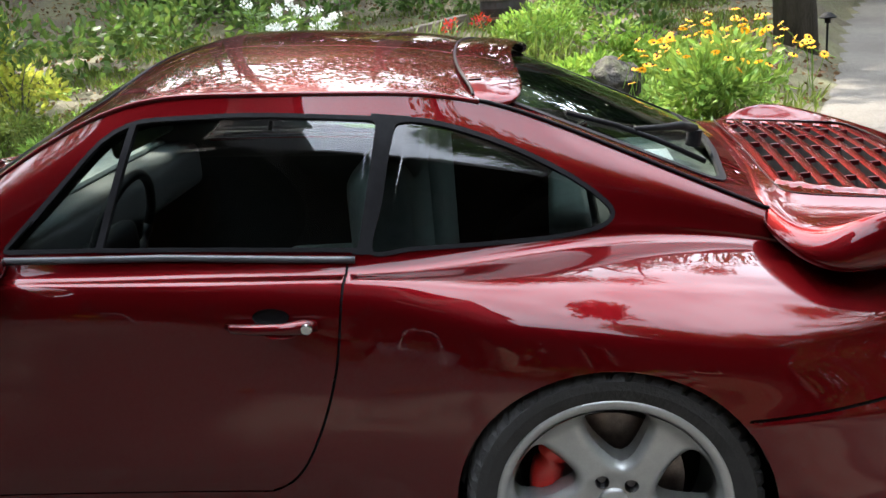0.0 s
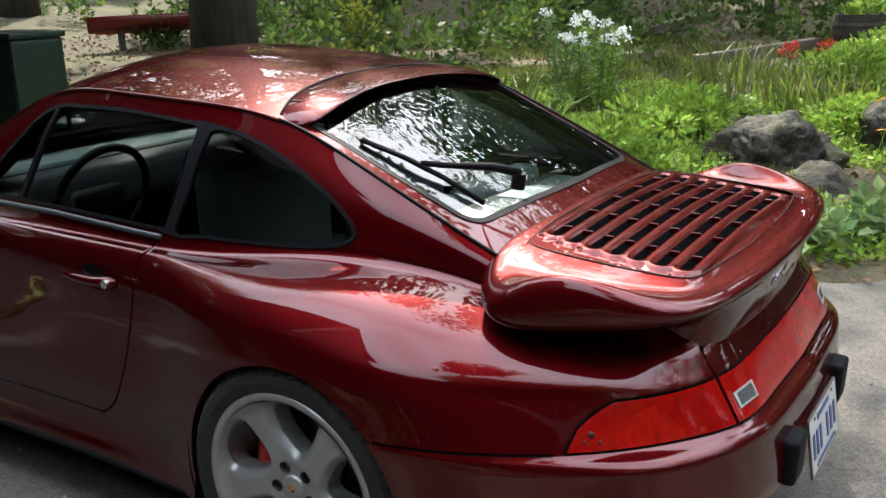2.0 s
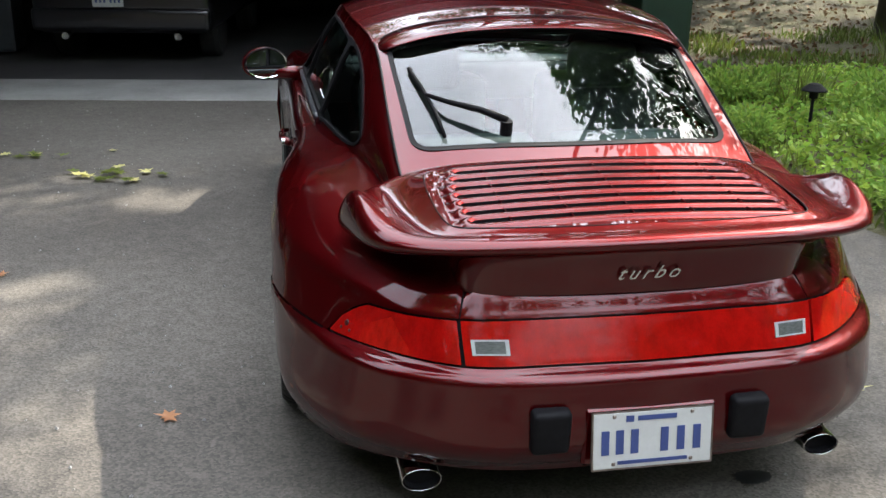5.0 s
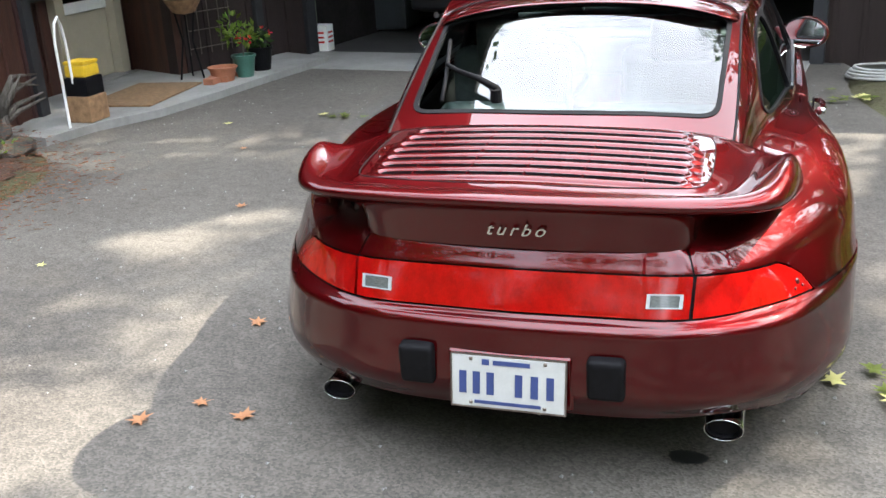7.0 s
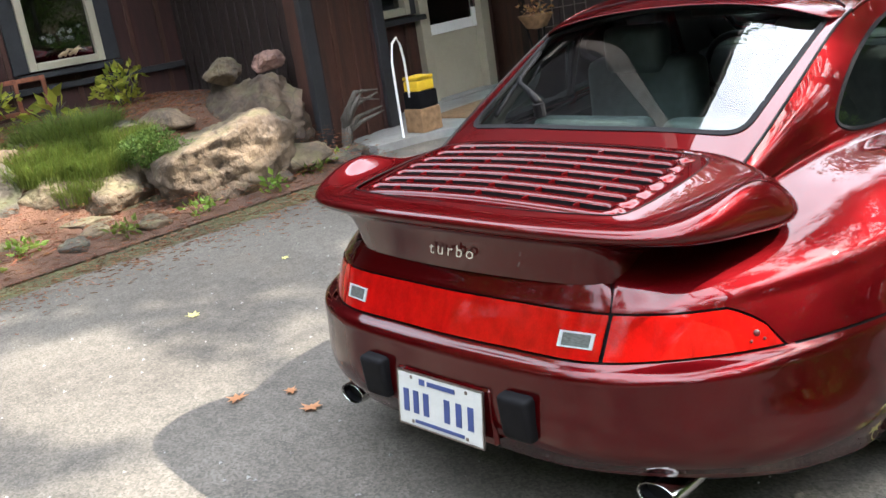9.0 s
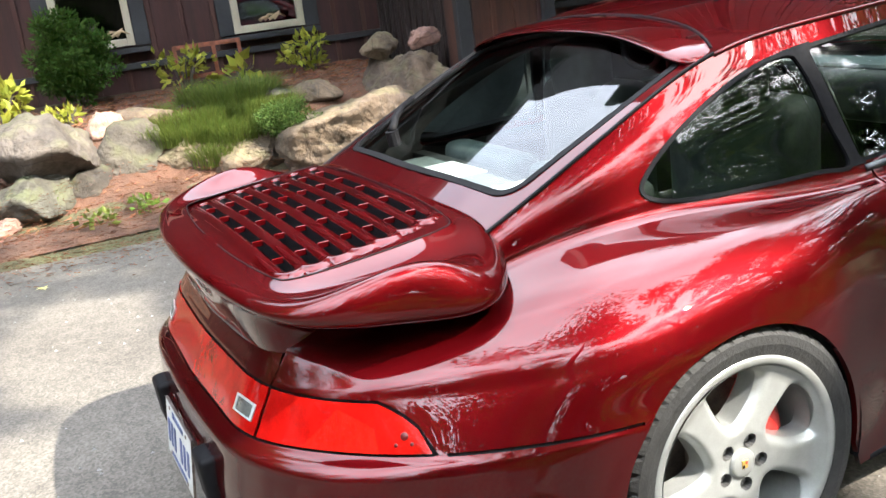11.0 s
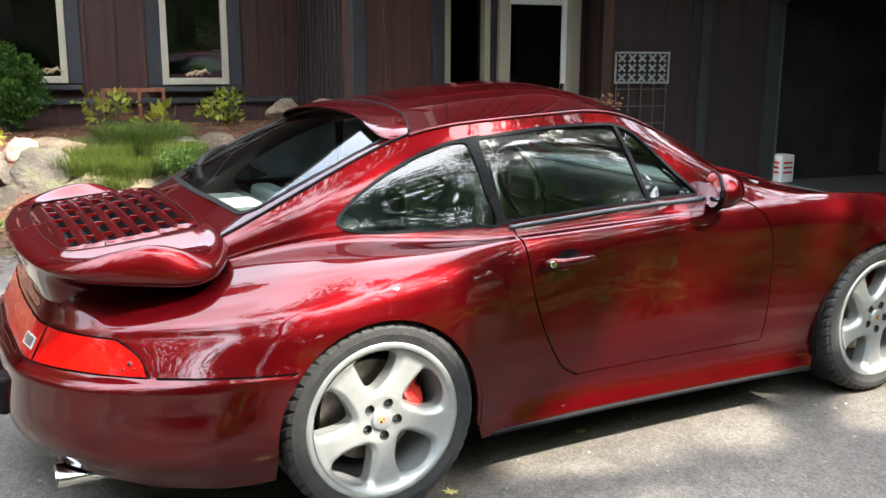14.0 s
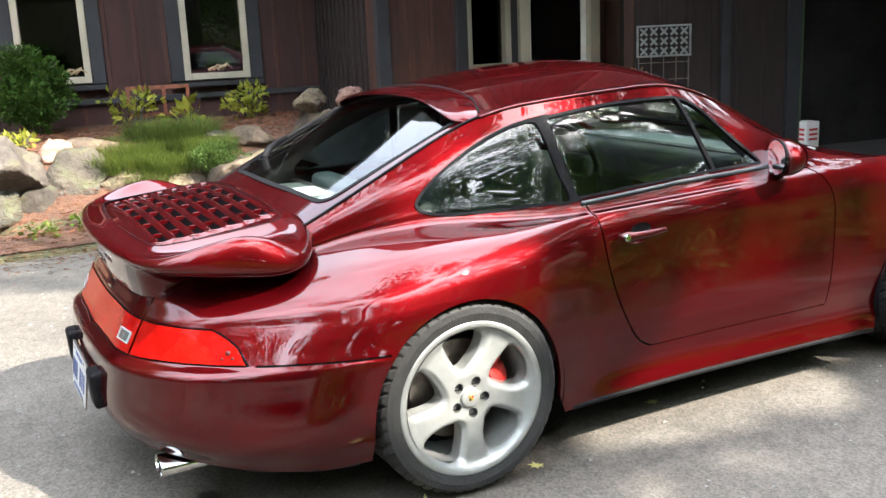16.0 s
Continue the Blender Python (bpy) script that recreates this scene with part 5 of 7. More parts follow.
tilt = Vector((.174, .985, 0))
wa = Vector((-7.6, 1.07, 0)) - tilt * 9.5
wb = Vector((-7.6, 1.07, 0)) + tilt * 1.58
base_s = 9.5
win_open = [(base_s - 1.58, base_s - .86, .98, 2.25), (base_s + .10, base_s + .81, .95, 2.25), (base_s - 4.6, base_s - 3.6, .98, 2.25)]
fr = wall("wall_west", wa.xy, wb.xy, .3, WALL_H, "brown board-and-batten house wall", win_open)
for i, o in enumerate(win_open):
    window("window_%d" % (i + 1), fr, *o, "cream framed window in the brown house wall")
m = fr[1] + fr[2] * base_s - fr[3] * .9
tagged(part("room_back", box_bm((8.5, .1, 2.4), (m.x, m.y, 1.6), rot=fr[4]), ROOM_SHADE), "near-black sheet standing in for the unlit room behind the windows", "wall", kind="structure")
part("skirting_rail", slab_along(fr, base_s - .2, .78, .03, (7.0, .05, .06)), TRIM, fr[0])
ENTRY_A, ENTRY_B = (-4.68, 2.2), (-4.84, 3.16)
w2 = wall("wall_recess", wb.xy, ENTRY_A, .0, WALL_N, "brown board wall, its colour darkened for shade", step=.2, mat=BOARD_SHADED)
w3 = wall("wall_entry", ENTRY_A, ENTRY_B, .0, WALL_N, "brown board-and-batten wall beside the door", step=.24)
for s in (.04, .92):
    part("corner_post", slab_along(w3, s, WALL_N / 2, .03, (.13, .06, WALL_N)), TRIM, w3[0], "charcoal corner board")
w4 = wall("wall_alcove", ENTRY_B, (-5.3, 3.3), .0, WALL_N, "brown alcove wall", boards=False)
w5 = wall("wall_door", (-5.3, 3.3), (-5.42, 5.25), .0, WALL_N, "brown wall with a cream entrance door", [(.78, 1.78, .05, 2.09), (.12, .66, .95, 2.2)], step=.24)
w6 = wall("wall_porch", (-5.42, 5.25), (-4.66, 4.9), .0, WALL_N, "brown porch wall", boards=False)
w7 = wall("wall_lattice", (-4.66, 4.9), (-4.02, 6.62), .0, WALL_N, "brown wall, its colour darkened for shade, with a white lattice panel", step=.27, mat=BOARD_SHADED)
window("window_4", w5, .12, .66, .95, 2.2, "small cream framed window beside the door")
door_t = thing("door_1", "cream entrance door with a tall dark glass pane", "door", kind="structure")
part("leaf", slab_along(w5, 1.28, 1, -.05, (.86, .05, 1.90)), CREAM, door_t)
part("leaf_frame", merge(slab_along(w5, .90, 1.29, -.03, (.10, .06, 1.18)), slab_along(w5, 1.66, 1.29, -.03, (.10, .06, 1.18)), slab_along(w5, 1.28, .75, -.028, (.66, .06, .10)), slab_along(w5, 1.28, 1.84, -.028, (.66, .06, .08))), WHITE, door_t, "white glazing frame")
part("glass", slab_along(w5, 1.28, 1.3, -.015, (.66, .01, 1.0), 0), PANE, door_t)
# black sheet just behind the glass, painted in place of the hallway's darkness
part("glass_backing", slab_along(w5, 1.28, 1.3, -.021, (.66, .006, 1.0), 0), ROOM_SHADE, door_t)
for s in (.82, 1.74):
    part("jamb", slab_along(w5, s, 1.09, .03, (.13, .10, 2.1)), CREAM, door_t, "cream door jamb")
part("threshold", slab_along(w5, 1.28, .04, .06, (1.05, .22, .06)), CONCRETE, door_t)
part("handle", slab_along(w5, 1.62, .94, .02, (.03, .06, .10), .01), CHROME, door_t)
w5m = w5[1] + w5[2] * 1.0 - w5[3] * 1.2
tagged(part("hall_back", box_bm((2.6, .1, 3), (w5m.x, w5m.y, 1.5), rot=w5[4]), ROOM_SHADE), "near-black sheet standing in for the unlit hallway behind the door", "wall", kind="structure")
# white pierced panel and wire trellis below it
# white paint lowered to grey: the panel's shade is in the colour
LATTICE = material("shaded_white_paint", (.25, .25, .24), .7, 0, .2, 12)
lat = thing("lattice_panel", "white pierced lattice panel, greyed in colour for shade, hung on the dark wall", "trellis")
for i in range(5):
    for j in range(3):
        s, z = .19 + i * .105, 1.075 + j * .095
        for r in (45, -45):
            _, a, d, out, rot = w7
            mm = a + d * s + out * .045
            part("lattice_petal", box_bm((.10, .012, .022), (0, 0, 0), .004, rot=rot @ Matrix.Rotation(radians(r), 3, "Y")), LATTICE, lat).matrix_basis = Matrix.Translation((mm.x, mm.y, z))
for z in (1.025, 1.32):
    part("lattice_rail", slab_along(w7, .40, z, .045, (.55, .014, .02)), LATTICE, lat)
for s in (.125, .675):
    part("lattice_rail", slab_along(w7, s, 1.172, .045, (.02, .014, .315)), LATTICE, lat)
tre = thing("wire_trellis", "thin grey wire trellis below the lattice panel", "trellis")
for i in range(5):
    part("wire", slab_along(w7, .14 + i * .13, .62, .04, (.008, .008, .8), 0), STEEL, tre)
for j in range(5):
    part("wire", slab_along(w7, .40, .28 + j * .17, .046, (.54, .008, .008), 0), STEEL, tre)
part("corner_board", slab_along(w7, 1.78, WALL_N / 2, .03, (.14, .06, WALL_N)), TRIM, w7[0], "charcoal corner board")
part("brace", slab_along(w7, 1.05, WALL_N / 2, .03, (.10, .06, WALL_N)), TRIM, w7[0])

# garage
gl, gr = Vector((-4.02, 6.62, 0)), Vector((1.12, 5.95, 0))
w8 = wall("wall_garage", (1.12, 5.95), (2.15, 5.815), -.05, 3.1, "brown board-and-batten wall beside the garage, its colour darkened for shade", step=.24, mat=BOARD_SHADED)
part("door_jamb", slab_along(w8, .0, 1.2, .03, (.12, .10, 2.5)), TRIM, w8[0])
gd = (gr - gl).normalized()
gout = Vector((gd.y, -gd.x, 0))
grot = Matrix.Rotation(math.atan2(gd.y, gd.x), 3, "Z")
gm = (gl + gr) / 2
tagged(part("wall_lintel", box_bm(((gr - gl).length, .14, .8), (gm.x, gm.y + .07, 2.7), rot=grot), BOARD), "brown boards above the garage opening", "wall", kind="structure")
gj = part("trim_garage", box_bm((.035, .14, 2.3), (gl.x + .02, gl.y - .02, 1.15), .006, rot=grot), material("greenish_jamb", (.075, .105, .065), .6, 0, .1, 4))
tagged(gj, "grey-green garage door jamb", "trim", kind="structure")
for a, b in ((gl + gd * .02, gl + gd * .95), (gr - gd * .02, gr - gd * .95)):
    p0, p1 = Vector((a.x, a.y - .03, 1.86)), Vector((b.x, b.y - .03, 2.34))
    bar = part("corner_brace", box_bm(((p1 - p0).length, .10, .14), (0, 0, 0), .005), BOARD_SHADED)
    tagged(bar, "dark slanted corner board of the garage opening", "trim", kind="structure")
    bar.matrix_basis = Matrix.Translation((p0 + p1) / 2) @ (p1 - p0).to_track_quat("X", "Z").to_matrix().to_4x4()
gc = gm - gout * 3.2
# floor concrete blackened in colour to stand for the unlit interior
tagged(part("floor", box_bm(((gr - gl).length + .4, 6.6, .10), (gc.x, gc.y, -.052), rot=grot), material("shaded_concrete", (.028, .027, .026), .85, 0, .3, 2)), "concrete garage floor, coloured near-black for the shade inside", "floor", kind="structure")
ap = gm + gout * .46
tagged(part("pavement", box_bm(((gr - gl).length - .1, .98, .10), (ap.x, ap.y, -.044), .006, rot=grot), CONCRETE), "pale concrete apron before the garage", "pavement", kind="structure")
bk = gm - gout * 6.4
tagged(part("wall_garage_back", box_bm(((gr - gl).length + .6, .12, 3.2), (bk.x, bk.y, 1.55), rot=grot), GARAGE_SHADE), "garage back wall, coloured near-black for shade", "wall", kind="structure")
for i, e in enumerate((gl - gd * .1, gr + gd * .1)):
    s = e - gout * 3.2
    tagged(part("wall_garage_side", box_bm((.12, 6.3, 3.2), (s.x, s.y, 1.55), rot=grot), GARAGE_SHADE), "garage side wall, coloured near-black for shade", "wall", kind="structure")
tagged(part("ceiling", box_bm(((gr - gl).length + .6, 6.6, .1), (gc.x, gc.y, 3.15), rot=grot), GARAGE_SHADE), "garage ceiling, coloured near-black for shade", "ceiling", kind="structure")
# unseen eaves over the house front; the 3.16 m slab is added for shade
tagged(part("ceiling_eaves", merge(box_bm((5.4, 12.5, .12), (-8.85, -3.3, WALL_H + .06), rot=Matrix.Rotation(radians(-10), 3, "Z")), box_bm((6.0, 6.6, .12), (-5.75, 5.0, WALL_N + .07)), box_bm((5.5, 6.2, .12), (-5.95, 4.6, 3.16)), box_bm((9.5, 8.7, .12), (-.6, 9.25, 3.18))), TRIM), "dark soffit boards under the roof edge, with an unseen slab added for shade", "eaves", kind="structure")
# added out of view: keeps a bright sky streak off the rear window
tagged(part("wall_gable", box_bm((6.0, .14, 3.9), (-5.75, 1.75, 5.15), .004), BOARD_SHADED), "unseen dark wall added above the lower roof to block reflected sky", "wall", kind="structure")
# roof slopes behind the eaves
for nm, vs_r in (("roof", [(-7.6, -9.3, 4.58), (-5.6, 2.0, 4.58), (-10.6, 3.2, 6.3), (-12.6, -8.5, 6.3)]), ("roof", [(-2.75, 1.7, 7.16), (-2.75, 8.3, 7.16), (-7.5, 8.3, 9.0), (-7.5, 1.7, 9.0)]), ("roof", [(-5.3, 5.65, 3.26), (4.1, 5.65, 3.26), (4.1, 9.6, 5.6), (-5.3, 9.6, 5.6)])):
    rv = [Vector(v) for v in vs_r]
    tagged(raw(nm, [tuple(v) for v in rv] + [(v.x, v.y, v.z - .12) for v in rv], [(0, 1, 2, 3), (7, 6, 5, 4), (0, 4, 5, 1), (1, 5, 6, 2), (2, 6, 7, 3), (3, 7, 4, 0)], TRIM), "dark shingled roof slope of the house", "roof", kind="structure")
# doorstep slab with a bowed edge
step_line = [(-4.9, 2.55), (-4.24, 2.42), (-4.16, 2.9), (-3.92, 3.4), (-3.80, 4.1), (-3.72, 4.8), (-3.62, 5.5), (-3.56, 5.95), (-4.3, 6.3), (-5.35, 5.2), (-5.28, 3.4), (-4.86, 3.2)]
bm = bmesh.new()
f = bm.faces.new([bm.verts.new((*p, .06)) for p in step_line])
r = bmesh.ops.extrude_face_region(bm, geom=[f])
bmesh.ops.translate(bm, vec=(0, 0, -.11), verts=[v for v in r["geom"] if isinstance(v, bmesh.types.BMVert)])
bmesh.ops.recalc_face_normals(bm, faces=bm.faces)
tagged(part("pavement", bm, CONCRETE), "pale concrete doorstep along the house", "pavement", kind="structure")

# ---------------------------------------------------------------- things by the door and the garage


def gh(x, y):
    return float(ground_height(np.array([x]), np.array([y]))[0])


mat_t = tagged(part("door_mat", box_bm((.62, 1.0, .015), (-4.42, 3.95, .068), .004, rot=Matrix.Rotation(radians(6), 3, "Z")), JUTE), "brown coir mat on the doorstep", "door mat")


def pot(name, at, r, h, mat, label):
    p = thing(name, label, "plant pot", at=at)
    part("body", lathe_bm([(0, 0), (r * .72, 0), (r * .95, h * .9), (r * 1.05, h * .9), (r * 1.05, h), (r * .9, h), (r * .85, h * .8), (0, h * .78)], 28, "z"), mat, p, smooth=False)
    return p


def leaf_quads(centres, dirs, length, width, rng, curl=.15):
    """Kite-shaped leaves, two faces each."""
    n = len(centres)
    d = dirs / (np.linalg.norm(dirs, axis=1)[:, None] + 1e-9)
    ref = rng.normal(size=(n, 3))
    s = np.cross(d, ref)
    s /= np.linalg.norm(s, axis=1)[:, None] + 1e-9
    up = np.cross(s, d)
    L = (length * rng.uniform(.6, 1.25, n))[:, None]
    Wd = (width * rng.uniform(.7, 1.2, n))[:, None]
    a = centres
    b = centres + d * L * .45 + s * Wd * .5 + up * L * curl * .4
    c = centres + d * L
    e = centres + d * L * .45 - s * Wd * .5 + up * L * curl * .4
    v = np.stack([a, b, c, e], 1).reshape(-1, 3)
    f = [(4 * i, 4 * i + 1, 4 * i + 2, 4 * i + 3) for i in range(n)]
    return v, f


def bushy(rng, n, centre, radii, shell=.5, lumps=9, lump=.38):
    """Points in an uneven crown: lumps spread through an ellipsoid, leaves at their skins."""
    lc = rng.normal(size=(lumps, 3))
    lc /= np.linalg.norm(lc, axis=1)[:, None]
    lc *= rng.uniform(.25, .85, lumps)[:, None]
    which = rng.integers(0, lumps, n)
    q = rng.normal(size=(n, 3))
    q /= np.linalg.norm(q, axis=1)[:, None]
    rad = lump * rng.uniform(.7, 1.35, lumps)[which] * rng.uniform(shell, 1, n)
    p = lc[which] + q * rad[:, None]
    return np.array(centre) + p * np.array(radii), q


for nm, at, r, h, mt, lb in (("plant_pot", (-4.02, 4.62, .06), .13, .13, TERRA, "terracotta pot on bricks by the door"), ("plant_pot", (-3.92, 4.85, .06), .11, .20, GREENPOT, "green glazed pot with a leafy pepper plant"), ("plant_pot", (-3.93, 5.20, .06), .12, .22, BLACK, "black pot with a red flower")):
    p = pot(nm, at, r, h, mt, lb)
    rng = np.random.default_rng(int(at[1] * 100))
    if mt is not TERRA:
        c, q = bushy(rng, 130, (0, 0, h + (.18 if mt is GREENPOT else .06)), (.20, .20, .18) if mt is GREENPOT else (.1, .1, .08))
        part("stem", tube_bm([(0, 0, h * .7), (.01, .01, h + .25 if mt is GREENPOT else h + .05)], .006, 5), BARK, p)
        v, f = leaf_quads(c, q + (0, 0, .2), .07, .035, rng)
        raw("foliage", v, f, LEAF_LIGHT if mt is GREENPOT else LEAF_DARK, p)
        c, q = bushy(rng, 14, (.02, 0, h + .13), (.09, .09, .05))
        v, f = leaf_quads(c, q, .045, .03, rng)
        raw("blossom", v, f, PETAL_R, p, "red blossoms")
for i, (x, y) in enumerate(((-4.05, 4.55), (-4.0, 4.68), (-4.1, 4.68), (-3.98, 4.95), (-4.05, 5.0))):
    tagged(part("brick", box_bm((.10, .20, .055), (x, y - .06, .0885 - .0), .004, rot=Matrix.Rotation(radians(10 * i), 3, "Z")), TERRA), "loose red brick on the doorstep", "brick", "loose bricks")
std = thing("plant_stand", "black iron plant stand with a dry hanging basket", "plant stand", at=(-4.42, 4.75, .06))
for a in range(3):
    b = 2 * math.pi * a / 3
    part("leg", tube_bm([(.12 * math.cos(b), .12 * math.sin(b), 0), (.05 * math.cos(b), .05 * math.sin(b), .35), (.10 * math.cos(b), .10 * math.sin(b), .62)], .009, 6), BLACK, std)
part("basket", lathe_bm([(0, .58), (.10, .60), (.16, .70), (.17, .72), (.15, .71), (0, .68)], 20, "z"), CARDBOARD, std)
rng = np.random.default_rng(5)
c, q = bushy(rng, 120, (0, 0, .80), (.16, .16, .12))
v, f = leaf_quads(c, q, .05, .02, rng)
raw("dry_foliage", v, f, DRYLEAF, std)
# crate, black tray and yellow box beside the post, with a curved pale handle
cr = thing("tool_stack", "yellow box on a black crate over a brown basket", "storage stack", at=(-4.28, 3.0, .06))
part("basket", box_bm((.21, .23, .20), (0, 0, .10), .015, 2), CARDBOARD, cr)
part("crate", box_bm((.20, .21, .14), (0, 0, .27), .015, 2), BLACK, cr)
part("yellow_box", box_bm((.18, .19, .09), (0, 0, .385), .02, 2), YELLOW, cr)
part("yellow_lid", box_bm((.18, .19, .03), (0, 0, .447), .01, 2), YELLOW, cr)
arc = [(.04, -.19, .0), (.05, -.20, .35), (.04, -.19, .62), (.03, -.15, .76), (.02, -.09, .80), (.0, -.04, .74), (.0, -.02, .60), (.0, -.02, .30)]
tagged(part("hoop", tube_bm(arc, .010, 8), WHITE), "white plastic hoop leaning at the wall", "hoop").matrix_basis = pose(-4.30, 2.92, .06)
# driftwood ornament on the entry wall
rng = np.random.default_rng(8)
dr = thing("driftwood", "twisted brown driftwood root by the wall", "driftwood", at=(-4.52, 2.35, .0))
for i in range(6):
    a = rng.uniform(-.5, 1.4)
    pts = [(0, 0, .18 + .02 * i), (.05, .12 * math.cos(a), .24 + .05 * i), (.08 + .05 * rng.random(), .28 * math.cos(a) + .05, .28 + .16 * math.sin(a) + .04 * i)]
    part("branch", tube_bm(pts, .02, 6, taper=[.035, .02, .006]), BARK, dr, smooth=True)
part("root", tube_bm([(0, -.05, .0), (0, .0, .10), (0, .02, .26)], .05, 8, taper=[.06, .05, .04]), BARK, dr, smooth=True)
# driftwood pieces on the window sills
for k, (y, z) in enumerate(((1.46, 1.055), (-.02, 1.085))):
    sd = thing("driftwood", "small pale driftwood piece on the window sill", "driftwood", "sill driftwood", at=(-7.30 - .17 * (1.46 - y) * .95, y, z))
    for i in range(4):
        part("branch", tube_bm([(0, -.10 + .05 * i, 0), (.01, -.05 + .05 * i, .03 + .02 * (i % 2)), (.0, .02 + .05 * i, .01 + .03 * (i % 3))], .012, 6, taper=[.018, .015, .006]), PALEWOOD, sd, smooth=True)
box_t = thing("carton", "white carton with red print at the garage edge", "box", at=(-3.97, 6.74, 0))
part("body", box_bm((.20, .18, .29), (0, 0, .135), .006), WHITE, box_t)
for z in (.20, .15, .10):
    part("print_bar", box_bm((.13, .004, .022), (0, -.092, z)), CALIPER, box_t)
    part("print_bar", box_bm((.004, .12, .022), (.102, 0, z)), CALIPER, box_t)
bin_t = thing("bin", "grey wheeled bin in the dark garage", "bin", at=(-3.72, 8.4, 0))
part("body", box_bm((.50, .55, .95), (0, 0, .50), .04, 2), material("bin_grey", (.035, .04, .045), .5, 0, .1, 5), bin_t)
part("lid", box_bm((.54, .60, .06), (0, 0, 1.0), .02, 2), BLACK, bin_t)
# dark estate car in the garage
suv = thing("parked_car", "black car parked nose-in inside the dark garage", "car", at=(-2.25, 7.25, 0), rz=-8)
SUVP = material("black_paint", (.012, .012, .014), .3, .2, .1, 100, coat=1.0)
part("body", box_bm((1.78, 3.9, .62), (0, 1.95, .62), .14, 4), SUVP, suv, smooth=True)
part("cabin", box_bm((1.50, 2.6, .62), (0, 1.75, 1.16), .20, 4), SUVP, suv, smooth=True)
part("rear_glass", box_bm((1.20, .03, .36), (0, .435, 1.20), .01), DARKGLASS, suv)
part("bumper", box_bm((1.74, .16, .22), (0, .02, .46), .05, 3), SUVP, suv, smooth=True)
for s in (1, -1):
    part("tail_lamp", box_bm((.22, .06, .16), (s * .70, .02, .80), .02, 2), LENS, suv)
    for y in (.75, 3.1):
        wl = part("wheel", lathe_bm([(0, 0), (.2, 0), (.30, -.01), (.33, -.05), (.33, -.2), (0, -.2)], 32), RUBBER, suv)
        wl.matrix_basis = Matrix.Translation((s * .86, y, .33)) @ Matrix.Diagonal((s, 1, 1, 1))
    part("exhaust", tube_bm([(s * .55, -.06, .30), (s * .55, .2, .30)], .035, 12), CHROME, suv)
pl = part("number_plate", box_bm((.30, .012, .15), (-.10, -.07, .66), .003), PLATE, suv)
for x in (-.11, -.07, -.03, .03, .07, .11):
    part("plate_bar", box_bm((.02, .004, .06), (-.10 + x, -.078, .655)), PLATEBLUE, pl)
# garden hose coil and bins to the garage's far side
hose = thing("hose_coil", "coiled grey garden hose on the ground", "hose", at=(1.55, 5.15, .02))
for i in range(4):
    ring = [((.25 - .02 * i) * math.cos(a) + .012 * math.sin(3 * a + i), (.22 - .02 * i) * math.sin(a), .015 + .02 * i) for a in np.linspace(0, 2 * math.pi, 33)]
    part("loop", tube_bm(ring, .013, 7, close=False), material("hose_grey", (.28, .28, .26), .6, 0, .15, 12), hose, smooth=True)
gb = thing("wheeled_bin", "dark green wheeled bin beside the garage wall", "bin", at=(2.92, 6.25, gh(2.92, 6.25)))
part("body", box_bm((.52, .58, .95), (0, 0, .52), .04, 2), material("bin_green", (.010, .028, .015), .5, 0, .15, 5), gb)
part("lid", box_bm((.56, .62, .06), (0, 0, 1.02), .02, 2), material("bin_lid_green", (.010, .025, .015), .5, 0, .15, 5), gb)
cn = thing("canoe", "small dark red canoe lying among the trees", "canoe", at=(8.75, 10.9, gh(8.75, 10.9) + .28), rz=-30)
for x in (-.6, .6):
    part("stand", box_bm((.06, .30, .34), (x, 0, -.14), .01), BARK, cn)
rings = [[(x * .5, y * w * .7, z * .6) for y, z in ((-.0, 0), (-.30, .08), (-.42, .28), (-.40, .42))] for x, w in ((-2.2, .03), (-1.5, .6), (-.5, 1), (.5, 1), (1.5, .6), (2.2, .03))]
part("keel", box_bm((2.0, .05, .04), (0, 0, .0), .01), CALIPER, cn)
loft("hull", rings, 12, 40, material("canoe_red", (.12, .010, .008), .4, 0, .15, 3), cn)
loft("hull", [[(x, -y, z) for x, y, z in r] for r in rings], 12, 40, bpy.data.materials["canoe_red"], cn)

# ---------------------------------------------------------------- rocks


def rock(name, at, size, mat, label, seed, rough=.28, rz=0.0, group="", sub=3):
    rng = np.random.default_rng(seed)
    bm = bmesh.new()
    bmesh.ops.create_icosphere(bm, subdivisions=sub + 1, radius=1)
    planes = [(Vector(rng.normal(size=3)).normalized(), rng.uniform(.56, .86)) for _ in range(15)]
    off = Vector(rng.uniform(-50, 50, 3))
    for v in bm.verts:
        p = v.co.copy()
        for nrm, dd in planes:
            k = p.dot(nrm)
            if k > dd:
                p -= nrm * (k - dd) * .95
        p *= 1 + rough * (noise.noise(p * 1.3 + off) * .55 + noise.noise(p * 3.4 + off) * .40 - abs(noise.noise(p * 5 + off)) * .35 + noise.noise(p * 9 + off) * .24 + noise.noise(p * 19 + off) * .14)
        v.co = p
    bmesh.ops.scale(bm, vec=(size[0] / 1.48, size[1] / 1.48, size[2] / 1.42), verts=bm.verts)
    ob = part(name, bm, mat, smooth=True)
    ob.matrix_basis = pose(*at, 0, 0, rz)
    return tagged(ob, label, "rock", group)


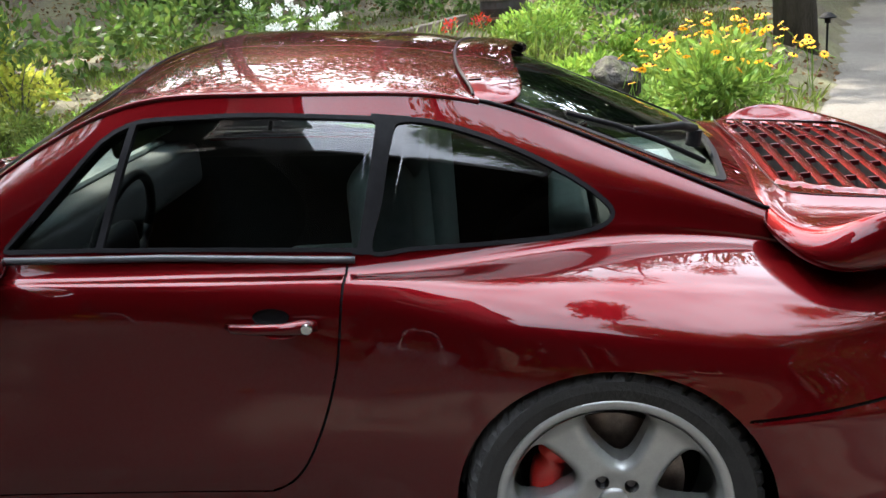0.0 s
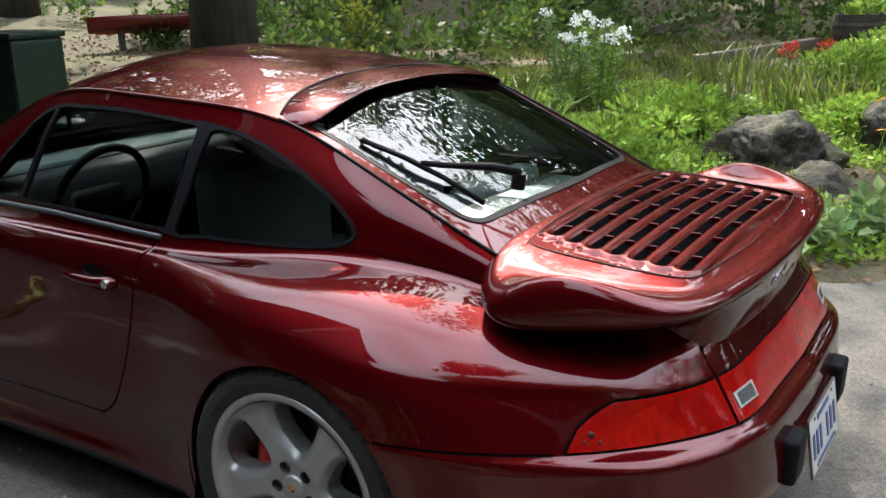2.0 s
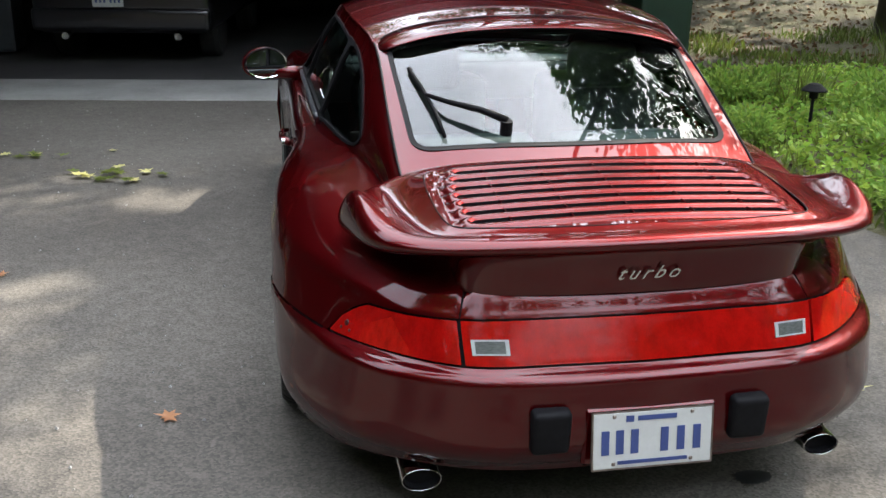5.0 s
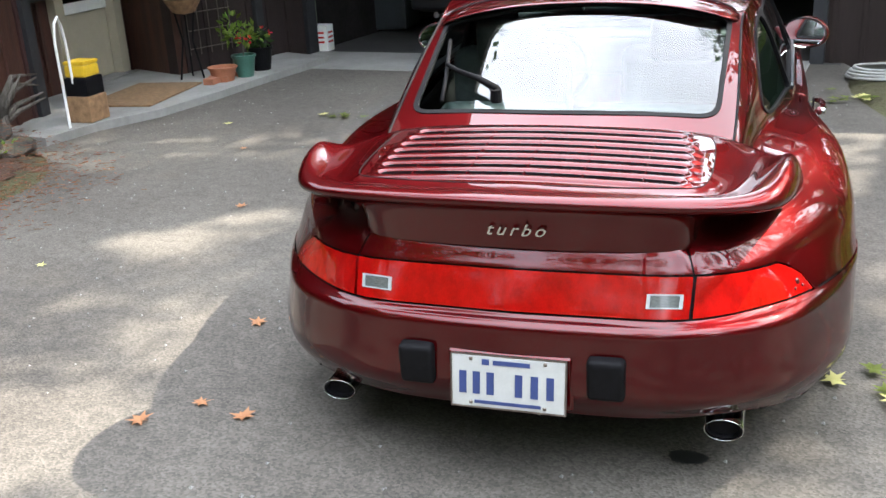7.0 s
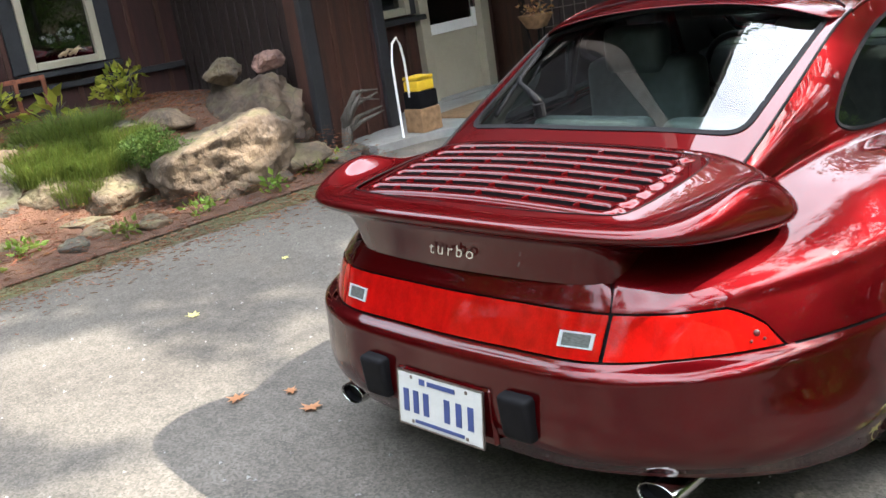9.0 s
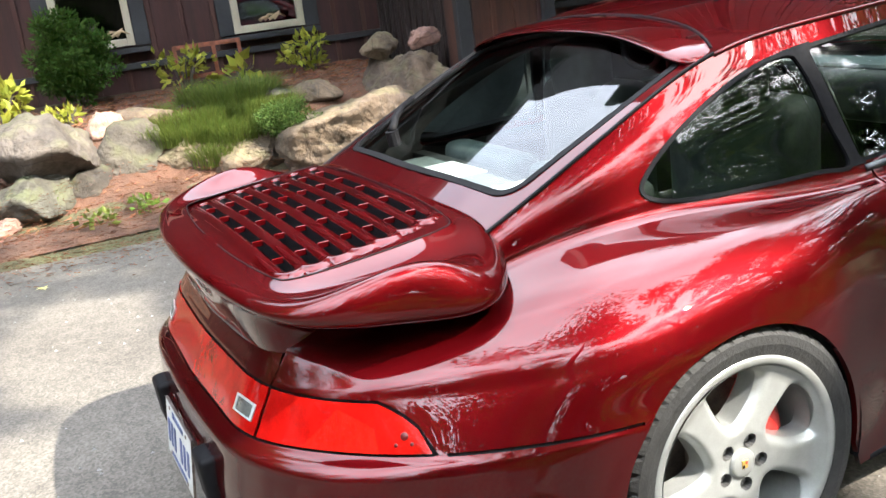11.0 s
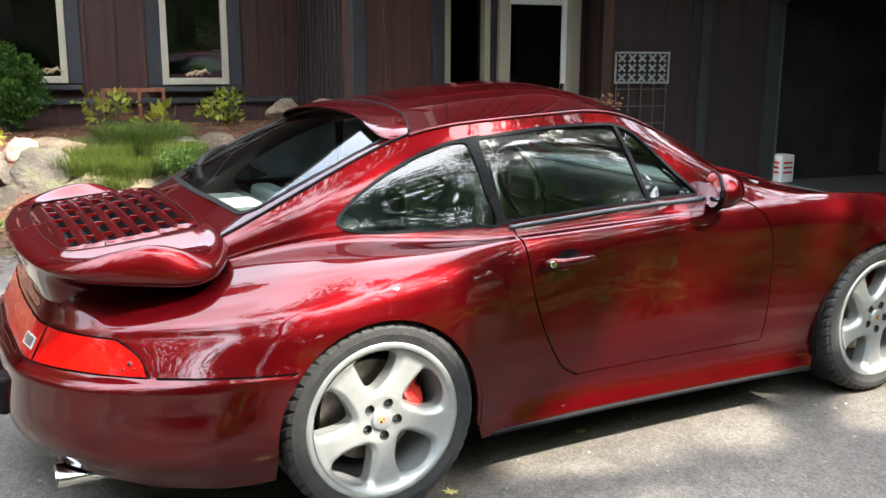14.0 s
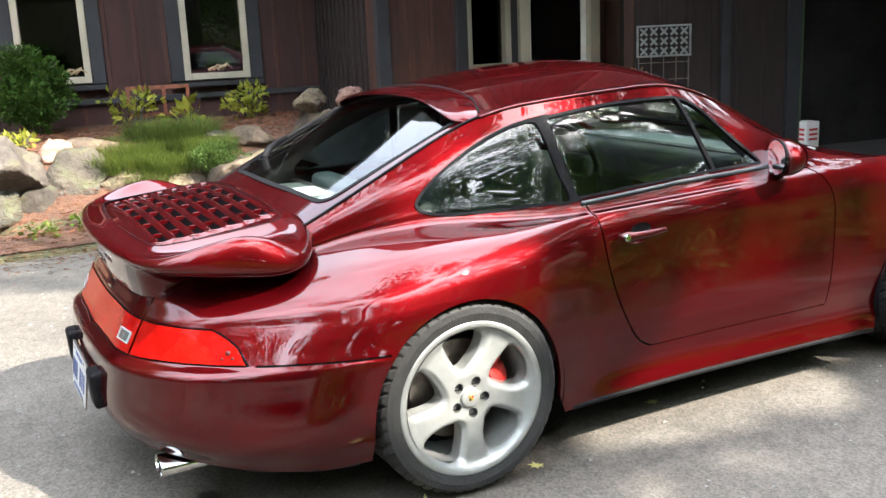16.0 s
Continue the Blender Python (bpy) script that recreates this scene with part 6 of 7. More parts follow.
WALLROCKS = [(-5.04, -.94, .41, .64, .42, STONE), (-5.02, -.38, .27, .42, .40, STONE_DARKER), (-5.32, -1.46, .20, .52, .44, STONE), (-4.82, -1.03, .13, .50, .32, STONE_GREEN), (-5.36, -.24, .53, .38, .20, STONE_TAN), (-5.28, -.50, .50, .22, .19, STONE_PINK),
             (-4.92, -.70, .15, .29, .25, STONE_DARKER), (-4.66, -.12, .06, .26, .12, STONE), (-4.60, .06, .07, .30, .12, STONE_TAN), (-4.86, .06, .24, .42, .30, STONE_TAN), (-4.72, .40, .20, .46, .32, STONE_TAN), (-5.14, -.62, .30, .18, .22, STONE_DARKER),
             (-4.62, -1.32, .05, .22, .14, STONE_PINK)]
for i, (x, y, z, w, h, mt) in enumerate(WALLROCKS):
    rock("stone", (x, y, z), (w * 1.1, w * 1.15, h * 1.12), mt, "rough fieldstone in the low retaining wall", 20 + i, rz=37 * i, group="retaining wall stones")
for i, (x, y) in enumerate(((-5.75, -1.95), (-5.9, -2.5), (-6.1, -3.1), (-6.3, -3.7), (-5.6, -1.75))):
    rock("stone", (x, y, .18), (.5, .55, .42), STONE, "rough fieldstone in the low retaining wall", 60 + i, rz=50 * i, group="retaining wall stones")
rock("boulder", (-4.46, 1.16, .22), (.90, .92, .56), STONE_TAN, "large tan boulder at the bed's end", 41, .24, 20, sub=4)
rock("boulder", (-4.98, 1.85, .38), (.62, .70, .74), STONE_TAN, "tall angular boulder against the house corner", 42, .30, 70, sub=4)
rock("stone", (-5.15, 1.70, .80), (.24, .24, .18), STONE_TAN, "small tan stone lying on the boulder", 43)
rock("stone", (-4.93, 2.02, .83), (.26, .22, .14), STONE_PINK, "small pink stone lying on the boulder", 44)
rock("stone", (-4.38, 1.72, .10), (.40, .46, .24), STONE_TAN, "pale stone at the foot of the boulders", 45)
rock("stone", (-4.30, 2.14, .05), (.22, .42, .10), STONE, "flat stone at the doorstep", 46)
for i, (x, y, z, w, h) in enumerate(((-5.30, .5, .42, .17, .10), (-5.3, .86, .53, .30, .14), (-5.15, 1.14, .52, .30, .16), (-5.6, .2, .52, .22, .10), (-4.1, .35, .03, .22, .12), (-4.12, -.2, .04, .18, .10), (-4.2, 1.45, .05, .2, .14), (-6.0, .9, .56, .2, .1), (-4.35, .05, .05, .16, .1))):
    rock("stone", (x, y, z), (w, w * 1.1, h), STONE if i % 2 else STONE_TAN, "small stone in the mulch bed", 80 + i, rz=60 * i, sub=2)
rock("boulder", (4.45, .25, .13), (.80, .78, .50), STONE_DARK, "dark mossy boulder in the flower bed", 51, .34, 10, sub=4)
rock("boulder", (4.45, 2.85, .20), (1.25, .75, .98), STONE_GREY, "grey lichen-covered boulder among grasses", 52, .20, -35, sub=4)
rock("stone", (2.95, -.02, .10), (.34, .30, .30), STONE_TAN, "brown stone at the edge of the drive", 57)
rock("stone", (3.9, -.25, .10), (.4, .35, .28), STONE_DARK, "small dark stone in the flower bed", 53)
rock("stone", (5.3, -.45, .25), (.5, .4, .45), STONE_DARK, "dark stone behind yellow flowers", 54)

# ---------------------------------------------------------------- plants


def blades(name, at, n, radius, height, width, mat, label, category="plant", seed=0, lean=.55, group="", kind=""):
    """A tuft of long curved blades."""
    rng = np.random.default_rng(seed)
    v, f = [], []
    for i in range(n):
        a, r = rng.uniform(0, 2 * math.pi), radius * math.sqrt(rng.random())
        b = a + rng.normal(0, .8)
        h, w, l = height * rng.uniform(.55, 1.15), width * rng.uniform(.6, 1.2), lean * rng.uniform(.2, 1.2)
        base = np.array((r * math.cos(a), r * math.sin(a), 0))
        dirv, sd = np.array((math.cos(b), math.sin(b), 0)), np.array((-math.sin(b), math.cos(b), 0))
        n0 = len(v)
        for t, ww in ((0, .7), (.35, 1), (.7, .75), (1, .05)):
            c = base + dirv * (l * h * t**2) + np.array((0, 0, h * (t - .28 * l * t**3)))
            v += [c - sd * w * ww / 2, c + sd * w * ww / 2]
        f += [(n0 + 2 * k, n0 + 2 * k + 1, n0 + 2 * k + 3, n0 + 2 * k + 2) for k in range(3)]
    ob = tagged(raw(name, v, f, mat), label, category, group, kind)
    ob.matrix_basis = pose(*at)
    return ob


def leafy(name, at, n, radii, size, mat, label, category="shrub", seed=0, lumps=12, lump=.4, up=.3, stems=6, group=""):
    """A shrub: thin stems and an uneven crown of small leaves."""
    rng = np.random.default_rng(seed)
    s = thing(name, label, category, group, at=at)
    c, q = bushy(rng, n, (0, 0, radii[2] * 1.02), radii, .45, lumps, lump)
    c[:, 2] = np.maximum(c[:, 2], .01)
    v, f = leaf_quads(c, q + (0, 0, up), size, size * .55, rng)
    raw("foliage", v, f, mat, s)
    for i in range(stems):
        a = 2 * math.pi * i / stems
        part("stem", tube_bm([(.02 * math.cos(a), .02 * math.sin(a), -.03), (radii[0] * .3 * math.cos(a), radii[1] * .3 * math.sin(a), radii[2]), (radii[0] * .6 * math.cos(a), radii[1] * .6 * math.sin(a), radii[2] * 1.5)], .008, 5, taper=[.012, .008, .004]), BARK, s)
    return s


# by the house
LEAF_SHRUB = leaf_material("shrub_leaf", (.055, .12, .022))
RUST = material("rusty_iron", (.26, .085, .045), .85, 0, 0, 20, .4, 80, color2=(.13, .048, .028))
leafy("shrub", (-7.05, -.44, .52), 15000, (.41, .42, .47), .044, LEAF_SHRUB, "dense rounded green shrub under the window", seed=1, lumps=110, lump=.2)
leafy("shrub", (-6.95, .48, .53), 150, (.30, .30, .20), .09, LEAF_YELLOW, "low yellow-green shrub by the house wall", seed=2)
leafy("shrub", (-6.85, 1.0, .53), 16, (.20, .20, .11), .20, LEAF_YELLOW, "broad-leaved green plant by the house wall", seed=3)
leafy("shrub", (-6.75, 1.62, .52), 260, (.30, .34, .20), .08, LEAF_YELLOW, "sparse yellow-green shrub by the house wall", seed=4)
leafy("shrub", (-6.2, -1.15, .50), 160, (.25, .25, .2), .10, LEAF_YELLOW, "yellow-green shrub in the mulch bed", seed=6)
leafy("shrub", (-5.62, -.70, .56), 90, (.14, .14, .07), .08, LEAF_YELLOW, "small bright yellow-green plant behind the stones", seed=7)
fr_t = thing("iron_frame", "rusty brown iron frame standing by the wall", "planter frame", at=(-7.1, .76, .50), rz=-10)
for y in (-.30, .06, .30):
    part("upright", box_bm((.035, .035, .44), (0, y, .22), .003), RUST, fr_t)
for z in (.14, .42):
    part("rail", box_bm((.03, .63, .04), (0, 0, z), .003), RUST, fr_t)
for i, (x, y, z, n, r, h) in enumerate(((-5.35, .25, .42, 3600, .48, .20), (-5.05, .05, .36, 2600, .36, .20), (-5.6, .55, .47, 2600, .40, .26), (-4.92, .34, .34, 2400, .34, .20), (-5.2, .62, .44, 2400, .38, .18), (-4.78, .18, .20, 1500, .24, .22))):
    blades("grass_tuft", (x, y, z), n, r, h, .006, GRASS, "soft green grass mound among the stones", "grass", 30 + i, .8, "grass mounds")
leafy("moss_mound", (-4.52, .66, .30), 4200, (.30, .34, .15), .022, LEAF_TREE, "green creeping cushion over the boulder", "ground cover", 35, 20, .3, stems=0)
for i, (x, y) in enumerate(((-4.05, .1), (-4.0, 1.2), (-4.12, 1.7), (-4.35, -.45), (-4.2, -.75), (-4.0, .65), (-4.75, -1.0), (-4.3, 2.0))):
    leafy("weed", (x, y, gh(x, y)), 46, (.12, .14, .06), .06, LEAF_LIGHT if i % 2 else GRASS, "low green weeds at the edge of the drive", "weeds", 90 + i, stems=0, group="edge weeds")

# flower bed on the other side
rud = thing("yellow_flowers", "clump of yellow black-eyed daisies with dark green leaves", "flowers", at=(4.55, -1.15, gh(4.55, -1.15)))
rng = np.random.default_rng(77)
c, q = bushy(rng, 1700, (0, 0, .30), (.62, .72, .30), .3, 30, .36)
c[:, 2] = np.maximum(c[:, 2], .01)
v, f = leaf_quads(c, q + (0, 0, .4), .10, .04, rng)
raw("foliage", v, f, LEAF_LIGHT, rud)
pv, pf = [], []
for k in range(11):
    a = 2 * math.pi * k / 11
    b0 = len(pv)
    d = np.array((math.cos(a), math.sin(a), 0))
    s = np.array((-math.sin(a), math.cos(a), 0))
    pv += [d * .008 - s * .004, d * .022 - s * .008 + (0, 0, .002), d * .038 + (0, 0, -.006), d * .022 + s * .008 + (0, 0, .002), d * .008 + s * .004]
    pf.append((b0, b0 + 1, b0 + 2, b0 + 3, b0 + 4))
petal_me = bpy.data.meshes.new("petals")
petal_me.from_pydata([tuple(p) for p in pv], [], pf)
petal_me.materials.append(PETAL_Y)
eye_bm = lathe_bm([(0, .014), (.007, .012), (.010, .004), (.009, 0)], 8, "z")
eye_me = bpy.data.meshes.new("eye")
eye_bm.to_mesh(eye_me)
eye_me.materials.append(BROWNEYE)
stem_bm = tube_bm([(0, 0, 0), (.01, 0, -.12), (0, .01, -.30)], .003, 4)
stem_me = bpy.data.meshes.new("stem")
stem_bm.to_mesh(stem_me)
stem_me.materials.append(LEAF_LIGHT)
for i in range(95):
    a, r = rng.uniform(0, 2 * math.pi), math.sqrt(rng.random())
    x, y = .60 * r * math.cos(a), .72 * r * math.sin(a)
    z = .42 + .26 * (1 - r * r) + rng.normal(0, .06)
    fl = new("flower", petal_me)
    fl.parent = rud
    fl.matrix_basis = pose(x, y, z, rng.normal(0, 22), rng.normal(0, 22) - 10, rng.uniform(0, 360))
    e = new("eye", eye_me)
    e.parent = fl
    st = new("stem", stem_me)
    st.parent = fl
phx = thing("white_flowers", "tall phlox with white flower heads and pale leaves", "flowers", at=(6.3, 2.4, gh(6.3, 2.4)))
for i in range(26):
    a, r = rng.uniform(0, 2 * math.pi), .34 * math.sqrt(rng.random())
    x, y, h = r * math.cos(a), r * math.sin(a) * 1.2, rng.uniform(.60, .95)
    part("stem", tube_bm([(x * .6, y * .6, 0), (x, y, h * .6), (x * 1.15, y * 1.15, h)], .005, 4), LEAF_LIGHT, phx)
    n = 46
    t = rng.uniform(.10, .95, n)
    c = np.stack([x * (.6 + .5 * t), y * (.6 + .5 * t), h * t], 1)
    q = rng.normal(size=(n, 3)) * (1, 1, .2) + (0, 0, .4)
    v, f = leaf_quads(c, q, .09, .025, rng)
    raw("leaves", v, f, LEAF_BLUE if i % 2 else LEAF_LIGHT, phx)
    if i < 17:
        c, q = bushy(rng, 46, (x * 1.15, y * 1.15, h + .03), (.06, .06, .045), .6, 5, .5)
        v, f = leaf_quads(c, q, .028, .028, rng)
        raw("flower_head", v, f, PETAL_W, phx, "white flower head")
for i, (x, y, n, r, h, w, mt, lb) in enumerate(((3.92, 1.76, 80, .14, .58, .030, LEAF_LIGHT, "arching light green daylily clump"), (5.2, 2.6, 70, .2, .60, .03, GRASS, "arching light green daylily clump"), (3.75, 2.75, 130, .45, .42, .018, GRASS, "upright green iris blades"), (4.6, 3.4, 120, .4, .45, .018, GRASS, "upright green iris blades"),
                                                (7.3, 1.2, 160, .5, .55, .02, GRASS, "tall green grass clump"), (6.6, .3, 160, .5, .5, .02, GRASS, "tall green grass clump"), (6.0, 1.4, 140, .5, .45, .018, GRASS, "tall green grass clump"), (7.8, 2.9, 120, .5, .5, .015, GRASS, "thin pale grass clump"), (5.4, 5.3, 160, .6, .55, .012, GRASS, "thin pale grass clump"), (3.3, 4.3, 120, .35, .4, .016, GRASS, "upright green iris blades"))):
    blades("grass_clump", (x, y, gh(x, y)), n, r, h, w, mt, lb, "grass", 200 + i, .7)
for i, (x, y) in enumerate(((2.75, -.42), (3.0, -.7), (2.95, -.1), (3.35, -.95), (2.85, .25))):
    leafy("hosta", (x, y, gh(x, y)), 150, (.22, .22, .11), .11, LEAF_BLUE, "pale-edged hosta with broad leaves", "plant", 230 + i, up=.2, stems=0, group="hostas")
for i, (x, y, rx, h, mt, sz) in enumerate(((3.7, .9, .45, .22, FERN, .10), (3.3, 1.6, .5, .2, LEAF_LIGHT, .09), (3.0, 2.4, .5, .16, LEAF_LIGHT, .08), (5.2, 1.0, .5, .22, FERN, .11), (6.6, -.6, .6, .28, FERN, .10), (7.6, .2, .6, .28, FERN, .10), (5.6, -.2, .4, .2, FERN, .1), (3.6, 3.4, .6, .16, LEAF_LIGHT, .08), (2.9, 4.4, .6, .18, LEAF_LIGHT, .08), (4.6, 4.3, .5, .2, GRASS, .07),
                                           (2.35, 3.1, .35, .12, LEAF_LIGHT, .07), (2.6, 1.4, .35, .12, LEAF_LIGHT, .07), (8.6, .0, .7, .3, LEAF_LIGHT, .09), (2.1, 4.3, .4, .14, LEAF_LIGHT, .07))):
    leafy("ground_plant", (x, y, gh(x, y)), int(2300 * rx), (rx, rx, h), sz * .72, mt, "low leafy green plants in the flower bed", "ground cover", 250 + i, 14, .35, stems=0, group="bed plants")
leafy("shrub", (8.3, 6.6, gh(8.3, 6.6)), 420, (.35, .35, .45), .10, LEAF_YELLOW, "airy yellow-green shrub at the wood's edge", seed=280)
leafy("shrub", (5.9, 5.0, gh(5.9, 5.0)), 520, (.48, .45, .40), .09, LEAF_YELLOW, "airy yellow-green shrub at the wood's edge", seed=281)
# lamp, stump, timbers, barrel
for i, (x, y) in enumerate(((2.85, 3.15), (7.75, -2.75))):
    lp = thing("path_lamp", "small black path lamp on a stake", "garden lamp", "path lamps", at=(x, y, gh(x, y) - .09 * (1 - i)))
    part("stake", tube_bm([(0, 0, -.05), (0, 0, .36)], .012, 8), BLACK, lp)
    part("shade", lathe_bm([(0, .46), (.04, .45), (.085, .41), (.085, .40), (.03, .405), (.03, .35), (0, .35)], 20, "z"), BLACK, lp)
stp = thing("tree_stump", "sawn tree stump at the edge of the drive", "stump", at=(2.78, .19, gh(2.78, .19) - .02))
bm = lathe_bm([(.25, -.05), (.22, .05), (.205, .23), (.198, .255)], 32, "z")
for v in bm.verts:
    k = 1 + .10 * noise.noise(v.co * 5) + .05 * math.sin(7 * math.atan2(v.co.y, v.co.x))
    v.co.x *= k
    v.co.y *= k
part("bark", bm, BARK, stp, smooth=True)
part("cut_face", lathe_bm([(0, .252), (.195, .248)], 32, "z"), PALEWOOD, stp, "pale sawn top")
for i, (a, b) in enumerate((((9.15, 2.24), (10.5, 1.15)), ((11.2, 4.2), (12.9, 3.2)), ((8.6, 3.3), (9.4, 2.9)))):
    p, q = Vector((*a, gh(*a) + .07)), Vector((*b, gh(*b) + .07))
    bm = box_bm(((q - p).length, .16, .16), (0, 0, 0), .015, 2)
    tb = tagged(part("timber", bm, WOOD_OLD), "weathered grey timber edging a bed", "timber", "edging timbers")
    tb.matrix_basis = Matrix.Translation((p + q) / 2) @ (q - p).to_track_quat("X", "Z").to_matrix().to_4x4()
brl = thing("barrel_planter", "dark half-barrel planter with leafy growth", "planter", at=(10.2, .62, gh(10.2, .62)))
part("barrel_body", lathe_bm([(0, 0), (.26, 0), (.31, .22), (.29, .45), (.26, .45), (.26, .38), (0, .38)], 24, "z"), material("dark_barrel", (.025, .020, .018), .8, 0, .3, 6, .3, 30), brl)
for z, r in ((.10, .29), (.34, .305)):
    part("hoop", lathe_bm([(r, z - .02), (r + .006, z - .02), (r + .006, z + .02), (r, z + .02)], 24, "z", True), STEEL, brl)
c, q = bushy(rng, 260, (0, 0, .5), (.3, .3, .12))
v, f = leaf_quads(c, q + (0, 0, .4), .09, .045, rng)
raw("foliage", v, f, LEAF_LIGHT, brl)
for x, y in ((9.6, 1.25), (9.9, .9), (10.0, .2)):
    leafy("red_flowers", (x, y, gh(x, y)), 60, (.14, .14, .10), .06, PETAL_R, "small orange-red flowers in the bed", "flowers", int(x * 10), stems=3)


def maple_leaf(name, at, size, mat, label, rz, seed):
    rng = np.random.default_rng(seed)
    pts = []
    for k in range(14):
        a = 2 * math.pi * k / 14
        r = size * (.5 if k % 2 else 1) * (1 if abs(math.sin(a / 2)) > .25 else .6) * rng.uniform(.85, 1.1)
        pts.append((r * math.cos(a) * .5, r * math.sin(a) * .5, .004 + .25 * r * rng.random() * .4))
    v = [(0, 0, .003)] + pts
    f = [(0, k + 1, (k + 1) % 14 + 1) for k in range(14)]
    ob = raw(name, v, f, mat)
    ob.matrix_basis = pose(*at, 0, 0, rz)
    return tagged(ob, label, "leaf", "fallen leaves")


for i, (x, y, s, mt) in enumerate(((-1.27, -.89, .09, DRYLEAF), (-1.13, -.74, .07, DRYLEAF), (-.95, -.79, .09, DRYLEAF), (-1.25, -.11, .09, DRYLEAF), (-2.29, -.47, .08, PALELEAF), (-2.07, 1.3, .08, DRYLEAF), (-2.6, .3, .06, PALELEAF), (.82, .26, .06, PALELEAF), (.60, .92, .06, PALELEAF), (-3.2, 3.2, .08, PALELEAF), (-2.7, 2.5, .06, DRYLEAF), (-1.9, 3.6, .07, PALELEAF), (-.6, 4.6, .06, DRYLEAF), (1.35, -1.1, .07, DRYLEAF), (1.55, .2, .06, DRYLEAF), (-3.1, -1.2, .07, PALELEAF))):
    maple_leaf("fallen_leaf", (x, y, 0), s * 1.05, mt, "dry fallen maple leaf on the asphalt", 70 * i, i)
for x, y, n, sp in ((-1.85, 2.95, 16, .16), (1.0, -.2, 7, .10), (1.25, 4.4, 22, .22), (-2.4, 3.5, 6, .10)):
    rng = np.random.default_rng(int(abs(x * 100)))
    for i in range(n):
        maple_leaf("fallen_leaf", (x + rng.normal(0, sp), y + rng.normal(0, sp * .6), .004 + .02 * rng.random()), .11, GRASS if i % 3 else PALELEAF, "yellow-green fallen leaf in a small heap", 50 * i, i + 300)
# oil stain and grit
a = np.linspace(0, 2 * math.pi, 40, endpoint=False)
pts = [(.055 * math.cos(t) * (1 + .25 * noise.noise((math.cos(t) * 2, math.sin(t) * 2, 3))), .036 * math.sin(t) * (1 + .25 * noise.noise((math.cos(t) * 2, math.sin(t) * 2, 9))), 0) for t in a]
oil = tagged(raw("oil_stain", pts, [tuple(range(40))], material("oil_black", (.012, .012, .012), .5, 0, .2, 30)), "black oil stain on the asphalt", "stain", kind="structure")
oil.matrix_basis = pose(.455, -.735, .003)
rng = np.random.default_rng(12)
gv, gf = [], []
for i in range(900):
    x, y, s = rng.uniform(-4, 3), rng.uniform(-3, 5), rng.uniform(.003, .009)
    if not inside(DRIVE, np.array([[x, y]]))[0]:
        continue
    b0 = len(gv)
    gv += [(x - s, y, 0), (x + s * .6, y + s, 0), (x + s * .5, y - s, 0), (x, y, s)]
    gf += [(b0, b0 + 1, b0 + 3), (b0 + 1, b0 + 2, b0 + 3), (b0 + 2, b0, b0 + 3)]
tagged(raw("grit", gv, gf, CONCRETE), "loose pale grit on the asphalt", "gravel", kind="stuff")
# needle litter along the bed's edge
v, f = [], []
for i in range(7000):
    y = rng.uniform(-2.4, 2.3)
    x = np.interp(y, [-2.4, -1.6, 0, 1.6, 2.3], [-4.2, -3.75, -3.62, -3.65, -4.1]) + abs(rng.normal(0, .55)) * rng.choice([-1, -1, -1, .45])
    a, l = rng.uniform(0, math.pi), rng.uniform(.015, .05)
    z = max(gh(x, y) if i % 4 == 0 else .0, 0) + .004 + (.004 if x > -3.7 else .03 * 0)
    if i % 4:
        z = .005 if x > -3.75 else z + max(0, (-3.75 - x)) * .30
    b0 = len(v)
    dx, dy = l * math.cos(a) / 2, l * math.sin(a) / 2
    v += [(x - dx, y - dy, z), (x + dx, y + dy, z), (x + dx + .0035, y + dy + .003, z + .003), (x - dx + .0035, y - dy + .003, z + .003)]
    f.append((b0, b0 + 1, b0 + 2, b0 + 3))
for i in range(9000):
    x, y = rng.uniform(-7.2, -4.15), rng.uniform(-3.2, 2.2)
    a, l = rng.uniform(0, math.pi), rng.uniform(.02, .07)
    z = gh(x, y) + .016 + rng.uniform(0, .012)
    if z < .04:
        continue
    b0 = len(v)
    dx, dy = l * math.cos(a) / 2, l * math.sin(a) / 2
    v += [(x - dx, y - dy, z), (x + dx, y + dy, z + rng.uniform(0, .02)), (x + dx + .004, y + dy + .004, z + .006), (x - dx + .004, y - dy + .004, z + .006)]
    f.append((b0, b0 + 1, b0 + 2, b0 + 3))
tagged(raw("needle_litter", v, f, NEEDLE), "reddish pine needles along the drive's edge", "litter", kind="stuff")
k1, k2 = np.meshgrid(np.linspace(-7.6, -3.85, 70), np.linspace(-8, 2.4, 160), indexing="ij")
mz = ground_height(k1, k2) + .012
mz = np.where(mz < .02, -.03, mz)
tagged(raw("mulch_bed", np.stack([k1.ravel(), k2.ravel(), mz.ravel()], 1), grid_faces(70, 160), MULCH, smooth=True), "reddish-brown needle mulch of the raised bed", "mulch", kind="structure")

# ---------------------------------------------------------------- trees


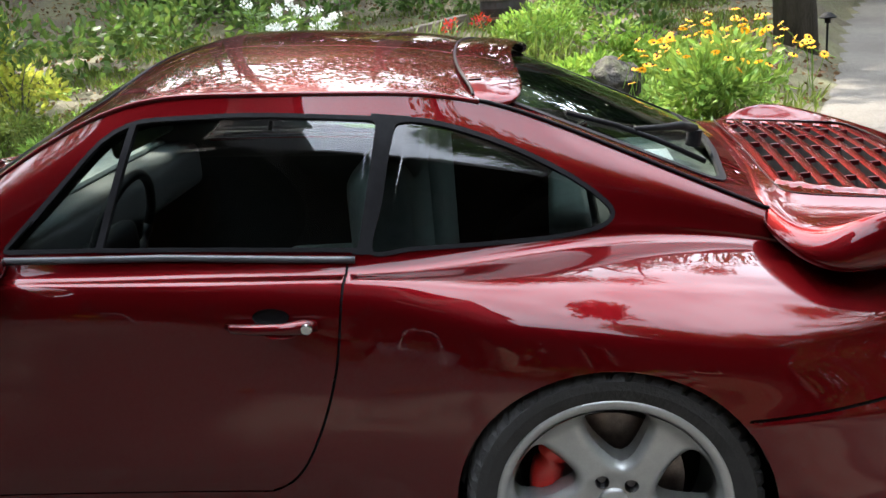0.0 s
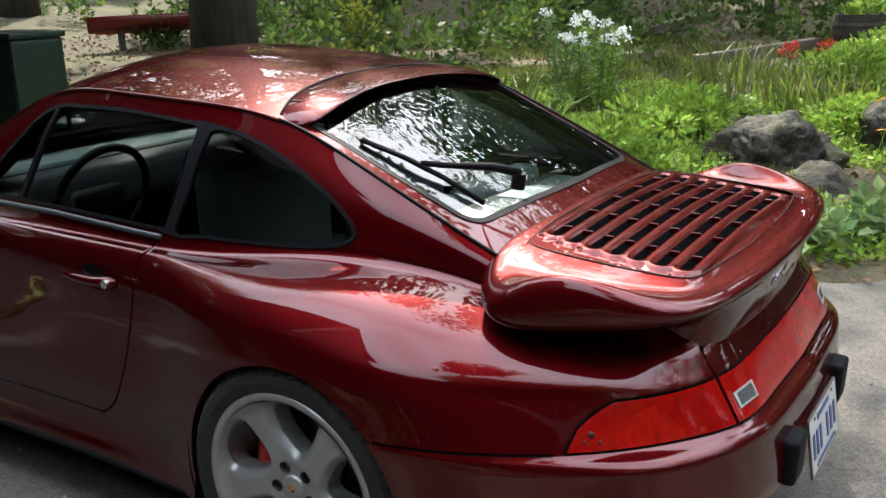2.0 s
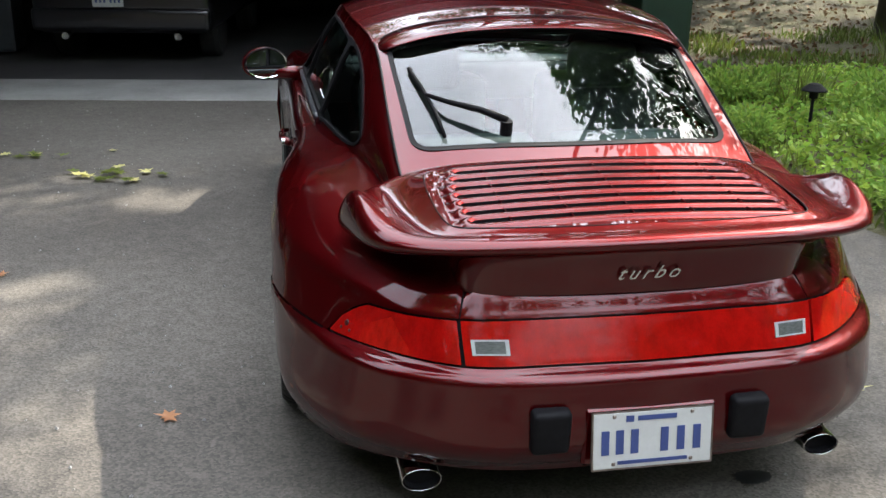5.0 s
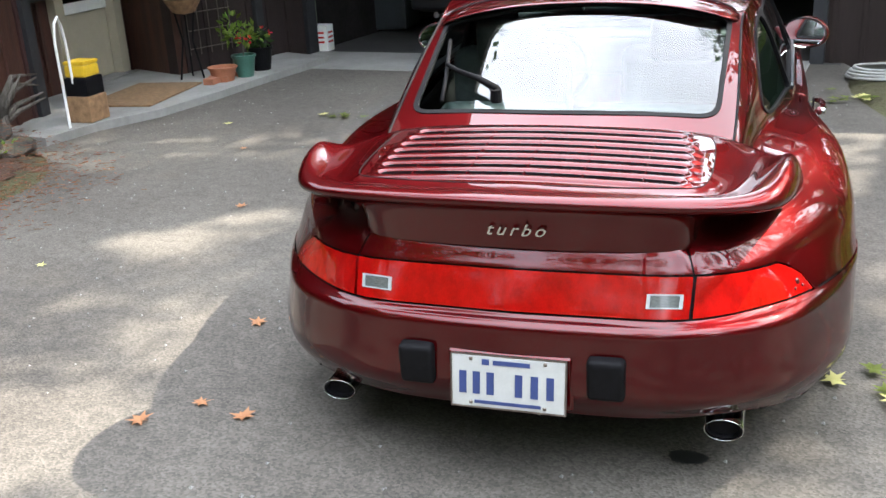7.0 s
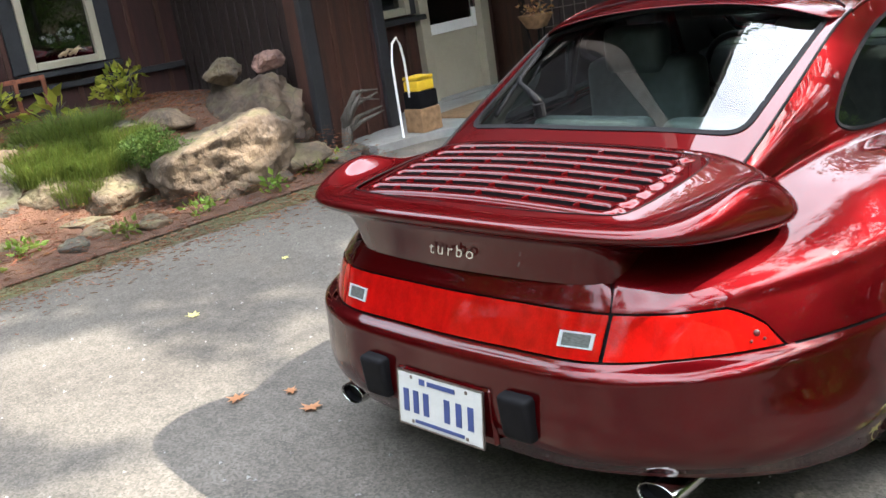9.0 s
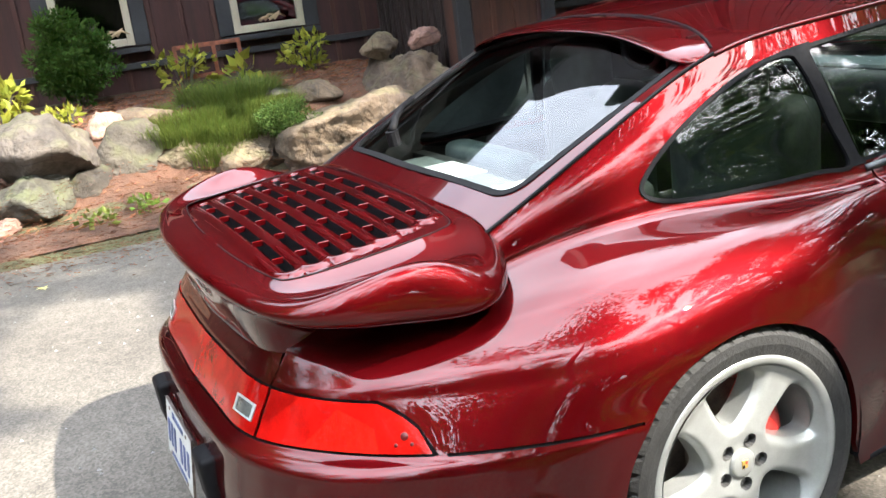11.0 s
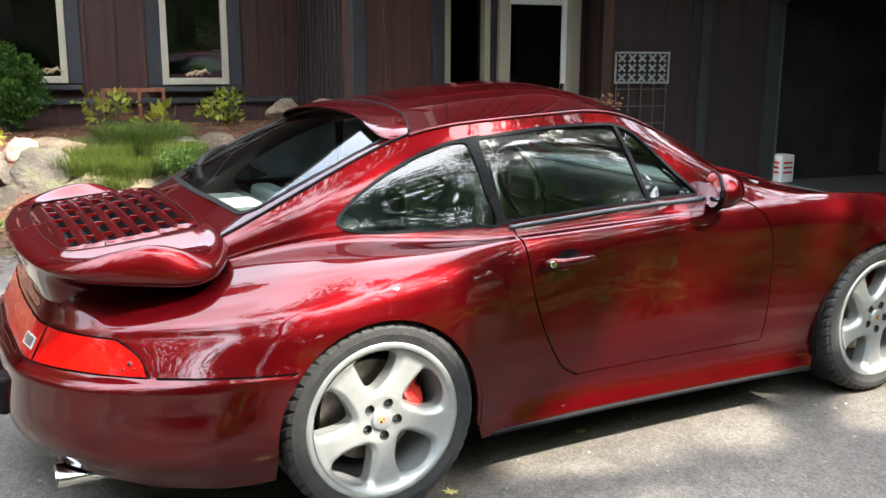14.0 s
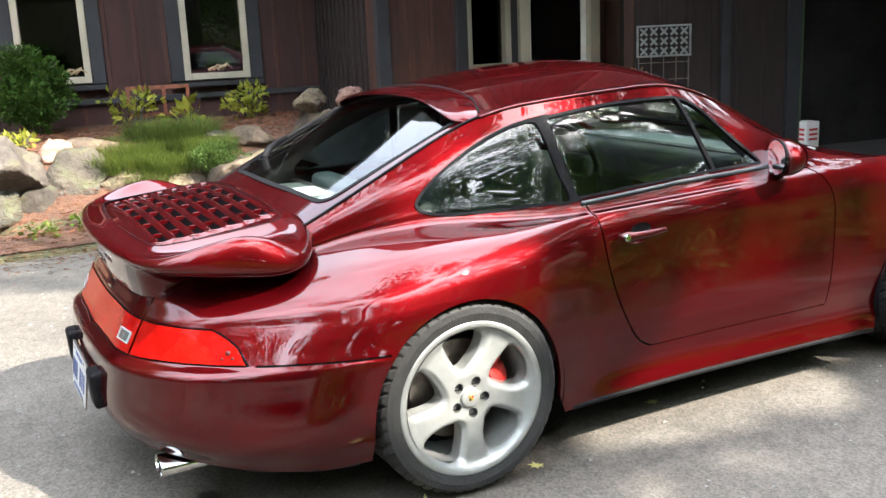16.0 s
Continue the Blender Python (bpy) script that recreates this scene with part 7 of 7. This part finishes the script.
def tree(at, height, trunk_r, crown, radii, n, seed, label, leaf=None, size=.17, lumps=46):
    rng = np.random.default_rng(seed)
    t = thing("tree", label, "tree", "trees round the drive", at=at)
    c = np.array(crown, float)
    top = c * (1, 1, 0) * .8 + (0, 0, height * .92)
    pts = [np.array((0, 0, -.2)), np.array((0, 0, height * .18)) + c * (1, 1, 0) * .06, np.array((0, 0, height * .45)) + c * (1, 1, 0) * .3, np.array((0, 0, height * .7)) + c * (1, 1, 0) * .6, top]
    bm = tube_bm(pts, 1, 14, taper=[trunk_r * 1.35, trunk_r, trunk_r * .8, trunk_r * .5, trunk_r * .12])
    for i in range(9):
        k = .32 + .055 * i
        a = 2.4 * i + rng.uniform(-.4, .4)
        p0 = np.array((0, 0, height * k)) + c * (1, 1, 0) * (k * .65)
        d = np.array((math.cos(a) * radii[0], math.sin(a) * radii[1], radii[2] * .35)) * rng.uniform(.55, .85)
        e = c * (1, 1, .0) + (0, 0, c[2] * .8 + height * .0) - p0
        p1 = p0 + d * .5 + e * .1
        p2 = p0 + d + e * .25
        bm = merge(bm, tube_bm([p0, p1, p2], .1, 7, taper=[trunk_r * .38, trunk_r * .25, trunk_r * .06]))
    part("trunk", bm, BARK, t, smooth=True)
    cc, q = bushy(rng, n, crown, radii, .1, lumps, .27 if lumps > 30 else .24)
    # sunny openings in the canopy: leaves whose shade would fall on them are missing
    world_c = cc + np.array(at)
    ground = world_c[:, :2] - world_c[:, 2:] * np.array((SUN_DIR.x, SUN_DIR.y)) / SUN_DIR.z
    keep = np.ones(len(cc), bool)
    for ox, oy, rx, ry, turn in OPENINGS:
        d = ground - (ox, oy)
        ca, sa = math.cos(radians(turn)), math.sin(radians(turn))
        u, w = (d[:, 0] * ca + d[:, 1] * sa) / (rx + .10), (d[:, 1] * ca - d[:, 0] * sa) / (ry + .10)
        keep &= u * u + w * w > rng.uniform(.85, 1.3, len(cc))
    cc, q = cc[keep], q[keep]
    v, f = leaf_quads(cc, q + (0, 0, -.2), size, size * .62, rng)
    raw("crown", v, f, leaf or LEAF_TREE, t)
    return t


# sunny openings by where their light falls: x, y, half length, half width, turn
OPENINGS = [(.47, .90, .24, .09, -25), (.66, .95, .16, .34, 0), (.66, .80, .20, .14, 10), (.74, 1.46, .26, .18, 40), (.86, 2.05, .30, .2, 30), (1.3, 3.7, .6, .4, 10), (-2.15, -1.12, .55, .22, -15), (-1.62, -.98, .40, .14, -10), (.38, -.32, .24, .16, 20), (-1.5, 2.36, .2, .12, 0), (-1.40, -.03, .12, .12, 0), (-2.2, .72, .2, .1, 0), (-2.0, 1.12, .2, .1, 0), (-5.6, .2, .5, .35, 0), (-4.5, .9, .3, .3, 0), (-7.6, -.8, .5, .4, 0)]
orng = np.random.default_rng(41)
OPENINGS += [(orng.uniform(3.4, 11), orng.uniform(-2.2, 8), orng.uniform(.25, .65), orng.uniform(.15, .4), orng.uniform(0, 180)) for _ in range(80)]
TREES = [((6.6, 7.4), 13, .33, (-1.5, -1.7, 9.6), (5.7, 4.8, 3.0), 12500), ((10.1, 10.6), 15, .30, (0, -1, 10), (4.2, 4.2, 3.6), 3600), ((13.7, 5.5), 14, .28, (-1.8, -.8, 9.5), (4.4, 4.2, 3.6), 3800), ((13.8, 10), 15, .25, (0, 0, 10), (4, 4, 4), 2800),
         ((7.75, -2.45), 12, .17, (-3.0, 2.8, 9.2), (4.4, 3.8, 2.4), 9000), ((14.5, -1.2), 13, .24, (-.5, .3, 8), (4, 4, 4), 5500), ((17, 2.5), 14, .3, (0, 0, 8.5), (4.5, 4.5, 4.5), 3600), ((19, 8), 15, .3, (0, 0, 8.5), (5, 5, 5), 3600), ((9.5, 15.5), 15, .3, (0, 0, 9), (5, 5, 5), 9000),
         ((3.5, 15), 14, .3, (0, 0, 9), (4.5, 4.5, 4), 7000), ((17, -8), 13, .3, (0, 0, 8), (5, 5, 5), 8000), ((8, -17), 13, .3, (0, 0, 8), (5, 5, 5), 7000), ((-6, -18), 13, .3, (0, 0, 8), (5, 5, 5), 7000), ((-16, -12), 14, .3, (0, 0, 8), (5, 5, 5), 7000), ((23, 14), 15, .3, (0, 0, 8), (6, 6, 6), 8000), ((23, -2), 15, .3, (0, 0, 8), (6, 6, 6), 4500),
         ((-14, 10), 15, .3, (0, 0, 9), (5, 5, 5), 6000), ((-4, 17), 15, .3, (0, 0, 9), (5, 5, 5), 6000), ((-14, -6), 15, .3, (0, 0, 9), (5, 5, 5), 6000)]
TREES += [((20 + 9 * (i % 3) + 2 * math.sin(i * 2.3), -22 + 4.2 * i), 16 + 2 * math.sin(i), .3, (0, 0, 9), (5.5, 5.5, 6.5), 5000) for i in range(14)]
TREES += [((-26 + 5.5 * i, -25 - 4 * (i % 2)), 15, .3, (0, 0, 8.5), (5, 5, 6), 4500) for i in range(9)]
# the ring of crowns that closes the clearing
TREES += [((-12, 11), 19, .3, (2.4, 0, 11.5), (4.6, 5.4, 6.0), 16000), ((-12, -6), 18, .3, (2, 0, 10.5), (4.4, 5.4, 5.4), 14000), ((-3, 14.5), 16, .32, (-.5, -1, 10), (5, 4.6, 4.6), 11000), ((4.8, 12), 20, .28, (-.4, -1.8, 12.8), (4.0, 4.0, 6.8), 13000),
          ((-7, -14), 13, .3, (.5, 1, 8), (5, 5, 4.6), 9000), ((1, -15.5), 16, .3, (0, .8, 10), (5, 5, 6), 12000), ((9.5, -13.5), 15, .3, (0, .5, 9.5), (5, 5, 5.6), 11000), ((13, -6.5), 16, .3, (-.5, .5, 10), (4.6, 4.6, 5.6), 12000), ((-9, -9.5), 15, .3, (0, 0, 9.5), (4.5, 4.5, 5), 10000),
          # the (3.2, 11.4) tree is added, trunk hidden, to shade the doorstep
          ((-9, 13.5), 15, .3, (.5, 0, 8.5), (4.5, 4.5, 5), 11000), ((3.2, 11.4), 13, .26, (.6, -2.8, 10), (3.4, 3.0, 2.2), 3800), ((-10.6, -3.6), 13, .24, (6.3, 2.0, 10), (1.9, 1.5, .9), 1500)]
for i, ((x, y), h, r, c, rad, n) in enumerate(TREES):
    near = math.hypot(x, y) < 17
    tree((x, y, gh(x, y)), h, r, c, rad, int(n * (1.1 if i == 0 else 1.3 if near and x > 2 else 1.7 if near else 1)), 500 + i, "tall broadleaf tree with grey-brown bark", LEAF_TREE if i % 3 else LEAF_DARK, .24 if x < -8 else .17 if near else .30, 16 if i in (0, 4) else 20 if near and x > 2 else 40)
# dense woods that close the clearing all round
wrng = np.random.default_rng(71)
wc, wq = [], []
for k in range(760):
    a = wrng.uniform(0, 2 * math.pi)
    r = wrng.uniform(27, 36)
    x, y = 3 + r * math.cos(a), 2 + r * math.sin(a)
    top = 11 + 3.5 * noise.noise((math.cos(a) * 4, math.sin(a) * 4, 3)) + 2 * wrng.random()
    c, q = bushy(wrng, 150, (x, y, gh(x, y) + wrng.uniform(.01, 1) ** 1.3 * top), (2.6, 2.6, 1.9), .2, 7, .5)
    wc.append(c), wq.append(q)
v, f = leaf_quads(np.concatenate(wc), np.concatenate(wq) + (0, 0, -.2), .85, .55, wrng)
tagged(raw("far_woods", v, f, LEAF_DARK), "dark green woods beyond the clearing", "woods", kind="stuff")
# saplings
for i, (x, y, h) in enumerate(((11, 8.2, 3.0), (9.2, 9.3, 3.2), (12.3, 2.2, 2.6), (15.5, 7.6, 3.4), (12.5, 13, 3.5))):
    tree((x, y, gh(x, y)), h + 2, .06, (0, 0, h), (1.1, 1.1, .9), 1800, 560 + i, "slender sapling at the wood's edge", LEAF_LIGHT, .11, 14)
# low undergrowth of the wood
rng = np.random.default_rng(600)
vs_, fs_, base = [], [], 0
for i in range(330):
    x, y = rng.uniform(7.6, 28), rng.uniform(-3, 26)
    if x < 11 and y < 4 and rng.random() < .8:
        continue
    s = rng.uniform(.35, 1.2) * (1 + (x - 8) * .02)
    c, q = bushy(rng, int(110 + 90 * s), (x, y, gh(x, y) + .35 * s), (.8 * s, .8 * s, .5 * s), .3, 8, .5)
    v, f = leaf_quads(c, q + (0, 0, .3), .13, .08, rng)
    vs_.append(v)
    fs_ += [tuple(k + base for k in t) for t in f]
    base += len(v)
tagged(raw("undergrowth", np.concatenate(vs_), fs_, LEAF_TREE), "dense green undergrowth of the wood", "undergrowth", kind="stuff")
# sparse grass and leaf litter over the bed and wood floor
v, f = [], []
n = 16000
xs, ys = rng.uniform(2.2, 16, n), rng.uniform(-2.8, 13, n)
zs = ground_height(xs, ys)
ok = zs > 0
c = np.stack([xs, ys, zs + .004], 1)[ok]
q = rng.normal(size=(len(c), 3)) * (1, 1, .25)
v, f = leaf_quads(c, q + (0, 0, .15), .07, .045, rng)
tagged(raw("leaf_litter", v, f, LITTER), "brown fallen leaves over the wood floor", "litter", kind="stuff")
n = 42000
xs, ys = rng.uniform(2.3, 7.5, n), rng.uniform(-1.6, 5.6, n)
keepn = np.array([noise.noise((a * 1.1, b * 1.1, 3)) > -.12 for a, b in zip(xs, ys)])
zs = ground_height(xs, ys)
ok = (zs > .02) & keepn
c = np.stack([xs, ys, zs + rng.uniform(.0, .09, n)], 1)[ok]
q = rng.normal(size=(len(c), 3)) * (1, 1, .35) + (0, 0, .25)
v, f = leaf_quads(c, q, .06, .036, rng)
tagged(raw("ground_cover", v, f, FERN), "low light green ground cover of the flower bed", "ground cover", kind="stuff")
n = 30000
xs, ys = rng.uniform(2.2, 12, n), rng.uniform(-2.4, 8, n)
keepn = np.array([noise.noise((a * .7, b * .7, 8)) > -.08 for a, b in zip(xs, ys)])
zs = ground_height(xs, ys)
ok = (zs > 0) & keepn
c = np.stack([xs, ys, zs - .01], 1)[ok]
q = rng.normal(size=(len(c), 3)) * (.45, .45, .1) + (0, 0, 1)
v, f = leaf_quads(c, q, .13, .02, rng)
tagged(raw("bed_grass", v, f, GRASS), "thin green grass through the flower bed", "grass", kind="stuff")
